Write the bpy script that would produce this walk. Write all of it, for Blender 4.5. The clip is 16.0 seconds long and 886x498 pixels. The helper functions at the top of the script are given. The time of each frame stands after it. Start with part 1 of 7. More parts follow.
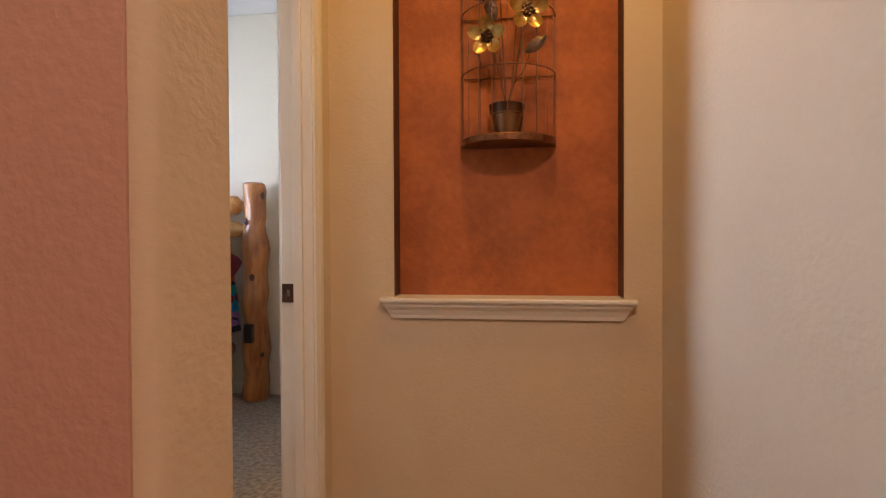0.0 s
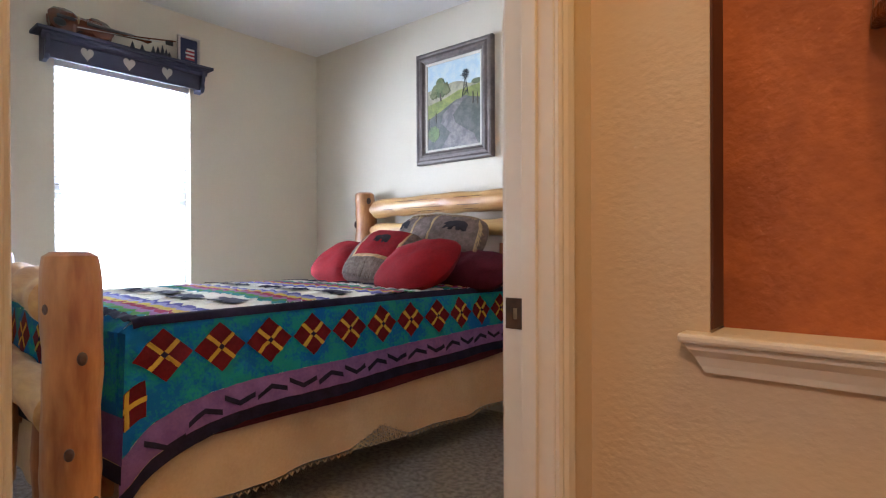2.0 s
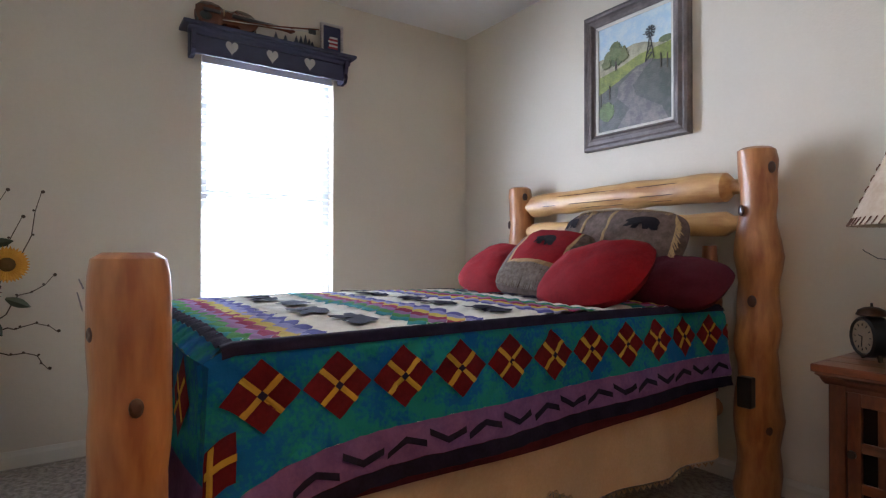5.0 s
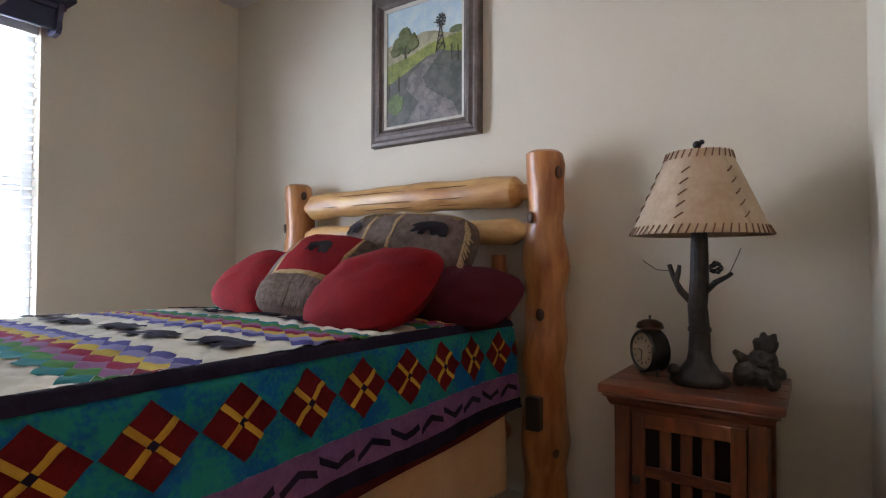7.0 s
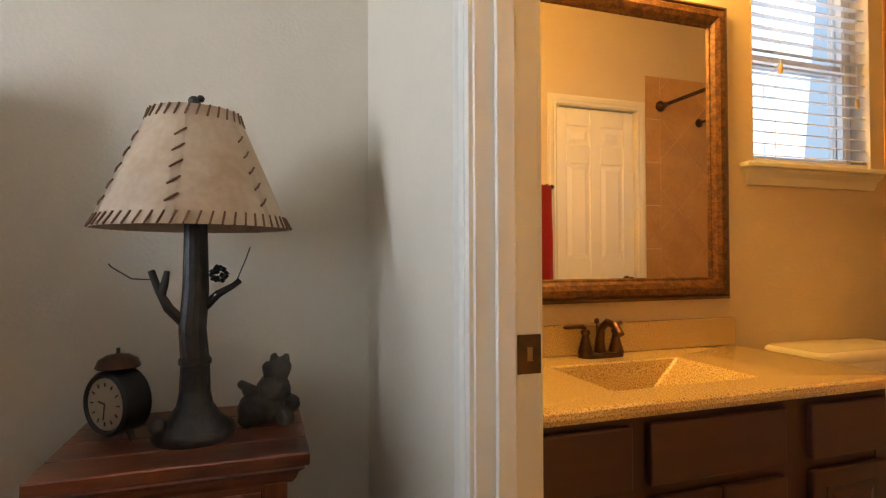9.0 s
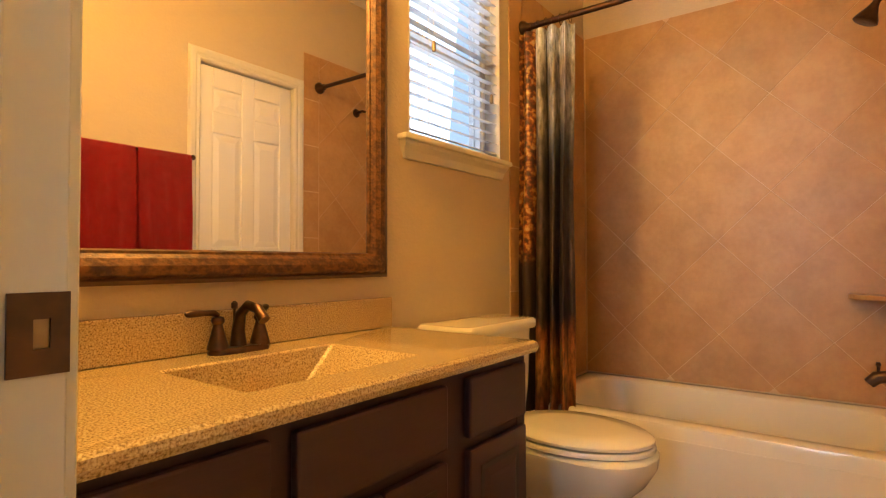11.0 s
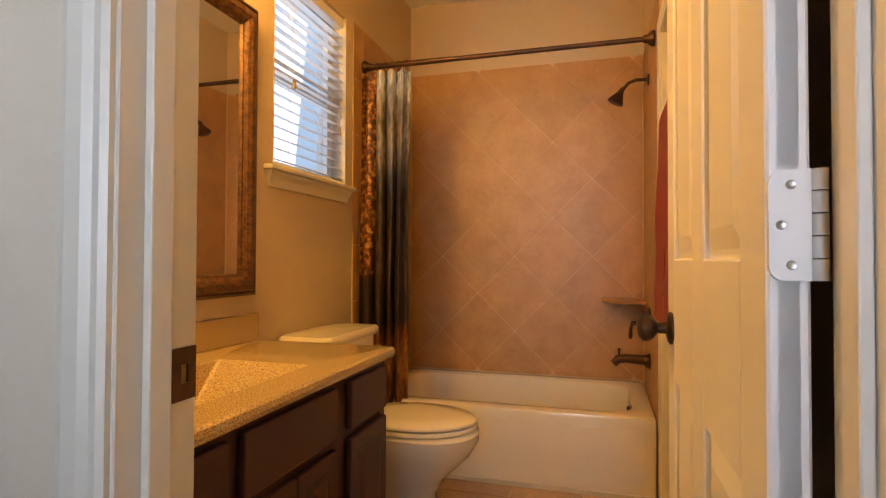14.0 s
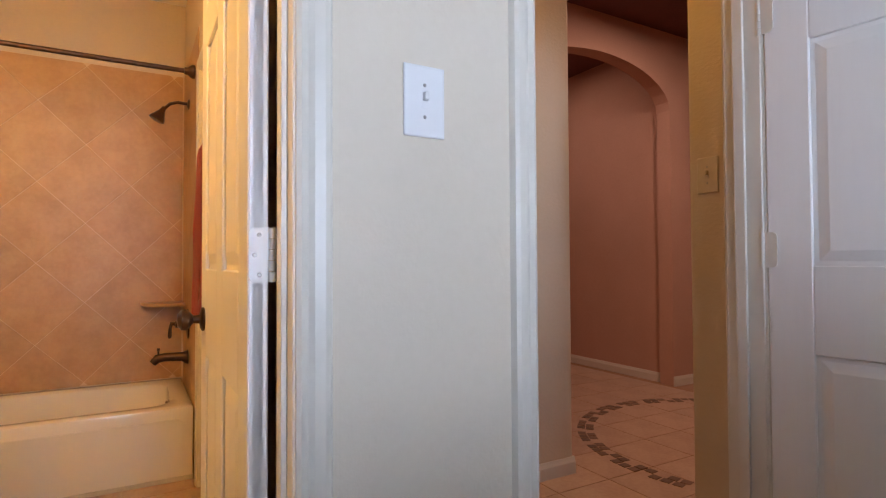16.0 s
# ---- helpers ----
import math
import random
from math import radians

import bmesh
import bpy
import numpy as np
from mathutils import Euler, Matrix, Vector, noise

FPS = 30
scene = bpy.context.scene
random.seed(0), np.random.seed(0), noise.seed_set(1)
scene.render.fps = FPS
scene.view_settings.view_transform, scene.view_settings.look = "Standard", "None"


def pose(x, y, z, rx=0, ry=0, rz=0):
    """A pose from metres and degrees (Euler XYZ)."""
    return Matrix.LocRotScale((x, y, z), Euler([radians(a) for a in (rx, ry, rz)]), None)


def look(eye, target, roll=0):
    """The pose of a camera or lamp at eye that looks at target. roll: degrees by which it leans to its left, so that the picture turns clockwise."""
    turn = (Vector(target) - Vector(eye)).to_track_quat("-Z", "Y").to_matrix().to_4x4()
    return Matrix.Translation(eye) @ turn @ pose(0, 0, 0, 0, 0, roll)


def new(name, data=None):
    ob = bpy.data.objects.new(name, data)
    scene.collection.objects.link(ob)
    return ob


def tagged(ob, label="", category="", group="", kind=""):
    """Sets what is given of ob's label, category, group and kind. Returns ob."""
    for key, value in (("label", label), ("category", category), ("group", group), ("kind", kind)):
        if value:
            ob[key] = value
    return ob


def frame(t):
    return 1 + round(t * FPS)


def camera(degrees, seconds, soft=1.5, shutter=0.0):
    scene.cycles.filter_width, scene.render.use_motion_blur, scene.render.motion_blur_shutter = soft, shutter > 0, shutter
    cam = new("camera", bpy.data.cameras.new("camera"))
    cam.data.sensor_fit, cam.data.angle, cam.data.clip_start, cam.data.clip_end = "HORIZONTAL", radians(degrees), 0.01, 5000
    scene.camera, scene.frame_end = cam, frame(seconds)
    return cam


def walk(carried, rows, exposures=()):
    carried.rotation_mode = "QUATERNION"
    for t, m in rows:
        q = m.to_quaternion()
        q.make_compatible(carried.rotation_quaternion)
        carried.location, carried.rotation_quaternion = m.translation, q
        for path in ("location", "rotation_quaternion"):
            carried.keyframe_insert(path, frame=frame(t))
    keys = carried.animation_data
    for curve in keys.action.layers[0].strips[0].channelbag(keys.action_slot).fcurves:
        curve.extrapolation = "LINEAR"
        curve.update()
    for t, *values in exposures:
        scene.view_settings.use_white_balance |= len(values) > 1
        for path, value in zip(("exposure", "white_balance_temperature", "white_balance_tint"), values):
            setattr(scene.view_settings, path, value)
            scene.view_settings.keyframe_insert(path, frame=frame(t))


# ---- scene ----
EXPO = [(0.0, 0.14, 6300, 11), (1.0, 0.17, 7200, 11), (2.0, 0.18, 6200, 11), (2.5, 0.12, 6100, 13), (3.5, -0.27, 6200, 15), (6.5, -0.44, 6300, 13), (8.0, -0.82, 7600, 13), (9.0, -0.38, 7100, 11), (10.2, -0.2, 6600, 10),
        (12.5, -0.33, 6400, 10), (13.5, -0.42, 6600, 11), (14.5, -0.64, 7000, 16), (15.4, -0.58, 6600, 15), (16.0, -0.44, 6200, 15)]
cam = camera(78.38, 16.0, soft=1.2)
PATH = [
    # seconds, eye, target, roll
    (0, (0.066, 0.201, 1.122), (-0.201, 2.182, 1.09), -0.3),
    (0.2, (0.066, 0.301, 1.111), (-0.321, 2.263, 1.091), -0.4),
    (0.5, (0.103, 0.404, 1.093), (-0.493, 2.313, 1.087), -0.2),
    (1, (0.093, 0.6615, 1.09), (-0.830, 2.435, 1.08), -0.4),
    (1.5, (-0.007, 0.853, 1.099), (-1.153, 2.493, 1.088), -0.3),
    (2, (-0.093, 0.986, 1.083), (-1.378, 2.519, 1.077), -0.2),
    (2.5, (-0.212, 1.135, 1.093), (-1.646, 2.529, 1.091), -0.2),
    (3, (-0.302, 1.228, 1.082), (-1.863, 2.478, 1.089), 0.0),
    (3.5, (-0.407, 1.301, 1.074), (-2.052, 2.438, 1.085), -0.0),
    (3.7, (-0.453, 1.314, 1.072), (-2.11, 2.434, 1.084), -0.0),
    (5.8, (-0.677, 1.448, 1.082), (-2.272, 2.654, 1.107), 0.2),
    (6, (-0.707, 1.504, 1.088), (-2.241, 2.787, 1.117), 0.2),
    (6.5, (-0.761, 1.637, 1.087), (-2.125, 3.1, 1.122), 0.2),
    (7, (-0.844, 1.76, 1.087), (-1.979, 3.407, 1.127), 0.2),
    (7.5, (-0.937, 1.886, 1.092), (-1.675, 3.745, 1.135), -0.1),
    (8, (-0.96, 2.042, 1.08), (-1.307, 4.011, 1.129), -0.4),
    (8.5, (-1.022, 2.168, 1.101), (-0.851, 4.161, 1.138), -0.0),
    (9, (-1.018, 2.315, 1.101), (-0.383, 4.211, 1.133), -0.2),
    (9.5, (-1.015, 2.409, 1.078), (0.002, 4.131, 1.106), -0.2),
    (10, (-0.922, 2.481, 1.034), (0.391, 3.988, 1.08), -0.7),
    (10.2, (-0.88, 2.511, 1.024), (0.508, 3.949, 1.071), -0.6),
    (12.3, (-0.692, 2.709, 0.991), (1.051, 3.689, 1.027), 0.1),
    (12.5, (-0.698, 2.72, 1.003), (1.051, 3.691, 1.034), 0.1),
    (13, (-0.759, 2.714, 1.012), (1.018, 3.631, 1.048), 0.1),
    (13.5, (-0.915, 2.668, 1.063), (0.913, 3.478, 1.091), 0.4),
    (14, (-1.145, 2.619, 1.083), (0.776, 3.176, 1.122), 0.2),
    (14.2, (-1.246, 2.62, 1.084), (0.709, 3.038, 1.126), 0.3),
    (14.5, (-1.368, 2.632, 1.102), (0.622, 2.83, 1.149), 0.3),
    (15, (-1.546, 2.721, 1.112), (0.439, 2.483, 1.16), -0.3),
    (15.5, (-1.624, 2.765, 1.106), (0.266, 2.114, 1.154), -0.2),
    (16, (-1.604, 2.652, 1.101), (0.133, 1.662, 1.148), -0.3),
]
walk(cam, [(t, look(eye, target, roll)) for t, eye, target, roll in PATH],
     exposures=EXPO)

# ---- world and lights ----
world = bpy.data.worlds.new("world")
scene.world = world
world.use_nodes = True
wn = world.node_tree
sky = wn.nodes.new("ShaderNodeTexSky")
sky.sky_type, sky.sun_disc, sky.sun_elevation, sky.sun_rotation = "NISHITA", False, radians(52), radians(150)
wn.nodes["Background"].inputs[1].default_value = 0.1
wn.links.new(sky.outputs[0], wn.nodes["Background"].inputs[0])
sun = new("sun", bpy.data.lights.new("sun", "SUN"))
sun.data.energy, sun.data.angle, sun.data.color = 3.0, radians(0.5), (1, 0.96, 0.9)
sun.matrix_world = look((2, -3, 6), (0, 0, 0))


def area_lamp(name, eye, target, sx, sy, watts, color):
    lamp = new(name, bpy.data.lights.new(name, "AREA"))
    lamp.data.shape, lamp.data.size, lamp.data.size_y = "RECTANGLE", sx, sy
    lamp.data.energy, lamp.data.color = watts, color
    lamp.matrix_world = look(eye, target)
    return lamp


WARM = (1.0, 0.56, 0.125)
DAY = (0.665, 0.79, 1.0)
# sky light in the two windows' openings
area_lamp("bedroom_window_light", (-4.33, 2.43, 1.43), (0, 2.43, 1.43), 0.95, 1.75, 195, DAY)
area_lamp("bath_window_light", (1.0, 4.12, 1.88), (1.0, 0, 1.5), 0.7, 0.95, 6, DAY)
# lamps of the place: bath fixture bulbs, ceiling can over the hall
for bx in (-0.43, -0.21, 0.01, 0.23):
    bulb = new("vanity_bulb_light", bpy.data.lights.new("vanity_bulb_light", "POINT"))
    bulb.data.energy, bulb.data.color, bulb.data.shadow_soft_size = 22.5, WARM, 0.05
    bulb.location = (bx, 3.665, 2.20)
# round hall and passage lamps are unseen fills, added to brighten those rooms
for name, place, watts, size, color in (("hall_can_light", (0.05, 1.5, 2.725), 8.6, 0.14, WARM),
                                        ("round_hall_fill_light", (0.37, -0.62, 3.06), 44, 0.3, (1.0, 0.66, 0.48)),
                                        ("passage_fill_light", (2.6, -0.6, 3.06), 10, 0.2, (1.0, 0.66, 0.48))):
    can = new(name, bpy.data.lights.new(name, "AREA"))
    can.data.shape, can.data.size, can.data.energy, can.data.color = "DISK", size, watts, color
    can.location = place

# ---- materials ----
def mat(name, col, col2=None, rough=0.6, metal=0.0, scale=6.0, fine=60.0, amount=0.5, bump=0.0, bump_scale=None,
        stretch=(1, 1, 1), sheen=0.0, island=0.0, coat=0.0, dist=0.004):
    m = bpy.data.materials.new(name)
    m.use_nodes = True
    nt = m.node_tree
    N, L = nt.nodes, nt.links
    bs = N["Principled BSDF"]
    bs.inputs["Roughness"].default_value, bs.inputs["Metallic"].default_value = rough, metal
    bs.inputs["Sheen Weight"].default_value, bs.inputs["Coat Weight"].default_value = sheen, coat
    if rough >= 0.88:
        bs.inputs["Specular IOR Level"].default_value = 0.12
    col2 = col2 or tuple(c * 0.8 for c in col)
    tc, mp = N.new("ShaderNodeTexCoord"), N.new("ShaderNodeMapping")
    mp.inputs["Scale"].default_value = stretch
    L.new(tc.outputs["Object"], mp.inputs["Vector"])
    big, small = N.new("ShaderNodeTexNoise"), N.new("ShaderNodeTexNoise")
    for n, s in ((big, scale), (small, fine)):
        n.inputs["Scale"].default_value, n.inputs["Detail"].default_value = s, 4
        L.new(mp.outputs[0], n.inputs["Vector"])
    add = N.new("ShaderNodeMix")
    add.inputs["Factor"].default_value = 0.35
    L.new(big.outputs["Fac"], add.inputs["A"]), L.new(small.outputs["Fac"], add.inputs["B"])
    rng = N.new("ShaderNodeMapRange")
    rng.inputs["From Min"].default_value, rng.inputs["From Max"].default_value = 0.5 - 0.2 / max(amount, 0.05) * 0.5, 0.5 + 0.2 / max(amount, 0.05) * 0.5
    L.new(add.outputs["Result"], rng.inputs["Value"])
    mix = N.new("ShaderNodeMix")
    mix.data_type = "RGBA"
    mix.inputs["A"].default_value, mix.inputs["B"].default_value = (*col, 1), (*col2, 1)
    L.new(rng.outputs[0], mix.inputs["Factor"])
    last = mix.outputs["Result"]
    if island:
        oi, hsv, mr = N.new("ShaderNodeObjectInfo"), N.new("ShaderNodeHueSaturation"), N.new("ShaderNodeMapRange")
        mr.inputs["To Min"].default_value, mr.inputs["To Max"].default_value = 1 - island, 1 + island
        L.new(oi.outputs["Random"], mr.inputs["Value"]), L.new(mr.outputs[0], hsv.inputs["Value"])
        L.new(last, hsv.inputs["Color"])
        last = hsv.outputs["Color"]
    L.new(last, bs.inputs["Base Color"])
    if bump:
        bn, bm_ = N.new("ShaderNodeTexNoise"), N.new("ShaderNodeBump")
        bn.inputs["Scale"].default_value, bn.inputs["Detail"].default_value = bump_scale or fine, 3
        L.new(mp.outputs[0], bn.inputs["Vector"])
        bm_.inputs["Strength"].default_value, bm_.inputs["Distance"].default_value = bump, dist
        L.new(bn.outputs["Fac"], bm_.inputs["Height"]), L.new(bm_.outputs[0], bs.inputs["Normal"])
    return m


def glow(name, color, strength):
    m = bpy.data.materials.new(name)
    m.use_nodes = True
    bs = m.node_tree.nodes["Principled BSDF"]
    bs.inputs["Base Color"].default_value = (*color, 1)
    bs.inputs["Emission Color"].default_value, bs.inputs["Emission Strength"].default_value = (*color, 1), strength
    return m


PAINT = mat("tan_wall_paint", (0.60, 0.49, 0.34), (0.56, 0.45, 0.31), rough=0.75, scale=2.5, bump=0.32, bump_scale=75, dist=0.004, stretch=(0.8, 0.8, 1.2))
BED_PAINT = mat("beige_wall_paint", (0.68, 0.605, 0.485), (0.64, 0.565, 0.445), rough=0.75, scale=2.5, bump=0.25, bump_scale=95, dist=0.003)
RED_PAINT = mat("rose_terracotta_paint", (0.56, 0.335, 0.255), (0.50, 0.295, 0.22), rough=0.8, scale=2, bump=0.4, bump_scale=80, dist=0.003)
NICHE_PAINT = mat("terracotta_faux_finish", (0.44, 0.130, 0.032), (0.31, 0.085, 0.022), rough=0.7, scale=5, fine=35, amount=0.9, bump=0.5, bump_scale=60, dist=0.005)
CEIL_PAINT = mat("ceiling_paint", (0.80, 0.78, 0.74), (0.76, 0.74, 0.70), rough=0.85, scale=3, bump=0.3, bump_scale=80)
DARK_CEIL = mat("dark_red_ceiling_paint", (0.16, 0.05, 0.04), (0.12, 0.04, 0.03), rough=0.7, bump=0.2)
TRIM = mat("cream_trim_paint", (0.70, 0.66, 0.57), (0.66, 0.62, 0.53), rough=0.35, scale=4, bump=0.08, bump_scale=40, dist=0.002)
DOORW = mat("white_door_paint", (0.80, 0.78, 0.74), (0.76, 0.74, 0.70), rough=0.35, scale=4, bump=0.1, bump_scale=30, stretch=(1, 1, 0.1), dist=0.002)
CARPET = mat("taupe_carpet", (0.42, 0.35, 0.28), (0.17, 0.13, 0.10), rough=0.95, scale=40, fine=220, amount=1.1, bump=1.0, bump_scale=150, sheen=0.3, dist=0.015)
FTILE = mat("rose_floor_tile", (0.47, 0.32, 0.22), (0.38, 0.24, 0.16), rough=0.35, scale=5, fine=40, amount=0.8, bump=0.08, island=0.07)
GROUT = mat("grout", (0.62, 0.49, 0.35), (0.56, 0.43, 0.30), rough=0.9, bump=0.3)
HALL_GROUT = mat("rose_brown_grout", (0.42, 0.27, 0.19), (0.36, 0.22, 0.15), rough=0.9, bump=0.3)
TILE_GROUT = mat("tan_wall_grout", (0.64, 0.46, 0.285), (0.58, 0.40, 0.24), rough=0.9, bump=0.3)
MOSAIC = mat("dark_mosaic_tile", (0.16, 0.09, 0.06), (0.09, 0.05, 0.035), rough=0.4, island=0.3)
WTILE = mat("tan_wall_tile", (0.49, 0.285, 0.118), (0.41, 0.222, 0.086), rough=0.45, scale=7, fine=45, amount=0.8, bump=0.05, island=0.05)
BRONZE = mat("oil_rubbed_bronze", (0.055, 0.035, 0.026), (0.11, 0.055, 0.03), rough=0.32, metal=0.85, scale=14, amount=0.7)
BRASS = mat("aged_brass", (0.33, 0.24, 0.14), (0.2, 0.14, 0.08), rough=0.35, metal=0.9)
CHROME = mat("dull_steel", (0.45, 0.43, 0.4), rough=0.3, metal=1.0)
PORC = mat("almond_porcelain", (0.78, 0.72, 0.58), (0.76, 0.70, 0.56), rough=0.12, coat=0.4, scale=2)
ACRYL = mat("white_acrylic_tub", (0.78, 0.74, 0.66), (0.76, 0.72, 0.64), rough=0.15, coat=0.4, scale=2)
ESPRESSO = mat("espresso_wood", (0.036, 0.0105, 0.0115), (0.050, 0.015, 0.0155), rough=0.5, scale=5, fine=30, stretch=(1, 1, 9), bump=0.1)
PINE = mat("varnished_pine_log", (0.50, 0.215, 0.068), (0.25, 0.078, 0.023), rough=0.4, scale=5, fine=16, amount=0.85, bump=0.5, bump_scale=9, dist=0.01, stretch=(2.2, 2.2, 0.5), coat=0.25)
PINEX = mat("varnished_pine_rail", (0.62, 0.37, 0.14), (0.36, 0.155, 0.05), rough=0.42, scale=6, fine=16, amount=0.8, bump=0.5, bump_scale=9, dist=0.01, stretch=(0.5, 2.2, 2.2), coat=0.2)
KNOT = mat("dark_knot", (0.09, 0.03, 0.015), (0.045, 0.016, 0.01), rough=0.35, coat=0.4)
MESQ = mat("reddish_rustic_wood", (0.23, 0.068, 0.028), (0.085, 0.022, 0.011), rough=0.33, scale=4, fine=24, amount=0.9, bump=0.2, bump_scale=20, stretch=(0.6, 2.5, 2.5), coat=0.3, island=0.12)
MESQV = mat("reddish_rustic_wood_upright", (0.22, 0.07, 0.028), (0.085, 0.024, 0.012), rough=0.36, scale=4, fine=24, amount=0.9, bump=0.2, bump_scale=20, stretch=(2.5, 2.5, 0.6), coat=0.3, island=0.12)
BLACK = mat("black_enamel", (0.012, 0.011, 0.011), (0.02, 0.018, 0.017), rough=0.3)
IRON = mat("dark_bark_resin", (0.012, 0.010, 0.010), (0.032, 0.025, 0.022), rough=0.42, scale=18, fine=70, amount=0.9, bump=0.7, bump_scale=60)


# ---- mesh helpers ----
def part(name, bm, material, parent=None, label="", smooth=False, crease=40):
    me = bpy.data.meshes.new(name)
    bmesh.ops.recalc_face_normals(bm, faces=bm.faces)
    if smooth:
        for f in bm.faces:
            f.smooth = True
    bm.to_mesh(me)
    bm.free()
    for m in (material if isinstance(material, (list, tuple)) else [material]):
        me.materials.append(m)
    if smooth:
        me.set_sharp_from_angle(angle=radians(crease))
    ob = new(name, me)
    if parent:
        ob.parent = parent
    if label:
        ob["label"] = label
    return ob


def thing(name, label, category, place=(0, 0, 0), rz=0, group=""):
    ob = new(name)
    ob.empty_display_size = 0.1
    ob.matrix_basis = pose(*place, 0, 0, rz)
    return tagged(ob, label, category, group)


def structure(ob, label="", category=""):
    return tagged(ob, label, category, "", "structure")


def box(x0, x1, y0, y1, z0, z1, bev=0.0, seg=2, bm=None):
    own = bm or bmesh.new()
    tmp = bmesh.new()
    bmesh.ops.create_cube(tmp, size=1)
    for v in tmp.verts:
        v.co = Vector(((x0 + x1) / 2 + v.co.x * (x1 - x0), (y0 + y1) / 2 + v.co.y * (y1 - y0), (z0 + z1) / 2 + v.co.z * (z1 - z0)))
    if bev:
        bmesh.ops.bevel(tmp, geom=tmp.edges[:], offset=bev, segments=seg, affect="EDGES", profile=0.5)
    me = bpy.data.meshes.new("tmp")
    tmp.to_mesh(me)
    tmp.free()
    own.from_mesh(me)
    bpy.data.meshes.remove(me)
    return own


def boxes(*bs, bev=0.0):
    bm = bmesh.new()
    for b in bs:
        box(*b, bev=bev, bm=bm)
    return bm


def loft(rings, cap0=True, cap1=True, bm=None, closed=True):
    """A skin over rings of equal count."""
    bm = bm or bmesh.new()
    vs = [[bm.verts.new(p) for p in r] for r in rings]
    n = len(vs[0])
    for a, b in zip(vs, vs[1:]):
        for i in range(n if closed else n - 1):
            j = (i + 1) % n
            bm.faces.new((a[i], a[j], b[j], b[i]))
    if cap0:
        bm.faces.new(vs[0][::-1])
    if cap1:
        bm.faces.new(vs[-1])
    return bm


def lathe(profile, seg=24, bm=None, center=(0, 0, 0)):
    cx, cy, cz = center
    rings = [[(cx + r * math.cos(2 * math.pi * i / seg), cy + r * math.sin(2 * math.pi * i / seg), cz + z) for i in range(seg)] for r, z in profile]
    return loft(rings, bm=bm)


def tube(pts, radii, seg=10, bm=None, rough=0.0, cap=True):
    """A round bar along points; rough makes it uneven."""
    pts = [Vector(p) for p in pts]
    if not isinstance(radii, (list, tuple)):
        radii = [radii] * len(pts)
    rings, side = [], None
    for i, p in enumerate(pts):
        d = (pts[min(i + 1, len(pts) - 1)] - pts[max(i - 1, 0)]).normalized()
        if side is None:
            side = d.cross(Vector((0, 0, 1)) if abs(d.z) < 0.9 else Vector((1, 0, 0))).normalized()
        side = (side - d * side.dot(d)).normalized()
        up = d.cross(side)
        ring = []
        for k in range(seg):
            a = 2 * math.pi * k / seg
            o = side * math.cos(a) + up * math.sin(a)
            r = radii[i] * (1 + rough * noise.noise((p + o * radii[i]) * 7.0))
            ring.append(p + o * r)
        rings.append(ring)
    return loft(rings, cap, cap, bm)


def rring(cx, cy, hx, hy, r, z, n=5):
    """A rounded rectangle."""
    out = []
    for qx, qy, a0 in ((1, 1, 0), (-1, 1, 90), (-1, -1, 180), (1, -1, 270)):
        for k in range(n):
            a = radians(a0 + 90 * k / (n - 1))
            out.append((cx + qx * (hx - r) + r * math.cos(a), cy + qy * (hy - r) + r * math.sin(a), z))
    return out


def ering(cx, cy, rx, ry, z, n=28, egg=0.0):
    out = []
    for k in range(n):
        a = 2 * math.pi * k / n
        s = math.sin(a)
        out.append((cx + rx * math.cos(a) * (1 + egg * s), cy + ry * s, z))
    return out


def prism(outline, axis, lo, hi, bm=None):
    """An outline of (u, v) pushed along an axis: x -> (lo, u, v); y -> (u, lo, v); z -> (u, v, lo)."""
    put = {"x": lambda u, v, w: (w, u, v), "y": lambda u, v, w: (u, w, v), "z": lambda u, v, w: (u, v, w)}[axis]
    return loft([[put(u, v, lo) for u, v in outline], [put(u, v, hi) for u, v in outline]], bm=bm)


def molding(outline, pts, bm=None):
    """A section (out, up) swept along points on a vertical or level run, mitred by hand where it turns."""
    return loft([[Vector(p) + Vector(o) for o in outline] for p in pts], bm=bm)


CASE = ((0.0, 0.0), (0.0, 0.008), (0.008, 0.012), (0.02, 0.009), (0.03, 0.014), (0.048, 0.016), (0.058, 0.013), (0.064, 0.0))


def casing(name, wall_axis, face, out, a0, a1, top, parent, floor=0.0):
    """Door casing on a wall face: wall_axis x means the wall's plane is x = face; out is the side that it stands proud on."""
    def at(u, w, z):
        return (face + out * w, u, z) if wall_axis == "x" else (u, face + out * w, z)
    obs = []
    for edge, s in ((a0, -1), (a1, 1)):
        rings = []
        for z, lift in ((floor, 0), (top, 1)):
            rings.append([at(edge + s * (0.004 + c), w, z + lift * (0.004 + c)) for c, w in CASE])
        obs.append(part(name, loft(rings), TRIM, parent))
    rings = []
    for edge, s in ((a0, -1), (a1, 1)):
        rings.append([at(edge + s * (0.004 + c), w, top + 0.004 + c) for c, w in CASE])
    obs.append(part(name, loft(rings), TRIM, parent))
    return obs


# ---- structure ----
WX, BX = -0.706, -0.60             # bedroom face and bath / hall face of the shared wall
WEST, NORTH, SOUTH = -4.055, 3.97, 0.785
BN, BS, BE = 3.845, 2.365, 2.285    # bath: window wall, closet wall, tub wall
CEIL = 2.775
STX, HBX, HBY, NY = -0.250, 0.559, 0.650, 2.08
DOOR_TOP = 2.04
D1A, D1B = 1.085, 1.914           # bedroom doorway
D2A, D2B = 2.425, 3.092           # bath doorway

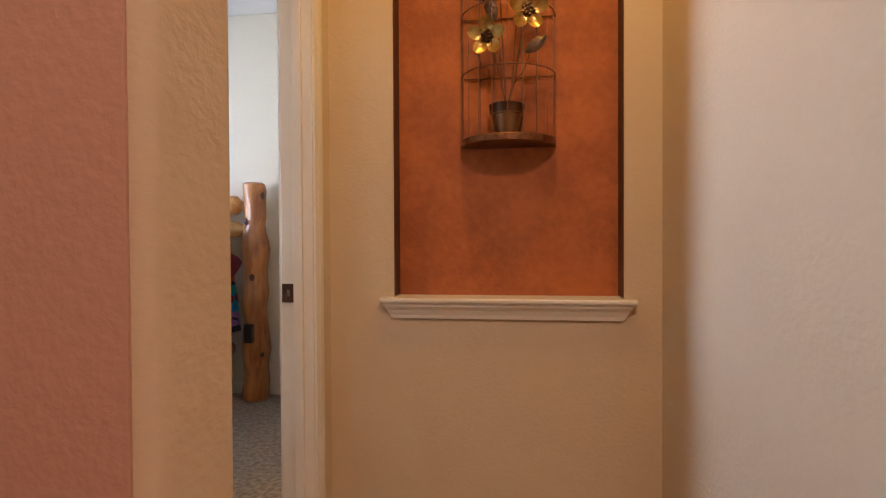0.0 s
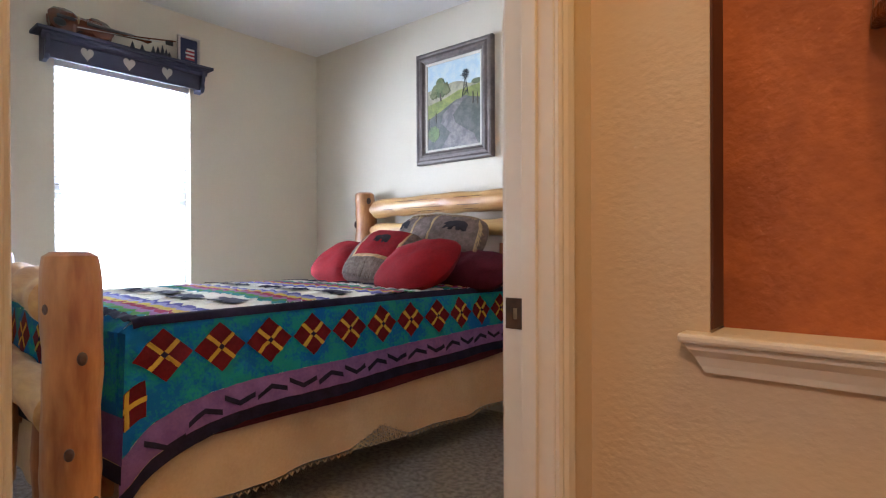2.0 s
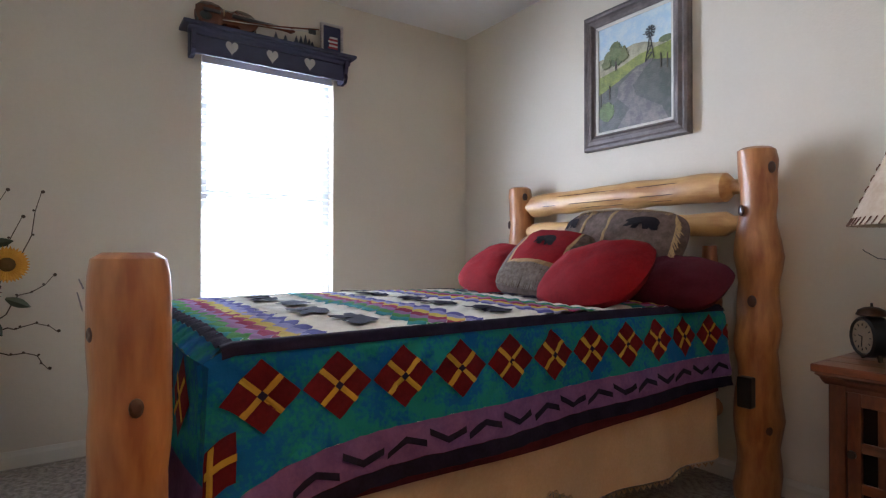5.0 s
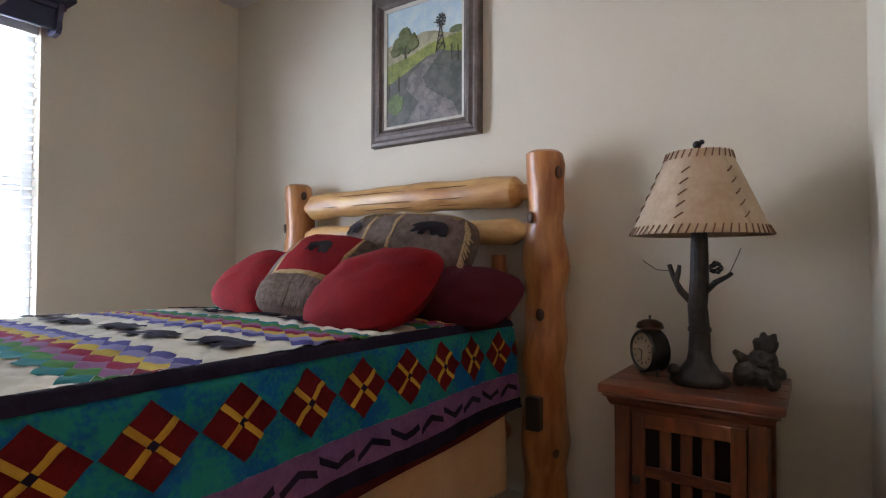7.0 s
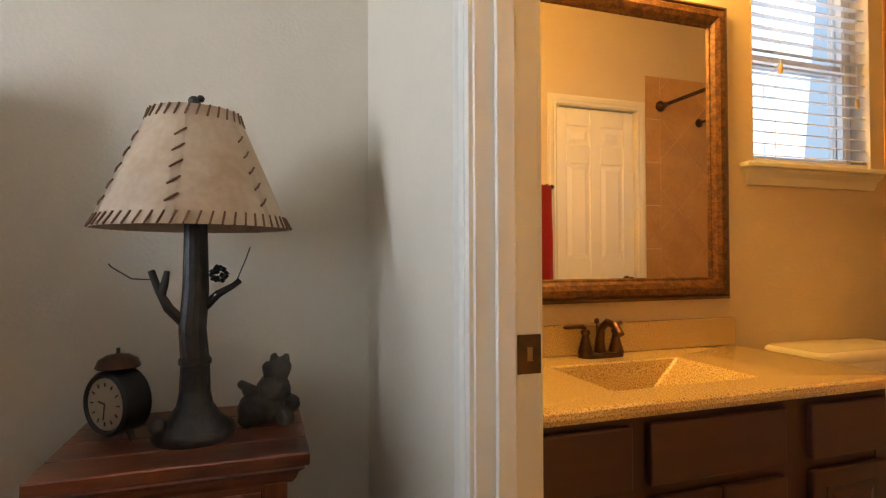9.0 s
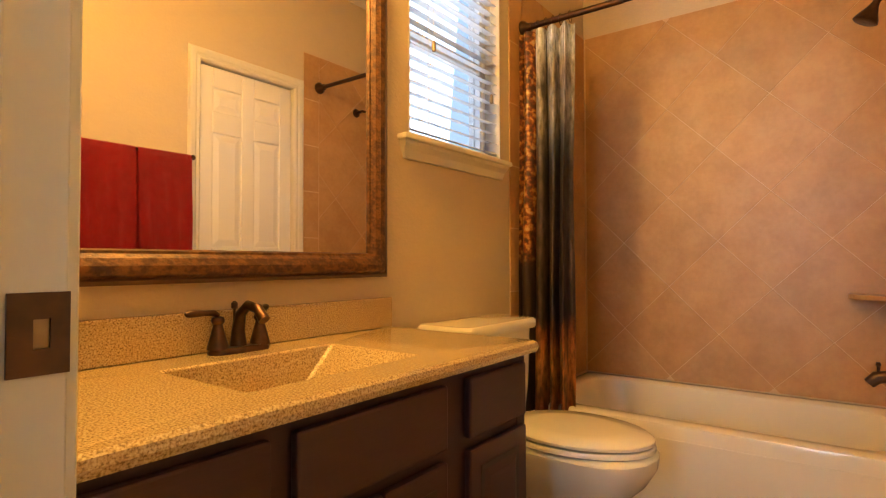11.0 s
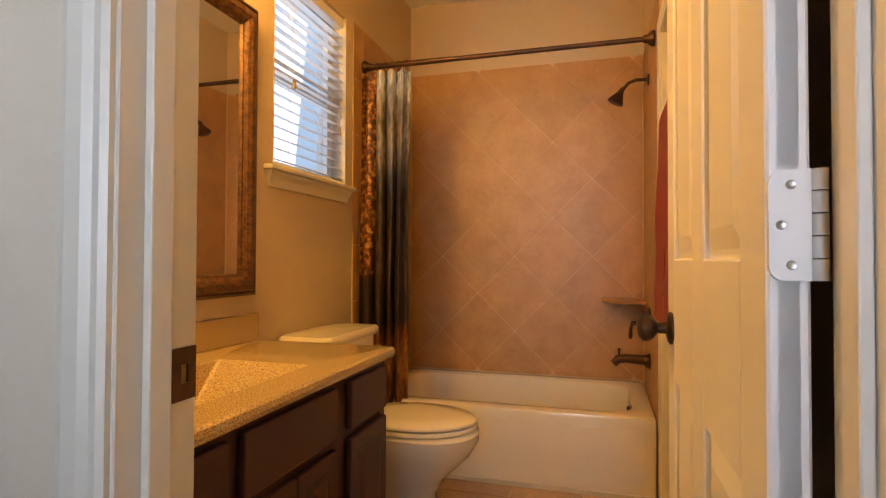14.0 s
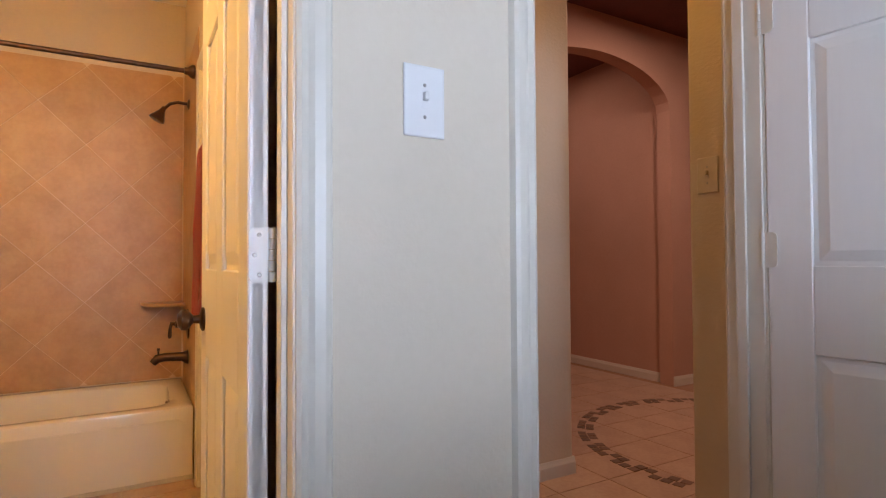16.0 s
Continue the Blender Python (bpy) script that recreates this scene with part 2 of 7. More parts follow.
# floors
floor = structure(part("floor_bedroom", box(WEST - 0.15, BX - 0.045, SOUTH - 0.16, NORTH + 0.15, -0.12, 0.0), CARPET), "taupe cut-pile carpet", "floor")
structure(part("floor_hall", boxes((BX - 0.045, 4.4, -3.2, 2.245, -0.12, -0.004), (-2.4, BX - 0.045, -3.2, SOUTH - 0.16, -0.12, -0.004)), HALL_GROUT), "tiled hall floor with sanded joints", "floor")
structure(part("floor_bath", box(BX - 0.045, BE + 0.15, 2.245, BN + 0.15, -0.12, -0.004), GROUT), "tiled bath floor", "floor")

# shared wall between bedroom and bath / hall
structure(part("wall_shared", boxes(
    (WX, BX, SOUTH, D1A - 0.018, 0, CEIL), (WX, BX, D1A - 0.018, D1B + 0.018, DOOR_TOP + 0.018, CEIL),
    (WX, BX, D1B + 0.018, D2A - 0.018, 0, CEIL), (WX, BX, D2A - 0.018, D2B + 0.018, DOOR_TOP + 0.018, CEIL),
    (WX, BX, D2B + 0.018, NORTH, 0, CEIL)), BED_PAINT), "painted wall with two doorways", "wall")
# thin coat of hall and bath paint on the far side of the shared wall
structure(part("wall_shared_hall_face", boxes((BX, BX + 0.004, SOUTH, D1A - 0.018, 0, CEIL), (BX, BX + 0.004, D1A - 0.018, D1B + 0.018, DOOR_TOP + 0.018, CEIL),
                                              (BX, BX + 0.004, D1B + 0.018, NY, 0, CEIL), (BX, BX + 0.004, D2B + 0.018, BN, 0, CEIL),
                                              (BX, BX + 0.004, BS, D2A - 0.018, 0, CEIL), (BX, BX + 0.004, D2A - 0.018, D2B + 0.018, DOOR_TOP + 0.018, CEIL)), PAINT), "tan textured wall", "wall")

# bedroom walls
WY0, WY1, WZ0, WZ1 = 2.01, 2.845, 0.62, 2.26
structure(part("wall_west", boxes((WEST - 0.15, WEST, SOUTH - 0.16, WY0, 0, CEIL), (WEST - 0.15, WEST, WY1, NORTH + 0.15, 0, CEIL),
                                  (WEST - 0.15, WEST, WY0, WY1, 0, WZ0), (WEST - 0.15, WEST, WY0, WY1, WZ1, CEIL)), BED_PAINT), "beige textured wall with a window", "wall")
structure(part("wall_north", box(WEST, BX + 0.0, NORTH, NORTH + 0.15, 0, CEIL), BED_PAINT), "beige textured wall behind the bed", "wall")
structure(part("wall_south", boxes((WEST, BX, SOUTH - 0.148, SOUTH, 0, CEIL)), BED_PAINT), "beige textured wall", "wall")
structure(part("ceiling_bedroom", box(WEST - 0.15, BX, SOUTH - 0.16, NORTH + 0.15, CEIL, CEIL + 0.12), CEIL_PAINT), "white textured ceiling", "ceiling")

# hall: stub wall with rounded end, east wall, niche wall
def bullnose(x0, x1, y0, y1, z1, r, corners, bm=None):
    """A wall block seen from above with some corners rounded; corners: which of (x1y1, x0y1, x0y0, x1y0)."""
    out = []
    for k, (cx, cy, sx, sy, a0) in enumerate(((x1, y1, -1, -1, 0), (x0, y1, 1, -1, 90), (x0, y0, 1, 1, 180), (x1, y0, -1, 1, 270))):
        if k in corners:
            for i in range(7):
                a = radians(a0 + 15 * i)
                out.append((cx + sx * r + r * math.cos(a), cy + sy * r + r * math.sin(a)))
        else:
            out.append((cx, cy))
    return prism(out, "z", 0, z1, bm)


structure(part("wall_hall_stub", bullnose(BX, STX, SOUTH - 0.148, SOUTH, CEIL, 0.02, (0, 3)), PAINT, smooth=True), "tan textured stub wall with a rounded corner", "wall")
structure(part("wall_round_hall_north", bullnose(-2.4, STX - 0.02, SOUTH - 0.152, SOUTH - 0.1484, 3.12, 0.001, ()), RED_PAINT, smooth=True), "rose terracotta wall with a rounded corner", "wall")
east = [(0.70, HBY), (0.70, NY), (HBX - 0.014, NY)] + [(HBX + 0.006 - 0.02 * math.cos(radians(15 * k)), HBY + 0.02 - 0.02 * math.sin(radians(15 * k))) for k in range(7)]
structure(part("wall_hall_east", prism(east, "z", 0, CEIL), PAINT, smooth=True), "tan textured hall wall", "wall")
structure(part("wall_round_hall_north_2", bullnose(0.585, 1.55, HBY + 0.002, HBY + 0.14, 3.12, 0.02, ()), RED_PAINT), "rose terracotta wall", "wall")
structure(part("beam_round_hall", boxes((STX - 0.02, 0.585, SOUTH - 0.15, SOUTH - 0.08, CEIL, 3.12)), RED_PAINT), "rose terracotta wall over the opening", "wall")
NX0, NX1, NZ0, NZ1, NBACK = -0.362, 0.423, 0.928, 2.42, 2.165
structure(part("wall_niche", boxes((BX, NX0, NY, 2.26, 0, CEIL), (NX1, 0.70, NY, 2.26, 0, CEIL), (NX0, NX1, NY, 2.26, 0, NZ0 - 0.03), (NX0, NX1, NY, 2.26, NZ1, CEIL)), PAINT), "tan textured wall with an art niche", "wall")
structure(part("niche_back", box(NX0 + 0.004, NX1 - 0.004, NBACK, 2.25, NZ0 - 0.03, NZ1), NICHE_PAINT), "terracotta faux-finished niche back", "wall")
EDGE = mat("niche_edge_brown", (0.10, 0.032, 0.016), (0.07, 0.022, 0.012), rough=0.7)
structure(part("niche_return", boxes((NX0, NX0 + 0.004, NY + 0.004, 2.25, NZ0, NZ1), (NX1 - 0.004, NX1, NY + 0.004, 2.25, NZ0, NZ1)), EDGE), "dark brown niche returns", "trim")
# niche sill: nosed board on a cove apron
bm = box(NX0 - 0.045, NX1 + 0.037, NY - 0.05, NY - 0.001, NZ0 - 0.022, NZ0 - 0.004, 0.006)
box(NX0 + 0.005, NX1 - 0.005, NY - 0.0012, NBACK, NZ0 - 0.021, NZ0 - 0.0045, bm=bm)
sill = structure(part("niche_sill", bm, TRIM), "cream painted niche sill with a moulded apron", "sill")
sec = ((0.0, 0.0), (-0.012, 0.0), (-0.014, 0.012), (-0.022, 0.030), (-0.036, 0.044), (-0.038, 0.056), (0.0, 0.056))
rings = [[(x + sx * (0.030 * (1 - v / 0.056)), NY - 0.001 + u, NZ0 - 0.078 + v) for u, v in sec] for x, sx in ((NX0 - 0.036, 1), (NX1 + 0.028, -1))]
part("apron", loft(rings), TRIM, sill)
structure(part("ceiling_hall", box(BX, 0.70, SOUTH - 0.08, 2.245, CEIL, CEIL + 0.12), CEIL_PAINT), "painted hall ceiling", "ceiling")

# round hall and the passage beyond its arch
RX, RW, RS, RC = 1.55, -2.4, -3.2, 3.12
AY0, AY1, ASP, ATOP = -1.46, 0.24, 2.43, 2.80
arch = [(RS, 0), (AY0, 0), (AY0, ASP)]
for k in range(1, 16):
    a = math.pi * k / 16
    arch.append(((AY0 + AY1) / 2 - (AY1 - AY0) / 2 * math.cos(a), ASP + (ATOP - ASP) * math.sin(a)))
arch += [(AY1, ASP), (AY1, 0), (HBY + 0.14, 0), (HBY + 0.14, RC), (RS, RC)]
bm = bmesh.new()
for side in (RX, RX + 0.14):
    n = len(arch)
    vs = [bm.verts.new((side, u, v)) for u, v in arch]
    face = bm.faces.new(vs)
es = bm.faces[:] if bm.faces.ensure_lookup_table() is None else []
vs = bm.verts[:]
for i in range(n):
    j = (i + 1) % n
    bm.faces.new((vs[i], vs[j], vs[n + j], vs[n + i]))
structure(part("wall_round_hall_arch", bm, RED_PAINT), "rose terracotta wall with an arched opening", "wall")
structure(part("wall_passage", boxes((RX + 0.14, 4.4, AY0 - 0.2, AY0 - 0.05, 0, RC), (RX + 0.14, 4.4, AY1, AY1 + 0.12, 0, RC), (4.28, 4.4, AY0 - 0.05, AY1, 0, RC)), RED_PAINT), "rose terracotta passage wall", "wall")
structure(part("wall_round_hall_far", boxes((RW - 0.12, RW, RS, SOUTH - 0.08, 0, RC), (RW, RX, RS - 0.12, RS, 0, RC)), RED_PAINT), "rose terracotta wall", "wall")
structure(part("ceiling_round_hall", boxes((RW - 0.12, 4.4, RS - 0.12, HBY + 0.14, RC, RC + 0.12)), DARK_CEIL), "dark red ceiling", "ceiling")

# bath walls
BWX0, BWX1, BWZ0, BWZ1 = 0.697, 1.322, 1.447, 2.29
structure(part("wall_bath_north", boxes((BX, BWX0, BN, BN + 0.15, 0, CEIL), (BWX1, BE, BN, BN + 0.15, 0, CEIL), (BWX0, BWX1, BN, BN + 0.15, 0, BWZ0), (BWX0, BWX1, BN, BN + 0.15, BWZ1, CEIL)), PAINT), "tan textured bath wall with a small window", "wall")
CDX0, CDX1 = 0.735, 1.33
structure(part("wall_bath_south", boxes((BX, CDX0 - 0.018, BS - 0.12, BS, 0, CEIL), (CDX1 + 0.018, BE, BS - 0.12, BS, 0, CEIL), (CDX0 - 0.018, CDX1 + 0.018, BS - 0.12, BS, DOOR_TOP + 0.038, CEIL)), PAINT), "tan textured bath wall with a closet door", "wall")
structure(part("wall_bath_east", box(BE, BE + 0.15, BS - 0.12, BN + 0.15, 0, CEIL), PAINT), "tan textured wall over the tub", "wall")
structure(part("wall_closet_back", box(0.70, BE, 2.12, BS - 0.12, 0, CEIL), PAINT), "closet wall", "wall")
structure(part("ceiling_bath", box(BX, BE + 0.15, 2.245, BN + 0.15, CEIL, CEIL + 0.12), CEIL_PAINT), "painted bath ceiling", "ceiling")

# baseboards
def baseboard(x0, x1, y0, y1, face):
    """A run of baseboard; face: the side on which the wall stands (x-, x+, y-, y+)."""
    h, t = 0.085, 0.013
    prof = ((0, 0), (t, 0), (t, h - 0.025), (t * 0.6, h - 0.012), (t * 0.35, h), (0, h))
    if face[0] == "x":
        s = 1 if face[1] == "-" else -1
        rings = [[(x0 + s * u, y, v) for u, v in prof] for y in (y0, y1)]
    else:
        s = 1 if face[1] == "-" else -1
        rings = [[(x, y0 + s * u, v) for u, v in prof] for x in (x0, x1)]
    return structure(part("baseboard", loft(rings), TRIM), "painted wooden baseboard", "baseboard")


baseboard(WEST, 0, SOUTH, NORTH, "x-")
baseboard(WEST + 0.014, WX - 0.014, NORTH, 0, "y+")
baseboard(WX, 0, D2B + 0.07, NORTH, "x+")
baseboard(WX, 0, D1B + 0.07, D2A - 0.07, "x+")
baseboard(WEST + 0.014, WX - 0.014, SOUTH, 0, "y-")
baseboard(BX + 0.005, STX, SOUTH, 0, "y-")
baseboard(HBX - 0.013, 0, HBY - 0.004, NY, "x+")
baseboard(BX + 0.005, HBX - 0.028, NY, 0, "y+")
baseboard(STX, 0, SOUTH - 0.152, SOUTH + 0.012, "x-")
baseboard(RX + 0.14, 4.28, AY0 - 0.05, 0, "y-")
baseboard(RX, 0, RS, AY0, "x+")
baseboard(RX, 0, AY1, HBY, "x+")
baseboard(HBX - 0.012, 1.536, HBY, 0, "y+")
baseboard(BX + 0.005, CDX0 - 0.07, BS, 0, "y-")
baseboard(0.60, 1.45, BN, 0, "y+")


# ---- doors ----
def jamb(wall_axis, c0, c1, a0, a1, top, stop_at, parent):
    """Lining boards and stops of a doorway through a wall from c0 to c1."""
    def bx(u0, u1, w0, w1, z0, z1):
        return (w0, w1, u0, u1, z0, z1) if wall_axis == "x" else (u0, u1, w0, w1, z0, z1)
    part("side_jamb", box(*bx(a0 - 0.018, a0, c0, c1, 0, top), 0.002, 1), TRIM, parent)
    part("side_jamb", box(*bx(a1, a1 + 0.018, c0, c1, 0, top), 0.002, 1), TRIM, parent)
    part("head_jamb", box(*bx(a0 - 0.018, a1 + 0.018, c0, c1, top, top + 0.018), 0.002, 1), TRIM, parent)
    s0, s1 = stop_at, stop_at + 0.032
    part("door_stop", boxes(bx(a0, a0 + 0.011, s0, s1, 0, top - 0.011), bx(a1 - 0.011, a1, s0, s1, 0, top - 0.011), bx(a0, a1, s0, s1, top - 0.011, top), bev=0.002), TRIM, parent)


def frustum(x0, x1, z0, z1, y, rise, inset):
    """A raised field standing out of plane y."""
    a = [(x0, y, z0), (x1, y, z0), (x1, y, z1), (x0, y, z1)]
    b = [(x0 + inset, y + rise, z0 + inset), (x1 - inset, y + rise, z0 + inset), (x1 - inset, y + rise, z1 - inset), (x0 + inset, y + rise, z1 - inset)]
    return loft([a, b])


def door_leaf(name, w, h, label):
    """A six-panel leaf: hinge edge at the origin, width along x, thickness along +y."""
    t = 0.036
    d = thing(name, label, "door")
    st, mu = 0.104 * w / 0.76, 0.10 * w / 0.76
    xs = ((st, (w - mu) / 2), ((w + mu) / 2, w - st))
    zs = ((0.235, 0.845), (1.085, 1.70), (1.815, h - 0.11))
    bm = box(0, w, 0.009, t - 0.009, 0.008, h)
    rails = [(0, st, 0, t, 0.008, h), (w - st, w, 0, t, 0.008, h), (xs[0][1], xs[1][0], 0, t, 0.008, h)]
    edges = [0.008, *[z for pair in zs for z in pair], h]
    for z0, z1 in zip(edges[::2], edges[1::2]):
        for x0, x1 in xs:
            rails.append((x0, x1, 0, t, z0, z1))
    for r in rails:
        box(*r, bev=0.003, seg=1, bm=bm)
    part("leaf", bm, DOORW, d)
    for x0, x1 in xs:
        for z0, z1 in zs:
            for y, rise in ((t - 0.009, 0.007), (0.009, -0.007)):
                part("panel", frustum(x0 + 0.012, x1 - 0.012, z0 + 0.012, z1 - 0.012, y, rise, 0.028), DOORW, d)
    for s, y in ((1, t), (-1, 0)):
        prof = [(0.033, 0), (0.033, 0.005), (0.027, 0.009), (0.012, 0.012), (0.011, 0.028), (0.022, 0.036), (0.029, 0.047), (0.028, 0.058), (0.019, 0.066), (0.004, 0.069)]
        bm = lathe(prof, 20)
        bmesh.ops.transform(bm, matrix=pose(w - 0.062, y, 0.945, -90 * s, 0, 0), verts=bm.verts)
        part("door_knob", bm, BRONZE, d, "dark bronze round knob", True)
    return d, t


def hinge(parent, x, y, z, mat_, rz=0):
    """A butt hinge: a leaf plate with rounded corners, five knuckles and the screws."""
    h2, r = 0.05, 0.013
    outline = [(0.0, -h2), (0.0, h2)] + [(-0.034 + r - r * math.sin(radians(18 * k)), h2 - r + r * math.cos(radians(18 * k))) for k in range(6)]
    outline += [(-0.034 + r - r * math.cos(radians(18 * k)), -h2 + r - r * math.sin(radians(18 * k))) for k in range(6)]
    h = part("hinge", prism(outline, "y", -0.002, 0.002), mat_, parent, "painted butt hinge")
    for k in range(5):
        z0 = -h2 + 0.02 * k
        part("knuckle", tube([(0.007, 0, z0 + 0.0006), (0.007, 0, z0 + 0.0194)], 0.007, 10), mat_, h, "", True)
    for k, dz in enumerate((-0.036, 0, 0.036)):
        bm = lathe([(0.0045, 0), (0.004, 0.0012), (0.001, 0.0006)], 10)
        bmesh.ops.transform(bm, matrix=pose(-0.016 - 0.008 * (k % 2), -0.002, dz, 90, 0, 0), verts=bm.verts)
        part("screw", bm, CHROME, h)
    h.matrix_basis = pose(x, y, z, 0, 0, rz)
    return h


def strike(parent, face, y, z, side):
    """A strike plate on a jamb face (normal along y * side) with its latch hole lip."""
    bm = boxes((-0.021, -0.005, 0, 0.003, -0.031, 0.031), (0.006, 0.019, 0, 0.003, -0.031, 0.031), (-0.005, 0.006, 0, 0.003, 0.011, 0.031), (-0.005, 0.006, 0, 0.003, -0.031, -0.011))
    s = part("strike_plate", bm, BRONZE, parent, "dark bronze strike plate")
    part("latch_hole", box(-0.005, 0.006, 0.0, 0.0008, -0.011, 0.011), BRASS, s)
    s.matrix_basis = pose(face, y, z) @ Matrix.Diagonal((1, side, 1, 1))
    return s


door1 = structure(thing("door_1", "cream cased bedroom doorway", "doorway"))
jamb("x", WX - 0.001, BX + 0.005, D1A, D1B, DOOR_TOP, WX + 0.045, door1)
casing("casing", "x", WX, -1, D1A, D1B, DOOR_TOP, door1)
casing("casing", "x", BX + 0.004, 1, D1A, D1B, DOOR_TOP, door1)
strike(door1, WX + 0.024, D1B - 0.0005, 0.95, -1)
door2 = structure(thing("door_2", "cream cased bath doorway", "doorway"))
jamb("x", WX - 0.001, BX + 0.005, D2A, D2B, DOOR_TOP, BX - 0.073, door2)
casing("casing", "x", WX, -1, D2A, D2B, DOOR_TOP, door2)
casing("casing", "x", BX + 0.004, 1, D2A, D2B, DOOR_TOP, door2)
strike(door2, BX - 0.014, D2B - 0.0005, 0.948, -1)
leaf1, t1 = door_leaf("bedroom_door", 0.815, 2.025, "white six-panel bedroom door standing open by the wall")
leaf1.matrix_basis = pose(WX - 0.008, D1A - 0.038, 0, 0, 0, 187) @ pose(0, -0.036, 0)
for z in (0.25, 1.13, 1.8):
    hinge(door1, WX - 0.004, D1A - 0.003, z, TRIM, 0)
leaf2, t2 = door_leaf("bath_door", 0.70, 2.025, "white six-panel bath door standing open into the bath")
leaf2.matrix_basis = pose(BX + 0.01, D2A + 0.014, 0, 0, 0, 0.4)
for z in (0.25, 1.115, 1.8):
    hinge(leaf2, -0.003, 0.001, z, DOORW, -90)
door3 = structure(thing("door_3", "cream cased closet doorway with a shut door", "doorway"))
jamb("y", BS - 0.121, BS + 0.001, CDX0, CDX1, DOOR_TOP + 0.02, BS - 0.1, door3)
casing("casing", "y", BS, 1, CDX0, CDX1, DOOR_TOP + 0.02, door3)
leaf3, t3 = door_leaf("closet_door", CDX1 - CDX0 - 0.006, DOOR_TOP + 0.014, "white six-panel closet door, shut")
leaf3.matrix_basis = pose(CDX0 + 0.003, BS - 0.062, 0)


# ---- windows ----
def blinds(y_w, y0, y1, z0, z1, slats, tilt, axis, depth, label):
    """A slatted blind hung in a window; axis: along which its slats run."""
    b = thing("window_blind", label, "blind")
    white = BLIND
    def put(bm):
        if axis == "x":
            bmesh.ops.transform(bm, matrix=Matrix(((0, 1, 0, 0), (1, 0, 0, 0), (0, 0, 1, 0), (0, 0, 0, 1))), verts=bm.verts)
        return bm
    part("headrail", put(box(y_w - depth / 2, y_w + depth / 2, y0, y1, z1 - 0.045, z1, 0.004)), white, b)
    part("bottom_rail", put(box(y_w - depth / 2, y_w + depth / 2, y0, y1, z0, z0 + 0.018, 0.004)), white, b)
    step = (z1 - 0.05 - z0 - 0.03) / slats
    a = radians(tilt)
    mesh = None
    for k in range(slats):
        z = z0 + 0.035 + step * k
        if mesh is None:
            bm = bmesh.new()
            sec = [(-0.5 * depth, -0.0012), (0, 0.0022), (0.5 * depth, -0.0012), (0.5 * depth, 0.0012), (0, 0.0046), (-0.5 * depth, 0.0012)]
            ring = [(u * math.cos(a) - v * math.sin(a), u * math.sin(a) + v * math.cos(a)) for u, v in sec]
            loft([[(y_w + u, y, v) for u, v in ring] for y in (y0 + 0.003, y1 - 0.003)], bm=bm)
            s = part("slat", put(bm), white, b)
            mesh = s.data
        else:
            s = new("slat", mesh)
            s.parent = b
        s.location = (0, 0, z)
    for f in (0.2, 0.8):
        yy = y0 + (y1 - y0) * f
        part("ladder_cord", put(boxes((y_w - depth / 2 - 0.001, y_w - depth / 2 + 0.0005, yy - 0.001, yy + 0.001, z0, z1), (y_w + depth / 2 - 0.0005, y_w + depth / 2 + 0.001, yy - 0.001, yy + 0.001, z0, z1))), white, b)
    return b


BLIND = mat("white_vinyl_slat", (0.82, 0.83, 0.84), (0.77, 0.77, 0.75), rough=0.4, scale=3)
GLASS = bpy.data.materials.new("window_glass")
GLASS.use_nodes = True
gb = GLASS.node_tree.nodes["Principled BSDF"]
gb.inputs["Roughness"].default_value, gb.inputs["Transmission Weight"].default_value, gb.inputs["IOR"].default_value = 0.0, 1.0, 1.05


def sash_window(name, axis, w0, a0, a1, z0, z1, sign, label):
    """A white single-hung window in an opening: frame, meeting rail, two panes; w0: its plane."""
    w = structure(thing(name, label, "window"))
    def bx(u0, u1, d0, d1, q0, q1):
        d0, d1 = sorted((w0 + sign * d0, w0 + sign * d1))
        return (d0, d1, u0, u1, q0, q1) if axis == "x" else (u0, u1, d0, d1, q0, q1)
    f = 0.045
    a0, a1 = a0 + 0.0045, a1 - 0.0045
    part("window_frame", boxes(bx(a0, a0 + f, 0, 0.06, z0, z1), bx(a1 - f, a1, 0, 0.06, z0, z1), bx(a0 + f, a1 - f, 0, 0.06, z0, z0 + f), bx(a0 + f, a1 - f, 0, 0.06, z1 - f, z1)), BLIND, w)
    zm = (z0 + z1) / 2
    part("meeting_rail", box(*bx(a0 + f, a1 - f, 0.005, 0.05, zm - 0.022, zm + 0.022), 0.003, 1), BLIND, w)
    for q0, q1 in ((z0 + f, zm - 0.022), (zm + 0.022, z1 - f)):
        p = part("pane", box(*bx(a0 + f, a1 - f, 0.024, 0.029, q0, q1)), GLASS, w)
        p.visible_shadow = False
    return w


win1 = sash_window("window_1", "x", WEST - 0.075, WY0, WY1, WZ0, WZ1, -1, "white single-hung bedroom window")
part("window_sill", box(WEST - 0.07, WEST + 0.035, WY0 + 0.002, WY1 - 0.002, WZ0 - 0.02, WZ0 + 0.002, 0.005), TRIM, win1)
blinds(WEST - 0.035, WY0 + 0.006, WY1 - 0.006, WZ0 + 0.01, WZ1 - 0.005, 34, 8, "y", 0.048, "white slatted blind, open, glaring with daylight")
win2 = sash_window("window_2", "y", BN + 0.075, BWX0, BWX1, BWZ0, BWZ1, 1, "white single-hung bath window")
blinds(BN + 0.035, BWX0 + 0.004, BWX1 - 0.004, BWZ0 + 0.004, BWZ1 - 0.004, 17, 14, "x", 0.048, "white slatted blind, open, with wooden pull tassels")
sec = ((0.0, 0.0), (-0.012, 0.0), (-0.016, 0.03), (-0.03, 0.048), (-0.034, 0.06), (0.0, 0.06))
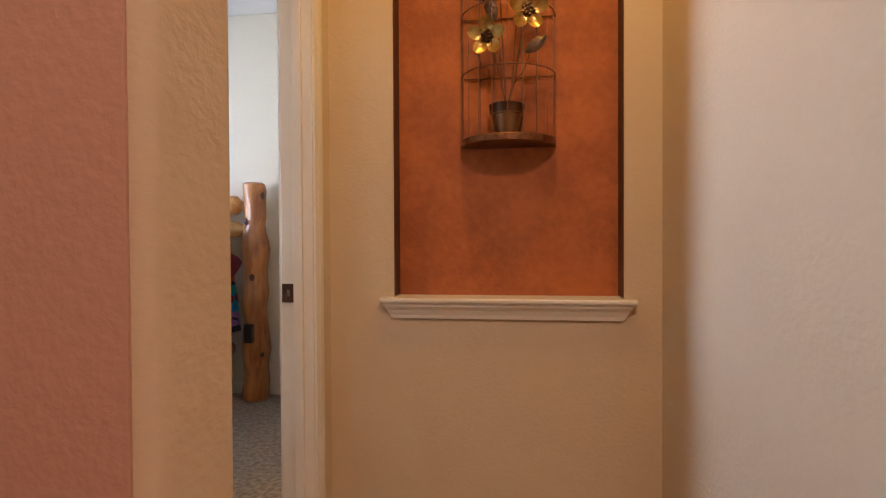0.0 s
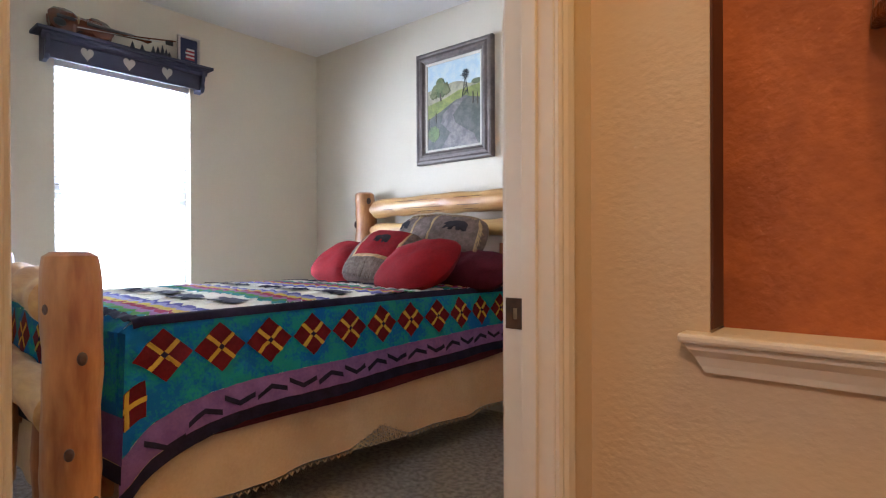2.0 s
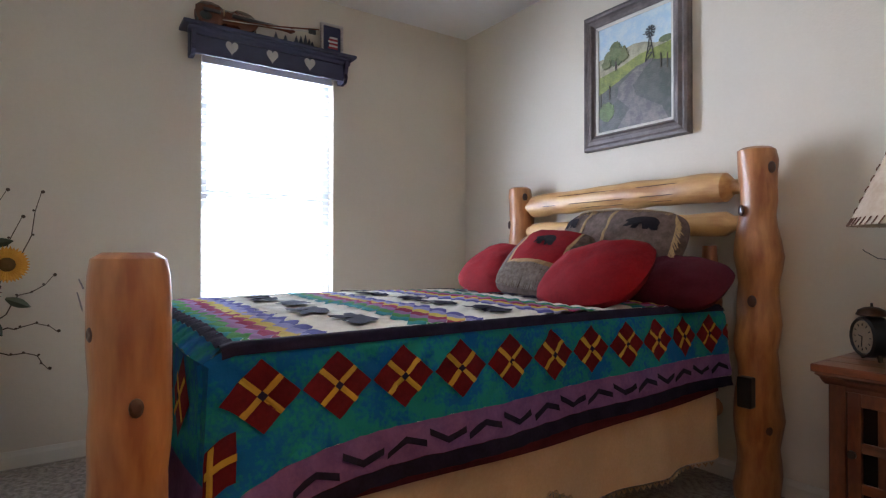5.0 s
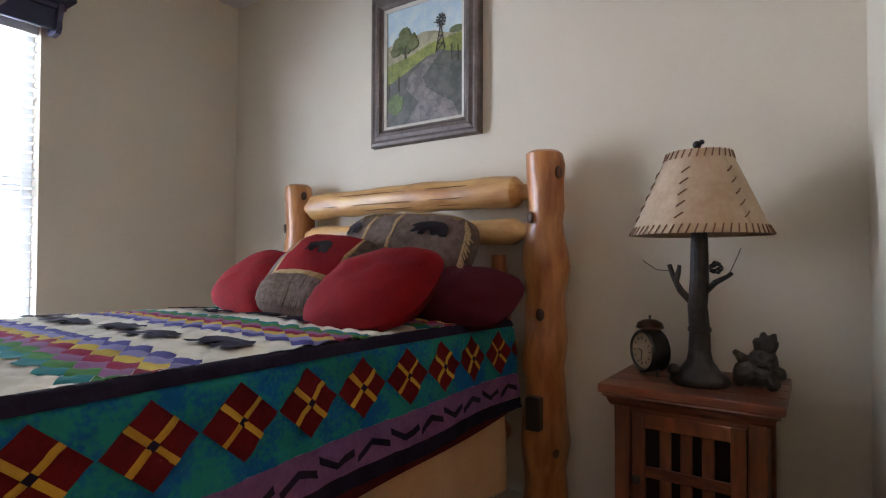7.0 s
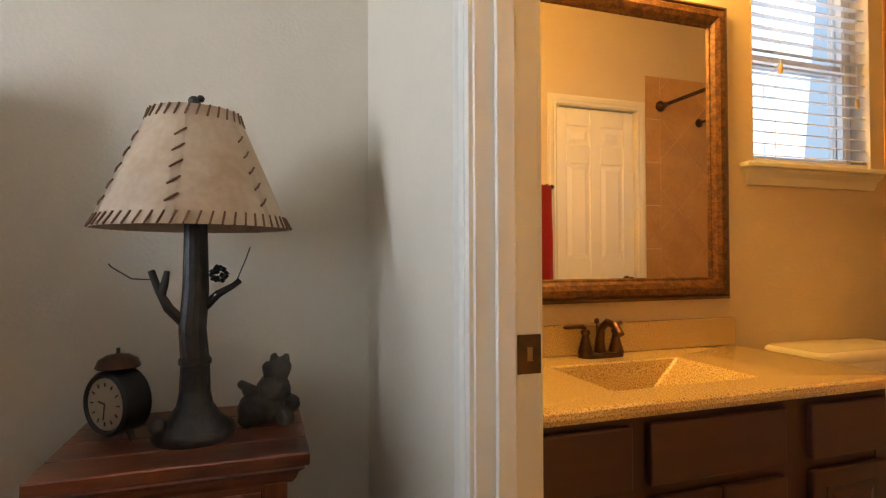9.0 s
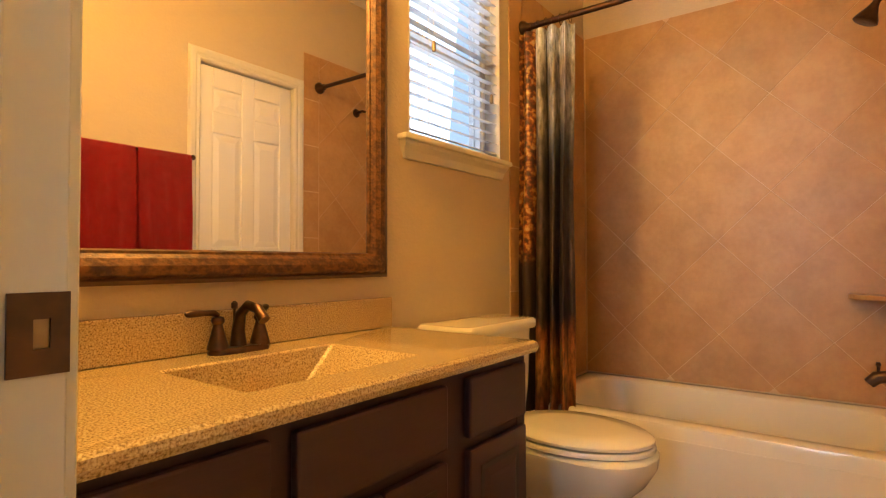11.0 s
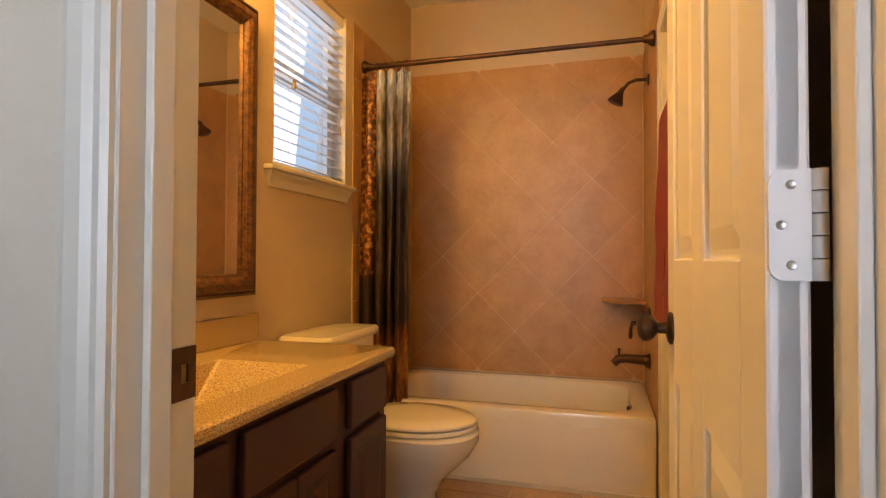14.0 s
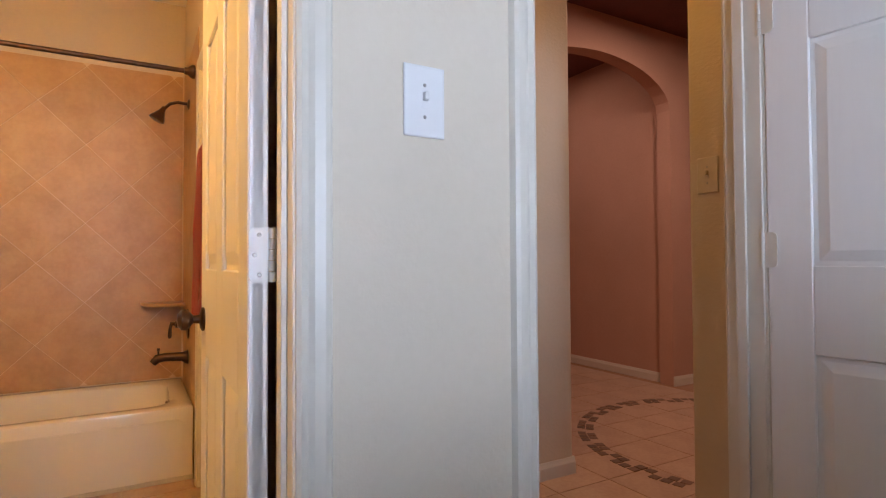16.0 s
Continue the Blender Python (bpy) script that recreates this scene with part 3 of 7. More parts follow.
rings = [[(x + sx * (0.024 * (1 - v / 0.06)), BN + u, BWZ0 - 0.083 + v) for u, v in sec] for x, sx in ((BWX0 - 0.055, 1), (BWX1 + 0.025, -1))]
bm = loft(rings)
box(BWX0 - 0.065, BWX1 + 0.035, BN - 0.045, BN - 0.001, BWZ0 - 0.022, BWZ0 - 0.002, 0.005, bm=bm)
box(BWX0 + 0.002, BWX1 - 0.002, BN - 0.0012, BN + 0.074, BWZ0 - 0.021, BWZ0 + 0.001, bm=bm)
part("window_sill", bm, TRIM, win2)

# what lies outside: bright ground and a pale neighbouring house, its daylight put in as glow
structure(part("ground", box(-60, 60, -60, 60, -0.4, -0.3), mat("dry_ground", (0.36, 0.32, 0.25), bump=0.5)), "dry pale ground outside", "ground")
structure(part("backdrop", box(-3, 9, 8.0, 8.1, -0.3, 10), glow("glowing_house_backdrop", (0.36, 0.52, 0.74), 1.3)), "hazy blue glowing backdrop for the house outside the bath window", "backdrop")
structure(part("roof", box(WEST - 0.4, 4.8, RS - 0.5, NORTH + 0.4, 3.26, 3.34), mat("roof_felt", (0.12, 0.11, 0.1))), "flat roof over the rooms", "roof")


# ---- bedroom: the bed ----
def log(p0, p1, r0, r1, seed, seg=22, n=26, rough=0.10, taper=0.0):
    """A peeled log with an uneven skin and rounded ends."""
    p0, p1 = Vector(p0), Vector(p1)
    pts, rad = [], []
    for i in range(n + 1):
        f = i / n
        k = min(f, 1 - f) * n
        pts.append(p0.lerp(p1, f) + Vector((0.006 * noise.noise((seed, f * 3, 0)), 0.006 * noise.noise((seed, f * 3, 5)), 0)))
        r = r0 + (r1 - r0) * f
        rad.append(r * (0.72 if k < 0.5 else 1.0) * (1 + 0.10 * noise.noise((f * 4, seed, 2)) + 0.07 * noise.noise((f * 11, seed, 6))))
    d = (p1 - p0).normalized()
    pts.insert(1, pts[0] + d * 0.012), rad.insert(1, rad[1] * 0.94)
    pts.insert(-1, pts[-1] - d * 0.012), rad.insert(-1, rad[-2] * 0.94)
    return tube(pts, rad, seg, rough=rough)


def knot(p, r, normal, parent):
    bm = lathe([(r, 0), (r * 0.95, 0.005), (r * 0.6, 0.009), (r * 0.1, 0.0085)], 12)
    bmesh.ops.transform(bm, matrix=Matrix.Translation(p) @ Vector(normal).to_track_quat("Z", "Y").to_matrix().to_4x4() @ Matrix.Diagonal((0.8, 1.15, 1, 1)), verts=bm.verts)
    return part("knot", bm, KNOT, parent, "dark round wood knot", True)


BXN, BXF, BYF, BYH, BTOP = -1.85, -3.23, 1.60, 3.74, 0.868
bed = thing("log_bed", "varnished pine log bed made up with a patchwork quilt", "bed", (-2.52, 2.7, 0))
INV = Matrix.Translation((2.52, -2.7, 0))


def bedpart(name, bm, material, label="", smooth=True, parent=None):
    bmesh.ops.transform(bm, matrix=INV, verts=bm.verts)
    return part(name, bm, material, parent or bed, label, smooth)


PX0, PX1, PYH, PYF = -3.27, -1.765, 3.84, 1.455
for x, y, h, r, sd in ((PX1, PYH, 1.535, 0.085, 1), (PX0, PYH, 1.51, 0.085, 2), (PX1, PYF, 1.075, 0.070, 3), (PX0, PYF + 0.12, 1.075, 0.074, 4)):
    p = bedpart("post", log((x, y, 0.0), (x, y, h), r * 1.05, r * 0.93, sd, rough=0.30 if y == PYH else 0.14), PINE, "varnished peeled log post")
    spots = ((1.26, -0.5, -1), (0.87, 0.15, -1), (0.33, 0.7, -0.6), (1.44, 0.9, -0.4)) if y == PYH else ((0.8, 1, 0.05), (0.56, 1, -0.4), (0.93, 0.4, -1), (0.42, 0.9, 0.5))
    for z, nx, ny in spots:
        nn = Vector((nx, ny, 0)).normalized()
        rr = r * (1.05 - 0.12 * z / h) * 0.97
        knot(Vector((x, y, z)) + nn * rr + Vector((2.52, -2.7, 0)), (0.022 if y == PYH else 0.015) + 0.006 * noise.noise((z * 9, nx, sd)), nn, p)
for y, zs, seed in ((PYH, ((1.368, 0.068, 0.02), (1.21, 0.056, 0.0)), 11), (PYF, ((0.93, 0.07, 0.03), (0.62, 0.065, 0)), 15)):
    for k, (z, r, arc) in enumerate(zs):
        pts, rad = [], []
        n = 44
        for i in range(n + 1):
            f = i / n
            e = min(f, 1 - f)
            pts.append((PX0 + (PX1 - PX0) * f, y + (0.12 * (1 - f) if y == PYF else 0), z + arc * math.sin(math.pi * f) + 0.008 * noise.noise((f * 4, seed + k, 0))))
            rad.append(0.034 if e < 0.072 else r * (1 + 0.12 * noise.noise((f * 6, seed, k))))
        bedpart("rail", tube(pts, rad, 20, rough=0.16), PINEX, "varnished peeled log rail")
for y, z, x0, x1, r in ((PYH, 1.385, -3.05, -1.95, 0.0685), (PYF, 0.955, -3.0, -2.2, 0.071)):
    for a, dx in ((-20, 0.0), (25, 0.15), (-48, 0.3)):
        pts = [(x0 + dx + (x1 - x0 - dx) * i / 14, y - r * math.cos(radians(a)) * 0.985, z + r * 0.985 * math.sin(radians(a)) + 0.004 * noise.noise((i * 0.6, a, 1))) for i in range(15)]
        bedpart("drying_crack", tube(pts, [0.0005] + [0.0022] * 13 + [0.0005], 5), KNOT, "dark drying crack")
for x in (PX0 + 0.2, -2.8, -2.25, PX1 - 0.22):
    bedpart("spindle", tube([(x, PYH, 0.55), (x + 0.01, PYH, 0.85), (x, PYH, 1.11)], [0.035, 0.045, 0.03], 12, rough=0.2), PINE)
    bedpart("spindle", tube([(x, PYF + 0.06, 0.2), (x + 0.01, PYF + 0.06, 0.4), (x, PYF + 0.06, 0.6)], [0.035, 0.045, 0.03], 12, rough=0.2), PINE)
for x in (PX0 + 0.2, PX1 - 0.2):
    bedpart("side_rail", tube([(x, PYF, 0.36), (x, 2.7, 0.36), (x, PYH, 0.36)], 0.045, 12, rough=0.12), PINE)
bedpart("bed_bolt", box(PX1 - 0.03, PX1 + 0.03, PYH - 0.13, PYH - 0.085, 0.42, 0.55, 0.006), BLACK, "black iron bed-rail bracket", False)

# mattress set
bedpart("box_spring", box(BXF + 0.02, BXN - 0.10, BYF + 0.06, BYH, 0.33, 0.58, 0.03), mat("ticking_cloth", (0.6, 0.57, 0.5), rough=0.9))
bedpart("mattress", box(BXF + 0.03, BXN - 0.03, BYF + 0.03, BYH, 0.58, 0.81, 0.05, 3), mat("mattress_cloth", (0.7, 0.68, 0.62), rough=0.9))


def cloth(name, c, c2=None, rough=0.9, scale=14, amount=0.8, bump=0.35, bump_scale=220, fine=90):
    return mat(name, c, c2, rough=rough, scale=scale, fine=fine, amount=amount, bump=bump, bump_scale=bump_scale, dist=0.003)


TEAL = cloth("teal_batik_cotton", (0.005, 0.095, 0.26), (0.012, 0.19, 0.17), scale=11, amount=1.7, bump=0.5, bump_scale=70)
MAROON = cloth("dark_red_cotton", (0.13, 0.008, 0.011), (0.085, 0.005, 0.008))
GOLD = cloth("gold_cotton", (0.50, 0.29, 0.035), (0.42, 0.23, 0.03))
NAVY = cloth("navy_black_cotton", (0.012, 0.009, 0.02), (0.02, 0.014, 0.034))
PURPLE = cloth("mottled_purple_cotton", (0.14, 0.06, 0.17), (0.20, 0.095, 0.22), scale=18)
CREAM = cloth("cream_quilted_cotton", (0.78, 0.74, 0.63), (0.70, 0.66, 0.56), bump=0.5, bump_scale=40)
WINE = cloth("wine_sheet_cloth", (0.11, 0.018, 0.025), (0.08, 0.012, 0.018))
RUFFLE = cloth("cream_muslin_valance", (0.62, 0.43, 0.26), (0.54, 0.36, 0.21), scale=5)
SQ = [cloth("patch_" + n, c, tuple(v * 0.8 for v in c)) for n, c in (
    ("teal", (0.02, 0.20, 0.20)), ("green", (0.06, 0.21, 0.05)), ("mauve", (0.27, 0.12, 0.24)), ("rose", (0.28, 0.02, 0.06)),
    ("yellow", (0.58, 0.40, 0.08)), ("lilac", (0.27, 0.25, 0.47)), ("blue", (0.09, 0.085, 0.28)), ("plum", (0.10, 0.05, 0.16)))]

# a walking bear's outline in parts of its half sizes
BEAR = ((-1.0, 0.15), (-0.92, 0.42), (-0.72, 0.62), (-0.62, 0.8), (-0.5, 0.66), (-0.2, 0.78), (0.2, 0.82), (0.6, 0.76), (0.85, 0.5), (0.97, 0.1), (0.92, -0.4), (0.98, -0.9), (0.66, -0.95), (0.6, -0.5), (0.46, -0.3), (0.42, -0.85), (0.16, -0.88), (0.12, -0.25), (-0.12, -0.28), (-0.18, -0.92), (-0.46, -0.95), (-0.42, -0.4), (-0.55, -0.22), (-0.66, -0.86), (-0.88, -0.84), (-0.76, -0.05), (-0.9, -0.02))

# the quilt's surface: v = 0 at the top edge, negative across the top, positive down the near side; u along the bed
LEN = BYH - BYF


def drop_at(u):
    """How far the quilt hangs on the near side."""
    return 0.368 + 0.012 * math.sin(u * 2.1 + 0.5) - 0.02 * (u / LEN) + 0.13 * math.exp(-max(u, 0) / 0.13)


def crest(u):
    """Height of the quilt's top edge, sinking a little towards the pillows."""
    return BTOP - 0.024 * max(u / LEN, 0) ** 3 - 0.03 * (1 - min(1, max(u, 0) / 0.07)) ** 2


def side(u, v, lift=0.0):
    """A point of the near side: u metres from the foot edge, v metres down from the top edge."""
    flare = 0.035 * (v / 0.36) ** 1.3 + 0.012 * math.sin(u * 9.0 + 0.6) * (v / 0.36) + 0.006 * noise.noise((u * 6, v * 6, 1))
    fold = 0.025 * max(0, 1 - u / 0.12) * (v / 0.36)
    puff = 0.004 * noise.noise((u * 28, v * 28, 3)) + 0.0075 * math.sqrt(abs(math.sin(math.pi * (u + v) / 0.11) * math.sin(math.pi * (u - v) / 0.11)))
    r = 0.028
    if v < r:                      # round the top edge
        a = v / r * math.pi / 2
        return Vector((BXN - r + (r + lift) * math.sin(a), BYF + u - fold, crest(u) - r + (r + lift) * math.cos(a)))
    return Vector((BXN + flare + lift + puff, BYF + u - fold * 0.4, crest(u) - v))


def top(u, w, lift=0.0):
    """A point of the top: w metres in from the near edge."""
    puff = 0.0085 * math.sqrt(abs(math.sin(math.pi * (u + w) / 0.085) * math.sin(math.pi * (u - w) / 0.085))) + 0.012 * noise.noise((u * 2.2, w * 2.2, 7))
    edge = min(1, u / 0.12)
    return Vector((BXN - 0.028 - w, BYF + u, crest(u) + lift + puff - 0.022 * (1 - edge) ** 2 + 0.012 * math.sin(min(w, 1.3) / 1.3 * math.pi)))


def foot(s, v, lift=0.0):
    """A point of the foot end: s metres in from the near corner, v metres down."""
    return Vector((BXN + 0.006 - s + 0.03 * max(v, 0.0) / 0.36 * max(0.0, 1 - s / 0.3), BYF - 0.002 - lift - 0.025 * (v / 0.36) - 0.01 * math.sin(s * 8), BTOP - 0.03 - v))


def sheet(fn, a0, a1, b0, b1, na, nb, lift=0.0, thick=0.006, bm=None):
    bm = bm or bmesh.new()
    grid = [[bm.verts.new(fn(a0 + (a1 - a0) * i / na, (b0(a0 + (a1 - a0) * i / na) if callable(b0) else b0) + ((b1(a0 + (a1 - a0) * i / na) if callable(b1) else b1) - (b0(a0 + (a1 - a0) * i / na) if callable(b0) else b0)) * j / nb, lift)) for j in range(nb + 1)] for i in range(na + 1)]
    for i in range(na):
        for j in range(nb):
            bm.faces.new((grid[i][j], grid[i + 1][j], grid[i + 1][j + 1], grid[i][j + 1]))
    return bm


def patch(fn, corners, lift, n=4, bm=None):
    """A four-cornered patch of cloth laid on a surface."""
    bm = bm or bmesh.new()
    (a, b, c, d) = [Vector(p) for p in corners]
    grid = []
    for i in range(n + 1):
        row = []
        for j in range(n + 1):
            q = a.lerp(b, i / n).lerp(d.lerp(c, i / n), j / n)
            bump = 0.002 * math.sin(math.pi * i / n) * math.sin(math.pi * j / n)
            row.append(bm.verts.new(fn(q.x, q.y, lift + bump)))
        grid.append(row)
    for i in range(n):
        for j in range(n):
            bm.faces.new((grid[i][j], grid[i + 1][j], grid[i + 1][j + 1], grid[i][j + 1]))
    return bm


quilt = thing("patchwork_quilt", "multicoloured patchwork quilt with red diamonds and purple zigzag border", "quilt", (-2.52, 2.7, BTOP))
QINV = Matrix.Translation((2.52, -2.7, -BTOP))


def quiltpart(name, bm, material, label="", parent=None):
    bmesh.ops.transform(bm, matrix=QINV, verts=bm.verts)
    return part(name, bm, material, parent or quilt, label, True)


solid = quiltpart("top_panel", sheet(top, 0.0, LEN - 0.05, 0.0, 1.32, 210, 130), CREAM, "cream quilted centre")
quiltpart("side_panel", sheet(side, -0.012, LEN - 0.03, 0.012, lambda u: drop_at(u) - 0.135, 200, 24), TEAL, "teal batik side panel")
bm = sheet(side, -0.012, LEN - 0.03, lambda u: drop_at(u) - 0.135, lambda u: drop_at(u) - 0.042, 80, 4)
quiltpart("purple_border", bm, PURPLE, "mottled purple border")
quiltpart("hem", sheet(side, -0.014, LEN - 0.03, lambda u: drop_at(u) - 0.042, drop_at, 80, 2, 0.002), NAVY, "dark bound hem")
quiltpart("top_binding", sheet(side, 0.036, LEN - 0.03, -0.012, 0.024, 80, 4, 0.007), NAVY, "dark binding strip")
quiltpart("foot_panel", sheet(foot, -0.034, 1.4, 0.004, 0.24, 30, 6), TEAL)
quiltpart("foot_border", sheet(foot, -0.038, 1.4, 0.24, 0.37, 30, 3), PURPLE)
quiltpart("foot_hem", sheet(foot, -0.042, 1.4, 0.37, 0.42, 30, 1, 0.003), NAVY)
quiltpart("foot_top_binding", sheet(top, 0.036, 0.07, -0.006, 1.32, 3, 130, 0.005), NAVY, "dark binding strip")
quiltpart("foot_slope", sheet(top, -0.004, 0.04, -0.006, 1.32, 4, 130, 0.003), TEAL)


def diamond(fn, u, v, hu, hv, lift=0.004):
    d = quiltpart("diamond_patch", patch(fn, ((u - hu, v), (u, v - hv), (u + hu, v), (u, v + hv)), lift, 8), MAROON, "dark red diamond with a gold cross")
    t = 0.058
    a, b, c, e = Vector((u - hu, v)), Vector((u, v - hv)), Vector((u + hu, v)), Vector((u, v + hv))
    for p, q, r, s in ((a, b, c, e), (b, c, e, a)):
        m0, m1, d0 = p.lerp(q, 0.5), s.lerp(r, 0.5), (q - p) * t
        quiltpart("gold_strip", patch(fn, (m0 - d0, m0 + d0, m1 + d0, m1 - d0), lift + 0.003, 8), GOLD)
    quiltpart("centre_patch", patch(fn, (a.lerp(c, 0.43), b.lerp(e, 0.43), a.lerp(c, 0.57), b.lerp(e, 0.57)), lift + 0.006, 1), NAVY)


for k in range(11):
    u = 0.118 + 0.1855 * k
    diamond(side, u, 0.113 + 0.004 * math.sin(u * 2), 0.0905, 0.082)
u, v = 0.118 + 0.1855 * 11 - 0.0905, 0.110
quiltpart("half_patch", patch(side, ((u, v), (u + 0.042, v - 0.038), (u + 0.042, v), (u + 0.042, v + 0.038)), 0.004), MAROON)
quiltpart("gold_strip", patch(side, ((u + 0.034, v - 0.034), (u + 0.042, v - 0.036), (u + 0.042, v - 0.02), (u + 0.036, v - 0.022)), 0.007), GOLD)
for corners, m, up in ((((0.0, 0.185), (0.062, 0.18), (0.06, 0.285), (-0.004, 0.29)), MAROON, 0.004), (((0.006, 0.186), (0.018, 0.185), (0.014, 0.288), (0.002, 0.289)), GOLD, 0.007), (((0.0, 0.226), (0.0615, 0.222), (0.061, 0.238), (-0.001, 0.242)), GOLD, 0.0075)):
    quiltpart("half_patch", patch(side, corners, up), m)
for k in range(6):
    diamond(foot, 0.16 + 0.2 * k, 0.1, 0.085, 0.095)
n = 16
for k in range(n):
    u = 0.05 + (LEN - 0.1) * k / n
    m = drop_at(u) - 0.086
    s = 1 if k % 2 else -1
    w = (LEN - 0.1) / n
    bm = bmesh.new()
    for (ua, va), (ub, vb) in (((u, m + s * 0.018), (u + w * 0.45, m - s * 0.012)), ((u + w * 0.45, m - s * 0.012), (u + w * 0.92, m + s * 0.006))):
        patch(side, ((ua, va - 0.009), (ub, vb - 0.009), (ub, vb + 0.009), (ua, va + 0.009)), 0.004, 2, bm)
    bmesh.ops.remove_doubles(bm, verts=bm.verts, dist=0.0004)
    quiltpart("zigzag_strip", bm, NAVY, "dark zigzag strip")
# bands of set-on-point squares across the top
S, SW = 0.0345, 0.050              # half diagonals of a square, along and across the bed
for band, u0 in enumerate((0.035, 0.55, 1.063, 1.575)):
    for i in range(7):
        far = bmesh.new()
        c = SQ[6 - i if band == 2 else i]
        for j in range(-1, 13):
            w = 0.045 + 2 * SW * j + (SW if i % 2 else 0)
            u = u0 + S * i + S
            if w < -0.02 or w > 1.3:
                continue
            near = j < 7
            bm = bmesh.new() if near else far
            patch(top, ((u - S, w), (u, max(w - SW, 0.0)), (u + S, w), (u, w + SW)), 0.0018, 4 if near else 3, bm)
            if near:
                quiltpart("square_patch", bm, c)
        tagged(quiltpart("patch_rest", far, c), kind="stuff")
for band, u0 in enumerate((0.43, 0.94, 1.456)):
    for j in range(5):
        bm = bmesh.new()
        w, u = 0.17 + 0.26 * j, u0 + 0.02 * (-1) ** j
        ring = []
        for a, b in BEAR:
            ring.append((u + 0.062 * b, w - 0.095 * a * (-1) ** band))
        if u + 0.06 > LEN - 0.08:
            continue
        mid = bm.verts.new(top(u, w, 0.010))
        vs = [bm.verts.new(top(p, q, 0.0085)) for p, q in ring]
        for k in range(len(vs)):
            bm.faces.new((mid, vs[k], vs[(k + 1) % len(vs)]))
        quiltpart("applique", bm, NAVY, "dark blue applique shape")

# wine under-sheet and the muslin bed skirt with its lace corner
def skirt(u, v, lift=0):
    wave = -0.05 + 0.016 * math.sin(u * 13 + 2 * math.sin(u * 3)) * v / 0.36 + 0.01 * noise.noise((u * 8, v * 3, 2))
    return Vector((BXN + 0.005 + wave + 0.03 * v + lift, BYF + u, 0.56 - v))


NOTCH = 0.07                       # height of the hem's notch, which the lace fills


def skirt_drop(u):
    f = u / LEN
    return 0.315 + 0.07 * f + 0.008 * math.sin(u * 5) - NOTCH * max(0.0, 1 - abs(u - 1.08) / 0.17)


sheet_ob = thing("under_sheet", "wine-coloured sheet hanging below the quilt", "sheet", (0, 0, 0))
part("drape", sheet(lambda u, v, lift=0: Vector((BXN - 0.012 + 0.006 * math.sin(u * 8), BYF + u, 0.56 - v)), 0.1, LEN - 0.04, -0.02, lambda u: 0.095 + 0.02 * math.sin(u * 1.7), 40, 4), WINE, sheet_ob, "", True)
dust = thing("bed_skirt", "cream muslin bed skirt with a lace medallion, hanging to the carpet", "bed skirt")
part("skirt_side", sheet(skirt, 0.05, LEN - 0.03, 0, skirt_drop, 90, 10), RUFFLE, dust, "", True)
part("skirt_foot", sheet(lambda s, v, lift=0: Vector((BXN - s, BYF + 0.015 - 0.01 * math.sin(s * 14), 0.56 - v)), 0, 1.38, 0, 0.45, 40, 4), RUFFLE, dust, "", True)
LACE = mat("ecru_lace_thread", (0.55, 0.40, 0.24), (0.42, 0.28, 0.16), rough=0.9)
bm = bmesh.new()
for k in range(60):
    u = 0.12 + (LEN - 0.2) * k / 60
    c = skirt(u, skirt_drop(u) + 0.006, 0.003)
    d = skirt(u + 0.018, skirt_drop(u + 0.018) + 0.006, 0.003)
    tube([c, (c + d) / 2 - Vector((0, 0, 0.012)), d], 0.0035, 5, bm)
part("lace_edge", bm, LACE, dust, "scalloped ecru lace edging")
bm = bmesh.new()
u0 = 1.08
for row in range(5):
    half = 0.165 - 0.034 * row
    count = max(2, int(half / 0.0135))
    for k in range(count):
        cu = u0 - half + 2 * half * (k + 0.5) / count
        cv = skirt_drop(cu) + NOTCH * max(0.0, 1 - abs(cu - u0) / 0.17) - 0.002 - 0.0155 * row + 0.003 * noise.noise((k * 1.3, row, 2))
        r = 0.0088 + 0.003 * noise.noise((k * 2.1, row, 7))
        tube([skirt(cu + r * 1.2 * math.cos(2 * math.pi * i / 7), cv + r * math.sin(2 * math.pi * i / 7), 0.003) for i in range(8)], 0.0026, 5, bm, cap=False)
part("lace_medallion", bm, LACE, dust, "openwork lace medallion")


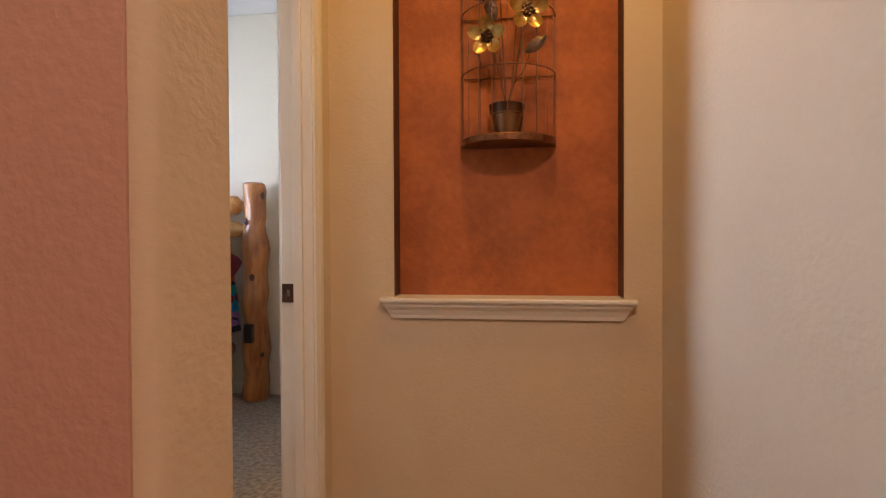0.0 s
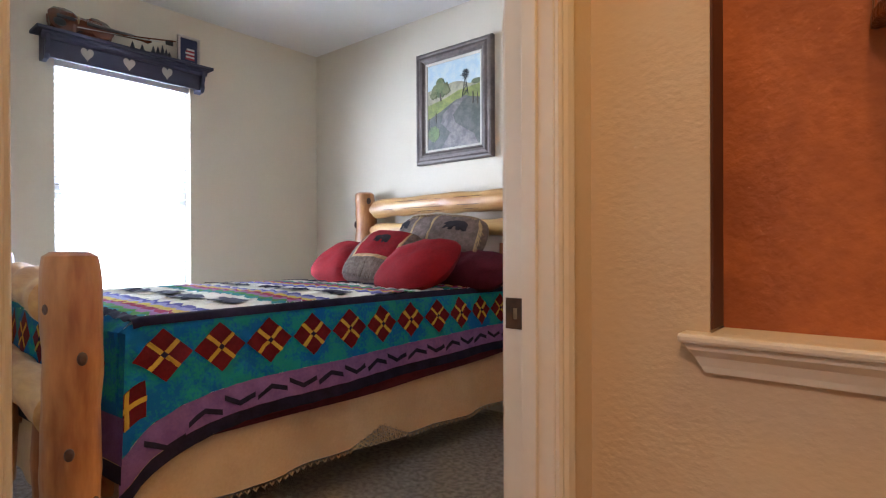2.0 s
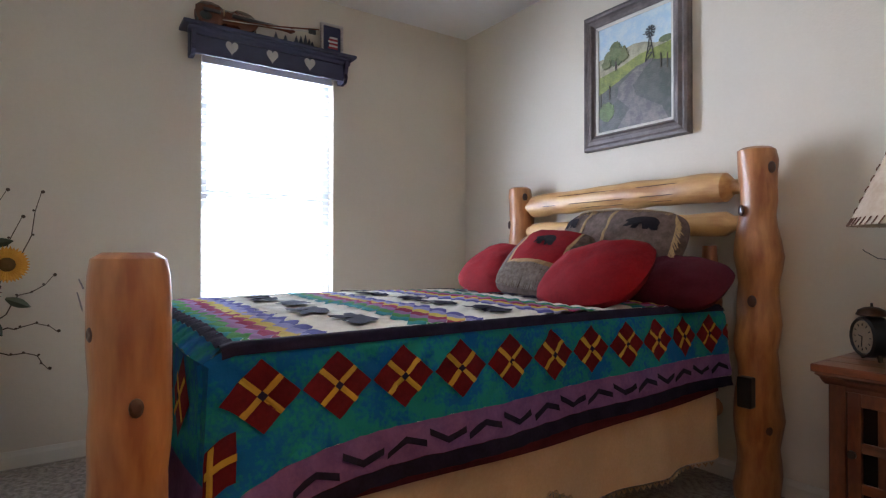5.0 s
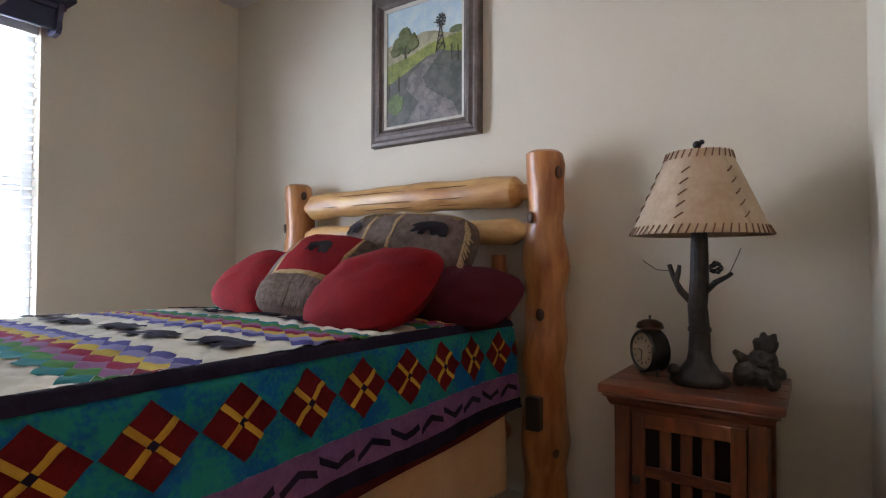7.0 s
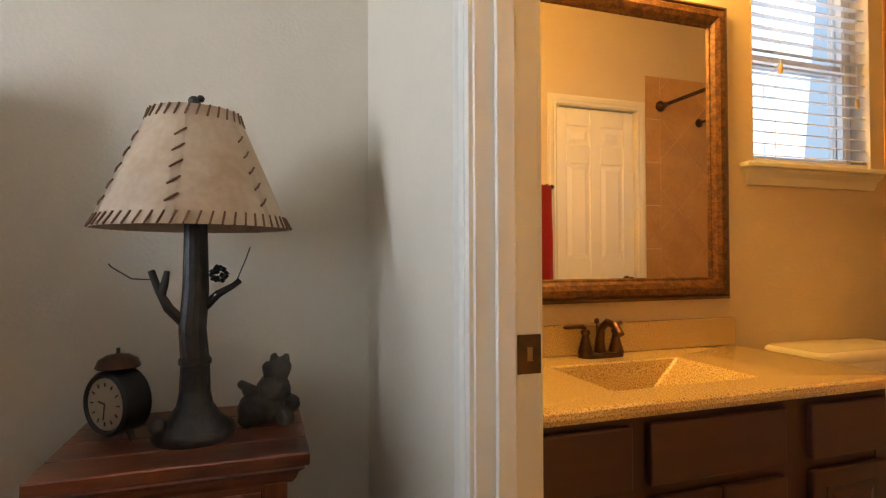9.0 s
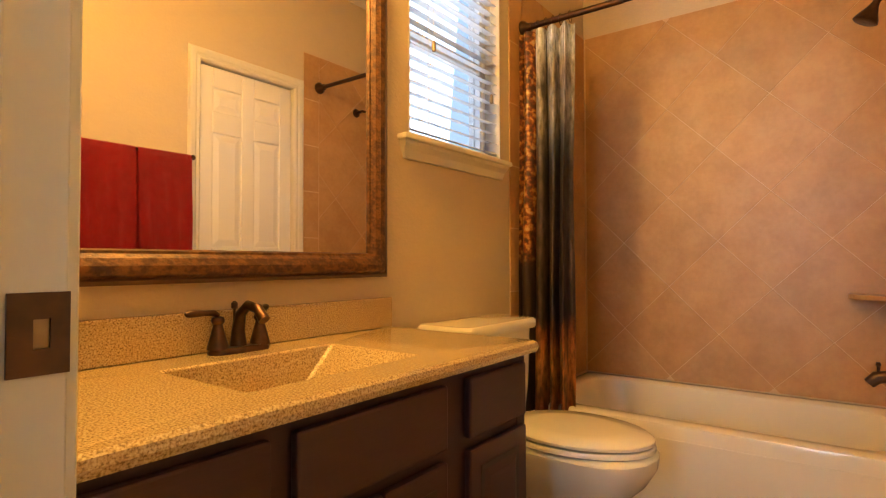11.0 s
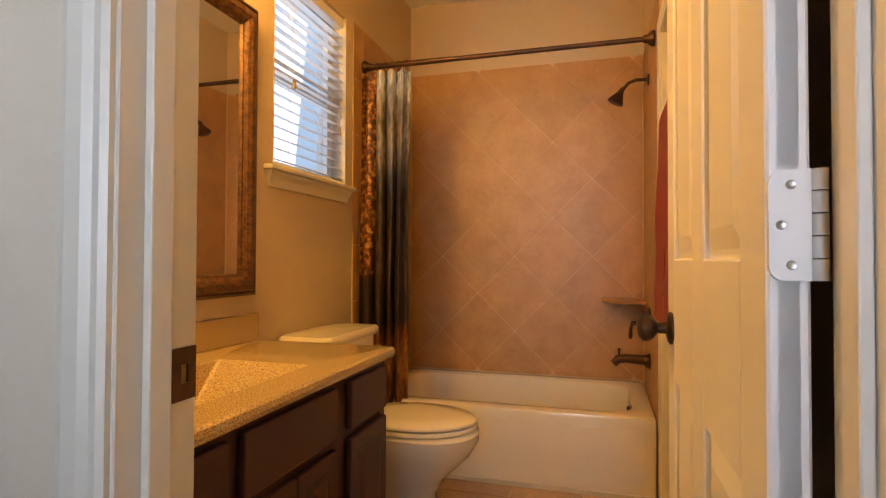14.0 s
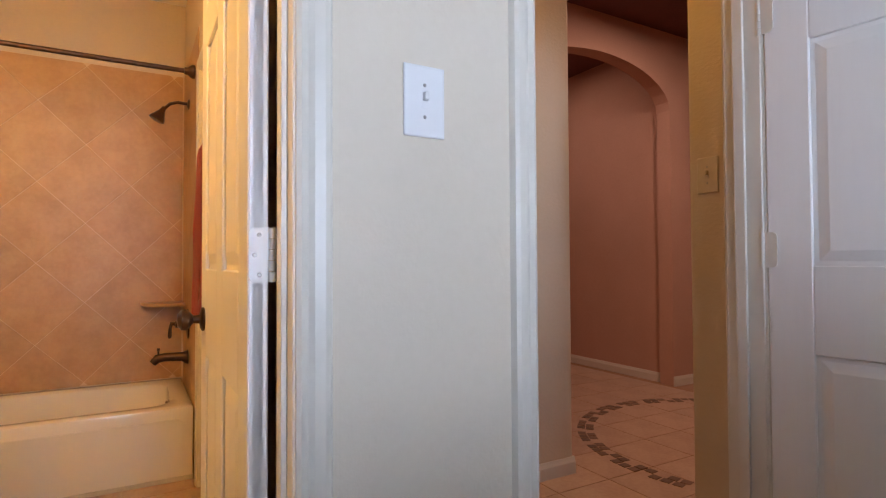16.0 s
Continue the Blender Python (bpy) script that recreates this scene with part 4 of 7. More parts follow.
# ---- pillows ----
def pillow(name, place, size, rot, material, label, parts=()):
    """A stuffed pillow: size (width, height, thickness), standing in its own xz plane."""
    w, h, t = size
    p = thing(name, label, "pillow", (0, 0, 0))
    p.matrix_basis = pose(*place, *rot)
    bm = bmesh.new()
    n = 18
    faces = []
    for s in (1, -1):
        grid = []
        for i in range(n + 1):
            row = []
            for j in range(n + 1):
                u, v = -1 + 2 * i / n, -1 + 2 * j / n
                pin = 1 - 0.03 * (1 - u * u) - 0.24 * abs(u * v) ** 2.2
                pin2 = 1 - 0.03 * (1 - v * v) - 0.24 * abs(u * v) ** 2.2
                z = max(0.0, (1 - u * u) * (1 - v * v)) ** 0.56
                wr = 0.16 * noise.noise((u * 2.4 + place[0] * 5, v * 2.4, s)) + 0.11 * noise.noise((u * 6 + place[0] * 3, v * 4, s))
                row.append(bm.verts.new((u * w / 2 * pin2, s * t / 2 * z * (1 + wr), v * h / 2 * pin)))
            grid.append(row)
        for i in range(n):
            for j in range(n):
                bm.faces.new((grid[i][j], grid[i + 1][j], grid[i + 1][j + 1], grid[i][j + 1]))
    bmesh.ops.remove_doubles(bm, verts=bm.verts, dist=0.0005)
    part("cushion", bm, material, p, "", True)
    def on(u, v, lift=0.004):
        z = max(0.0, (1 - u * u) * (1 - v * v)) ** 0.56
        wr = 0.16 * noise.noise((u * 2.4 + place[0] * 5, v * 2.4, -1)) + 0.11 * noise.noise((u * 6 + place[0] * 3, v * 4, -1))
        return Vector((u * w / 2 * (1 - 0.03 * (1 - v * v) - 0.24 * abs(u * v) ** 2.2), -t / 2 * z * (1 + wr) - lift, v * h / 2 * (1 - 0.03 * (1 - u * u) - 0.24 * abs(u * v) ** 2.2)))
    for kind, u0, u1, v0, v1, m in parts:
        if kind == "band":
            bm = bmesh.new()
            patch(lambda a, b, l: on(a, b, 0.004 + l), ((u0, v0), (u1, v0), (u1, v1), (u0, v1)), 0, 8, bm)
            part("fabric_panel", bm, m, p, "", True)
        elif kind == "shape":
            bm = bmesh.new()
            c = bm.verts.new(on((u0 + u1) / 2, (v0 + v1) / 2, 0.012))
            ring = []
            for a, b in BEAR:
                ring.append(bm.verts.new(on((u0 + u1) / 2 + (u1 - u0) / 2 * a, (v0 + v1) / 2 + (v1 - v0) / 2 * b, 0.009)))
            for k in range(len(ring)):
                bm.faces.new((c, ring[k], ring[(k + 1) % len(ring)]))
            part("applique", bm, m, p, "black applique shape")
        elif kind == "tassels":
            bm = bmesh.new()
            for k in range(34):
                a = u0 + (u1 - u0) * (k + 0.4 * noise.noise((k * 1.9, 3, 1))) / 33
                ends = [on(a + 0.02 * noise.noise((k * 1.3, q, 5)), v0 + (v1 - v0) * q / 3, 0.006 + 0.004 * q) for q in range(4)]
                tube(ends, [0.0045, 0.006, 0.005, 0.0025], 5, bm)
            part("fringe", bm, m, p, "grey yarn fringe")
        elif kind == "fringe":
            bm = bmesh.new()
            for k in range(46):
                f = k / 45
                a, b = u0 + (u1 - u0) * f, v0 + (v1 - v0) * f
                q = on(a, b, 0.006)
                o = Vector((0.03 * noise.noise((k * 1.7, 1, 2)) + (0.04 if abs(u1 - u0) < 0.1 and u0 > 0 else (-0.03 if abs(u1 - u0) < 0.1 else 0)), -0.012, -0.05 - 0.02 * noise.noise((k * 2.1, 4, 1))))
                tube([q, q + o * 0.5 + Vector((0, -0.006, 0)), q + o], 0.0024, 4, bm)
            part("fringe", bm, m, p, "tan yarn fringe")
    return p


RED = cloth("red_velour", (0.215, 0.007, 0.010), (0.15, 0.005, 0.008), scale=8, amount=0.7, bump=0.9, bump_scale=38)
REDB = cloth("burgundy_velour", (0.085, 0.009, 0.018), (0.055, 0.006, 0.011), scale=6)
GREYW = cloth("grey_brown_wool", (0.15, 0.105, 0.085), (0.085, 0.058, 0.046), scale=30)
CHAR = cloth("charcoal_applique", (0.022, 0.017, 0.02), (0.015, 0.012, 0.014))
TANY = cloth("tan_braid", (0.36, 0.24, 0.11), (0.25, 0.16, 0.08), scale=60)
FRNG = cloth("grey_brown_yarn", (0.32, 0.27, 0.23), (0.19, 0.155, 0.13), scale=60)
pillow("throw_pillow", (-2.82, 3.26, 0.985), (0.50, 0.40, 0.20), (-54, 8, -4), RED, "plump red velour pillow leaning on the others")
pillow("throw_pillow", (-2.10, 3.16, 0.985), (0.52, 0.42, 0.20), (-54, -6, 5), RED, "plump red velour pillow in front of the sham")
pillow("bed_pillow", (-1.955, 3.49, 0.95), (0.50, 0.34, 0.18), (-58, 4, 0), REDB, "burgundy bed pillow tucked by the headboard")
pillow("bed_pillow", (-2.8, 3.55, 0.985), (0.64, 0.38, 0.18), (-50, 0, 0), REDB, "burgundy bed pillow tucked by the headboard")
pillow("accent_pillow", (-2.48, 3.26, 1.025), (0.49, 0.47, 0.16), (-46, 5, 8), GREYW, "fringed lodge pillow with a red panel",
       (("band", -0.62, 0.55, -0.25, 0.84, RED), ("shape", -0.30, 0.2, 0.2, 0.58, CHAR), ("band", -0.66, 0.6, -0.34, -0.24, TANY), ("band", 0.55, 0.62, -0.8, 0.84, TANY), ("tassels", -0.74, 0.66, -0.34, -0.92, FRNG), ("band", -0.7, -0.62, -0.8, 0.84, TANY)))
pillow("lumbar_pillow", (-2.32, 3.60, 1.135), (0.77, 0.36, 0.17), (-26, 3, 0), GREYW, "grey-brown lodge sham with fringed ends",
       (("band", -0.5, -0.45, -0.9, 0.9, TANY), ("band", -0.08, -0.03, -0.9, 0.9, TANY), ("shape", 0.2, 0.68, 0.15, 0.62, CHAR), ("shape", -0.88, -0.6, 0.15, 0.6, CHAR), ("fringe", 0.86, 0.89, 0.8, -0.8, TANY), ("fringe", -0.8, 0.8, 0.93, 0.93, TANY)))


# ---- bedroom: painting ----
FRAMEW = mat("weathered_frame_wood", (0.13, 0.095, 0.08), (0.07, 0.05, 0.042), rough=0.5, scale=6, fine=40, amount=0.9, bump=0.3, bump_scale=60)
PXA, PXB, PZA, PZB = -2.815, -2.14, 1.683, 2.493
pic = thing("framed_painting", "landscape painting of a windmill, tree and lane in a dark frame", "painting", ((PXA + PXB) / 2, NORTH - 0.03, (PZA + PZB) / 2))
hw, hh = (PXB - PXA) / 2, (PZB - PZA) / 2
SEC = ((0.0, 0.028), (0.0, 0.0), (0.006, -0.012), (0.02, -0.016), (0.032, -0.012), (0.05, -0.02), (0.066, -0.018), (0.078, -0.006), (0.086, -0.004), (0.086, 0.02))
cor = [(-1, -1), (1, -1), (1, 1), (-1, 1)]
for k in range(4):
    rings = []
    for sx, sz in (cor[k], cor[(k + 1) % 4]):
        rings.append([(sx * (hw - d), y, sz * (hh - d)) for d, y in SEC])
    part("frame_rail", loft(rings), FRAMEW, pic)
bm = bmesh.new()
for k in range(4):
    rings = [[(sx * (hw - d), y, sz * (hh - d)) for d, y in ((0.084, 0.0), (0.084, -0.003), (0.102, 0.003), (0.102, 0.008))] for sx, sz in (cor[k], cor[(k + 1) % 4])]
    loft(rings, bm=bm)
part("liner", bm, mat("cream_liner", (0.62, 0.57, 0.48), rough=0.8), pic, "cream inner liner")
cw, ch = hw - 0.098, hh - 0.098


def art(name, outline, col, depth, col2=None, label=""):
    """A painted shape on the canvas in parts of its half sizes."""
    bm = prism([(u * cw, v * ch) for u, v in outline], "y", 0.009 - depth, 0.0095)
    return part(name, bm, mat("oil_" + name, col, col2 or tuple(c * 0.62 for c in col), rough=0.5, scale=18, fine=80, amount=1.1, bump=0.3, bump_scale=120), pic, label)


def blob(cx, cy, rx, ry, seed, n=22, j=0.3):
    return [(cx + rx * math.cos(2 * math.pi * k / n) * (1 + j * noise.noise((k * 0.9, seed, 1))), cy + ry * math.sin(2 * math.pi * k / n) * (1 + j * noise.noise((k * 0.9, seed, 4)))) for k in range(n)]


art("painted_sky", [(-1, -1), (1, -1), (1, 1), (-1, 1)], (0.42, 0.55, 0.62), 0.0, (0.55, 0.62, 0.62))
art("painted_hillside", [(-1, -1), (1, -1), (1, 0.42), (0.6, 0.38), (0.3, 0.47), (0, 0.5), (-0.4, 0.44), (-1, 0.4)], (0.38, 0.34, 0.22), 0.0006)
art("painted_meadow", [(-1, -1), (1, -1), (1, 0.34), (0.5, 0.3), (0.2, 0.28), (-0.3, 0.16), (-1, 0.06)], (0.24, 0.26, 0.05), 0.0012, (0.13, 0.15, 0.03))
art("painted_bank", [(-1, -1), (1, -1), (1, 0.02), (0.55, 0.1), (0.1, 0.08), (-0.4, -0.1), (-1, -0.28)], (0.10, 0.095, 0.075), 0.0018, (0.05, 0.055, 0.04))
art("painted_lane", [(-0.45, -0.98), (0.9, -0.98), (0.75, -0.75), (0.1, -0.45), (0.0, -0.25), (0.3, -0.02), (0.55, 0.12), (0.4, 0.13), (0.0, 0.0), (-0.4, -0.2), (-0.45, -0.4), (-0.1, -0.65)], (0.21, 0.17, 0.155), 0.0024, (0.10, 0.085, 0.08))
art("painted_shrub", blob(-0.75, -0.62, 0.22, 0.18, 5), (0.13, 0.17, 0.05), 0.003)
art("painted_tree", blob(-0.5, 0.36, 0.34, 0.15, 3, 40, j=0.6), (0.05, 0.075, 0.022), 0.003, (0.10, 0.12, 0.04))
for k, (a, b, r) in enumerate(((-0.5, 0.56, 0.15), (-0.64, 0.42, 0.16), (-0.34, 0.42, 0.17), (-0.48, 0.42, 0.16), (-0.76, 0.28, 0.13), (-0.25, 0.33, 0.13))):
    art("painted_leaves", blob(a, b, r, r * 0.62, 20 + k, 34, 0.7), (0.075 + 0.012 * (k % 3), 0.10 + 0.014 * (k % 2), 0.03), 0.0036 + 0.0003 * k, (0.17, 0.17, 0.07))
art("painted_trunk", [(-0.5, 0.12), (-0.45, 0.12), (-0.46, 0.3), (-0.51, 0.3)], (0.05, 0.035, 0.02), 0.0034)
art("painted_far_trees", blob(0.85, 0.4, 0.18, 0.06, 9), (0.14, 0.16, 0.07), 0.0034)
bm = bmesh.new()
for (a, b), (c, d) in (((0.33, 0.1), (0.44, 0.52)), ((0.55, 0.13), (0.46, 0.52)), ((0.37, 0.22), (0.53, 0.24)), ((0.4, 0.35), (0.5, 0.36)), ((0.35, 0.12), (0.52, 0.24)), ((0.38, 0.24), (0.49, 0.36)), ((0.36, 0.52), (0.56, 0.52)), ((0.45, 0.58), (0.27, 0.6))):
    p, q = Vector((a * cw, 0, b * ch)), Vector((c * cw, 0, d * ch))
    s = (q - p).cross(Vector((0, 1, 0))).normalized() * 0.002
    loft([[(v.x, y, v.z) for v in (p - s, p + s, q + s, q - s)] for y in (0.0045, 0.007)], bm=bm)
for k in range(10):
    a = 2 * math.pi * k / 10
    c0 = Vector((0.46 * cw, 0, 0.62 * ch))
    d = Vector((math.cos(a), 0, math.sin(a)))
    s = d.cross(Vector((0, 1, 0))) * 0.005
    loft([[(v.x, y, v.z) for v in (c0 + d * 0.006 - s * 0.4, c0 + d * 0.006 + s * 0.4, c0 + d * 0.03 + s, c0 + d * 0.03 - s)] for y in (0.0045, 0.007)], bm=bm)
part("painted_windmill", bm, mat("oil_windmill", (0.05, 0.045, 0.04)), pic)
OILF = mat("oil_fence", (0.09, 0.07, 0.04))
for a, b in ((-0.92, -0.5), (-0.66, -0.4), (0.72, -0.08), (0.88, -0.12), (0.99, -0.2)):
    bm = prism([(a * cw - 0.003, b * ch), (a * cw + 0.003, b * ch), (a * cw + 0.003, (b + 0.26) * ch), (a * cw - 0.003, (b + 0.26) * ch)], "y", 0.0045, 0.007)
    part("painted_fence_post", bm, OILF, pic)

# ---- window shelf with its ornaments ----
BLUEW = mat("dark_blue_stained_wood", (0.035, 0.035, 0.075), (0.022, 0.022, 0.048), rough=0.5, scale=5, fine=30, stretch=(2, 0.6, 2), bump=0.2)
SY0, SY1, SZ = 1.885, 2.94, 2.385
vsh = thing("valance_shelf", "dark blue wooden shelf valance with three cut-out hearts over the window", "shelf", (WEST, (SY0 + SY1) / 2, SZ))
half = (SY1 - SY0) / 2
part("shelf_board", box(0.002, 0.17, -half, half, -0.022, 0.0, 0.006), BLUEW, vsh)
part("cove", prism([(0.105, -0.024), (0.15, -0.024), (0.145, -0.034), (0.13, -0.042), (0.122, -0.06), (0.105, -0.06)], "y", -half + 0.03, half - 0.03), BLUEW, vsh)
part("front_board", box(0.088, 0.106, -half + 0.045, half - 0.045, -0.165, -0.022, 0.004), BLUEW, vsh)
for s in (-1, 1):
    y = s * (half - 0.06)
    part("end_bracket", prism([(0.002, -0.022), (0.14, -0.022), (0.14, -0.08), (0.125, -0.12), (0.13, -0.15), (0.11, -0.178), (0.05, -0.185), (0.002, -0.17)], "y", y - 0.011, y + 0.011), BLUEW, vsh)
HEART = mat("pale_heart_paint", (0.55, 0.50, 0.44), rough=0.7)
for y in (-0.255, -0.015, 0.225):
    pts = []
    for k in range(24):
        a = 2 * math.pi * k / 24
        pts.append((y + 0.0028 * 16 * math.sin(a) ** 3 * 0.8, -0.095 + 0.0028 * (13 * math.cos(a) - 5 * math.cos(2 * a) - 2 * math.cos(3 * a) - math.cos(4 * a))))
    part("heart", prism(pts, "x", 0.1055, 0.1085), HEART, vsh, "pale heart cut-out")

VARN = mat("violin_varnish", (0.16, 0.045, 0.015), (0.10, 0.026, 0.01), rough=0.25, scale=8, coat=0.6)
vio = thing("violin", "red-brown varnished violin lying on the shelf", "violin", (WEST + 0.085, 2.09, SZ))
out = []
for a, b in ((-0.18, 0.0), (-0.175, 0.05), (-0.14, 0.092), (-0.09, 0.10), (-0.05, 0.085), (-0.025, 0.058), (0.02, 0.052), (0.05, 0.066), (0.062, 0.08), (0.1, 0.082), (0.145, 0.066), (0.17, 0.03), (0.175, 0.0)):
    out.append((a, b))
out = out + [(a, -b) for a, b in out[-2:0:-1]]
bm = loft([[(v * s, u * s, z) for u, v in out] for s, z in ((0.93, -0.028), (1, -0.022), (1, -0.018), (0.97, -0.016), (0.97, 0.014), (1, 0.016), (1, 0.02), (0.93, 0.027), (0.5, 0.034))])
part("body", bm, VARN, vio, "arched varnished violin body", True)
part("fingerboard", box(-0.012, 0.012, 0.02, 0.30, 0.033, 0.043, 0.003), BLACK, vio)
part("neck", tube([(0, 0.16, 0.024), (0, 0.29, 0.03), (0, 0.36, 0.028)], [0.014, 0.012, 0.011], 10), VARN, vio)
part("scroll", tube([(0, 0.35, 0.03), (0, 0.38, 0.022), (0, 0.395, 0.034), (0, 0.38, 0.046), (0, 0.367, 0.037)], [0.012, 0.012, 0.01, 0.008, 0.005], 10), VARN, vio)
part("bridge", box(-0.02, 0.02, -0.03, -0.026, 0.034, 0.062, 0.002), mat("maple", (0.5, 0.34, 0.16)), vio)
part("tailpiece", box(-0.013, 0.013, -0.14, -0.045, 0.04, 0.048, 0.003), BLACK, vio)
part("chin_rest", lathe([(0.005, 0.03), (0.03, 0.034), (0.034, 0.04), (0.02, 0.044), (0.002, 0.042)], 16, center=(0.045, -0.13, 0.0)), BLACK, vio, "", True)
bm = bmesh.new()
for x in (-0.007, -0.0024, 0.0024, 0.007):
    tube([(x, -0.05, 0.049), (x, -0.028, 0.063), (x * 0.8, 0.30, 0.045)], 0.0006, 4, bm)
part("strings", bm, CHROME, vio)
vio.matrix_basis = pose(WEST + 0.065, 2.14, SZ + 0.078, 0, 62, 0) @ pose(0, 0, 0, 0, 0, 0)
bow = thing("violin_bow", "thin violin bow resting across the shelf", "bow", (WEST + 0.125, 2.25, SZ + 0.006))
part("stick", tube([(0, -0.16, 0.05), (0, 0.12, 0.072), (0, 0.44, 0.125)], 0.005, 8), VARN, bow)
part("frog", box(-0.005, 0.005, 0.37, 0.42, 0.085, 0.115, 0.003), BLACK, bow)
part("hair", tube([(0, -0.15, 0.044), (0, 0.38, 0.095)], 0.003, 6), mat("bow_hair", (0.6, 0.57, 0.5)), bow)
part("tip", box(-0.005, 0.005, -0.175, -0.155, -0.006, 0.056, 0.002), VARN, bow)
TREEG = mat("dark_carved_trees", (0.03, 0.03, 0.045), rough=0.7)
grove = thing("carved_tree_row", "low dark carved row of fir trees on the shelf", "ornament", (WEST + 0.10, 2.55, SZ))
part("base", box(-0.03, 0.03, -0.16, 0.12, 0.0, 0.012, 0.003), TREEG, grove)
for k, y in enumerate((-0.13, -0.07, 0.0, 0.03, 0.06, 0.085, 0.105)):
    h = (0.05, 0.045, 0.055, 0.06, 0.075, 0.055, 0.04)[k]
    bm = bmesh.new()
    for q in range(3):
        lathe([(0.02 - 0.005 * q, 0.012 + h * 0.25 * q), (0.002, 0.012 + h * (0.5 + 0.25 * q))], 8, bm, (0, y, 0))
    part("fir_tree", bm, TREEG, grove)
fl = thing("flag_picture", "small framed flag picture with a lacy ornate frame on the shelf", "picture", (WEST + 0.09, 2.79, SZ))
LACYF = mat("tarnished_silver", (0.62, 0.57, 0.52), (0.40, 0.35, 0.32), rough=0.45, metal=0.1)
part("backing", box(0, 0.008, -0.062, 0.062, 0.0, 0.165), BLACK, fl)
NAVYP = mat("navy_print", (0.02, 0.025, 0.08))
part("print", box(0.008, 0.010, -0.048, 0.048, 0.016, 0.15), NAVYP, fl, "navy print")
STRIPE = [mat("print_red", (0.4, 0.03, 0.04)), mat("print_white", (0.7, 0.66, 0.62))]
for k in range(6):
    part("stripe", box(0.010, 0.0115, -0.02 + 0.004 * (k % 3), 0.032, 0.03 + 0.011 * k, 0.04 + 0.011 * k), STRIPE[k % 2], fl)
bm = bmesh.new()
for k in range(44):
    f = k / 44 * 4
    e, q = int(f), f - int(f)
    y, z = ((-0.056 + 0.112 * q, 0.008), (0.056, 0.008 + 0.15 * q), (0.056 - 0.112 * q, 0.158), (-0.056, 0.158 - 0.15 * q))[e]
    lathe([(0.001, -0.009), (0.009, -0.004), (0.009, 0.004), (0.001, 0.009)], 6, bm, (0.012, y, z + 0.001))
part("ornate_frame", bm, LACYF, fl, "lacy silvery frame", True)

fl.scale = (1.0, 1.25, 1.2)

# ---- nightstand ----
NSX0, NSX1, NSY0, NSY1, NSZ = -1.437, -0.918, 3.508, 3.955, 0.688
ns = thing("nightstand", "rustic reddish wood nightstand with a square lattice door", "nightstand", ((NSX0 + NSX1) / 2, (NSY0 + NSY1) / 2, 0))
w2, d2 = (NSX1 - NSX0) / 2, (NSY1 - NSY0) / 2
for k in range(4):
    y0 = -d2 + 2 * d2 * k / 4
    part("top_board", box(-w2, w2, y0 + 0.0006, y0 + 2 * d2 / 4 - 0.0006, NSZ - 0.028, NSZ, 0.003, 1), MESQ, ns)
part("top_molding", loft([[(sx * (w2 - d), sy * (d2 - d), z) for sx, sy in cor] for d, z in ((0.012, NSZ - 0.029), (0.010, NSZ - 0.036), (0.022, NSZ - 0.046), (0.026, NSZ - 0.058), (0.034, NSZ - 0.07))]), MESQ, ns)
b2, c2 = w2 - 0.045, d2 - 0.03
for sx in (-1, 1):
    for sy in (-1, 1):
        part("leg", box(*sorted((sx * b2, sx * (b2 - 0.05))), *sorted((sy * c2, sy * (c2 - 0.05))), 0, NSZ - 0.066, 0.004, 1), MESQV, ns)
    part("side_panel", box(*sorted((sx * (b2 - 0.012), sx * (b2 - 0.03))), -c2 + 0.05, c2 - 0.05, 0.08, NSZ - 0.07), MESQV, ns)
part("back_panel", box(-b2 + 0.05, b2 - 0.05, c2 - 0.02, c2 - 0.004, 0.08, NSZ - 0.07), MESQV, ns)
part("bottom_shelf", box(-b2 + 0.01, b2 - 0.01, -c2 + 0.02, c2 - 0.02, 0.08, 0.10), MESQ, ns)
# thin dark sheet puts the cabinet's inner shade behind the lattice
part("inside_dark", box(-b2 + 0.052, b2 - 0.052, -c2 + 0.06, -c2 + 0.064, 0.102, NSZ - 0.075), mat("dark_interior_shade", (0.03, 0.02, 0.016), rough=0.9), ns, "dark sheet standing in for the shaded interior behind the lattice")
dx, dz0, dz1 = b2 - 0.054, 0.105, NSZ - 0.085
ndoor = part("lattice_door", boxes((-dx, -dx + 0.04, -c2 + 0.004, -c2 + 0.026, dz0, dz1), (dx - 0.04, dx, -c2 + 0.004, -c2 + 0.026, dz0, dz1), (-dx + 0.04, dx - 0.04, -c2 + 0.004, -c2 + 0.026, dz0, dz0 + 0.045), (-dx + 0.04, dx - 0.04, -c2 + 0.004, -c2 + 0.026, dz1 - 0.045, dz1), bev=0.003), MESQV, ns)
for k in range(1, 4):
    x = -dx + 0.04 + (2 * dx - 0.08) * k / 4
    part("lattice_bar", box(x - 0.017, x + 0.017, -c2 + 0.010, -c2 + 0.020, dz0 + 0.045, dz1 - 0.045, 0.002, 1), MESQV, ndoor)
for k in range(1, 3):
    z = dz0 + 0.045 + (dz1 - dz0 - 0.09) * k / 3
    part("lattice_bar", box(-dx + 0.04, dx - 0.04, -c2 + 0.006, -c2 + 0.0165, z - 0.017, z + 0.017, 0.002, 1), MESQ, ndoor)
bm = lathe([(0.006, 0), (0.006, 0.014), (0.014, 0.02), (0.014, 0.027), (0.004, 0.032)], 12)
bmesh.ops.transform(bm, matrix=pose(-dx + 0.02, -c2 + 0.004, 0.40, 90, 0, 0), verts=bm.verts)
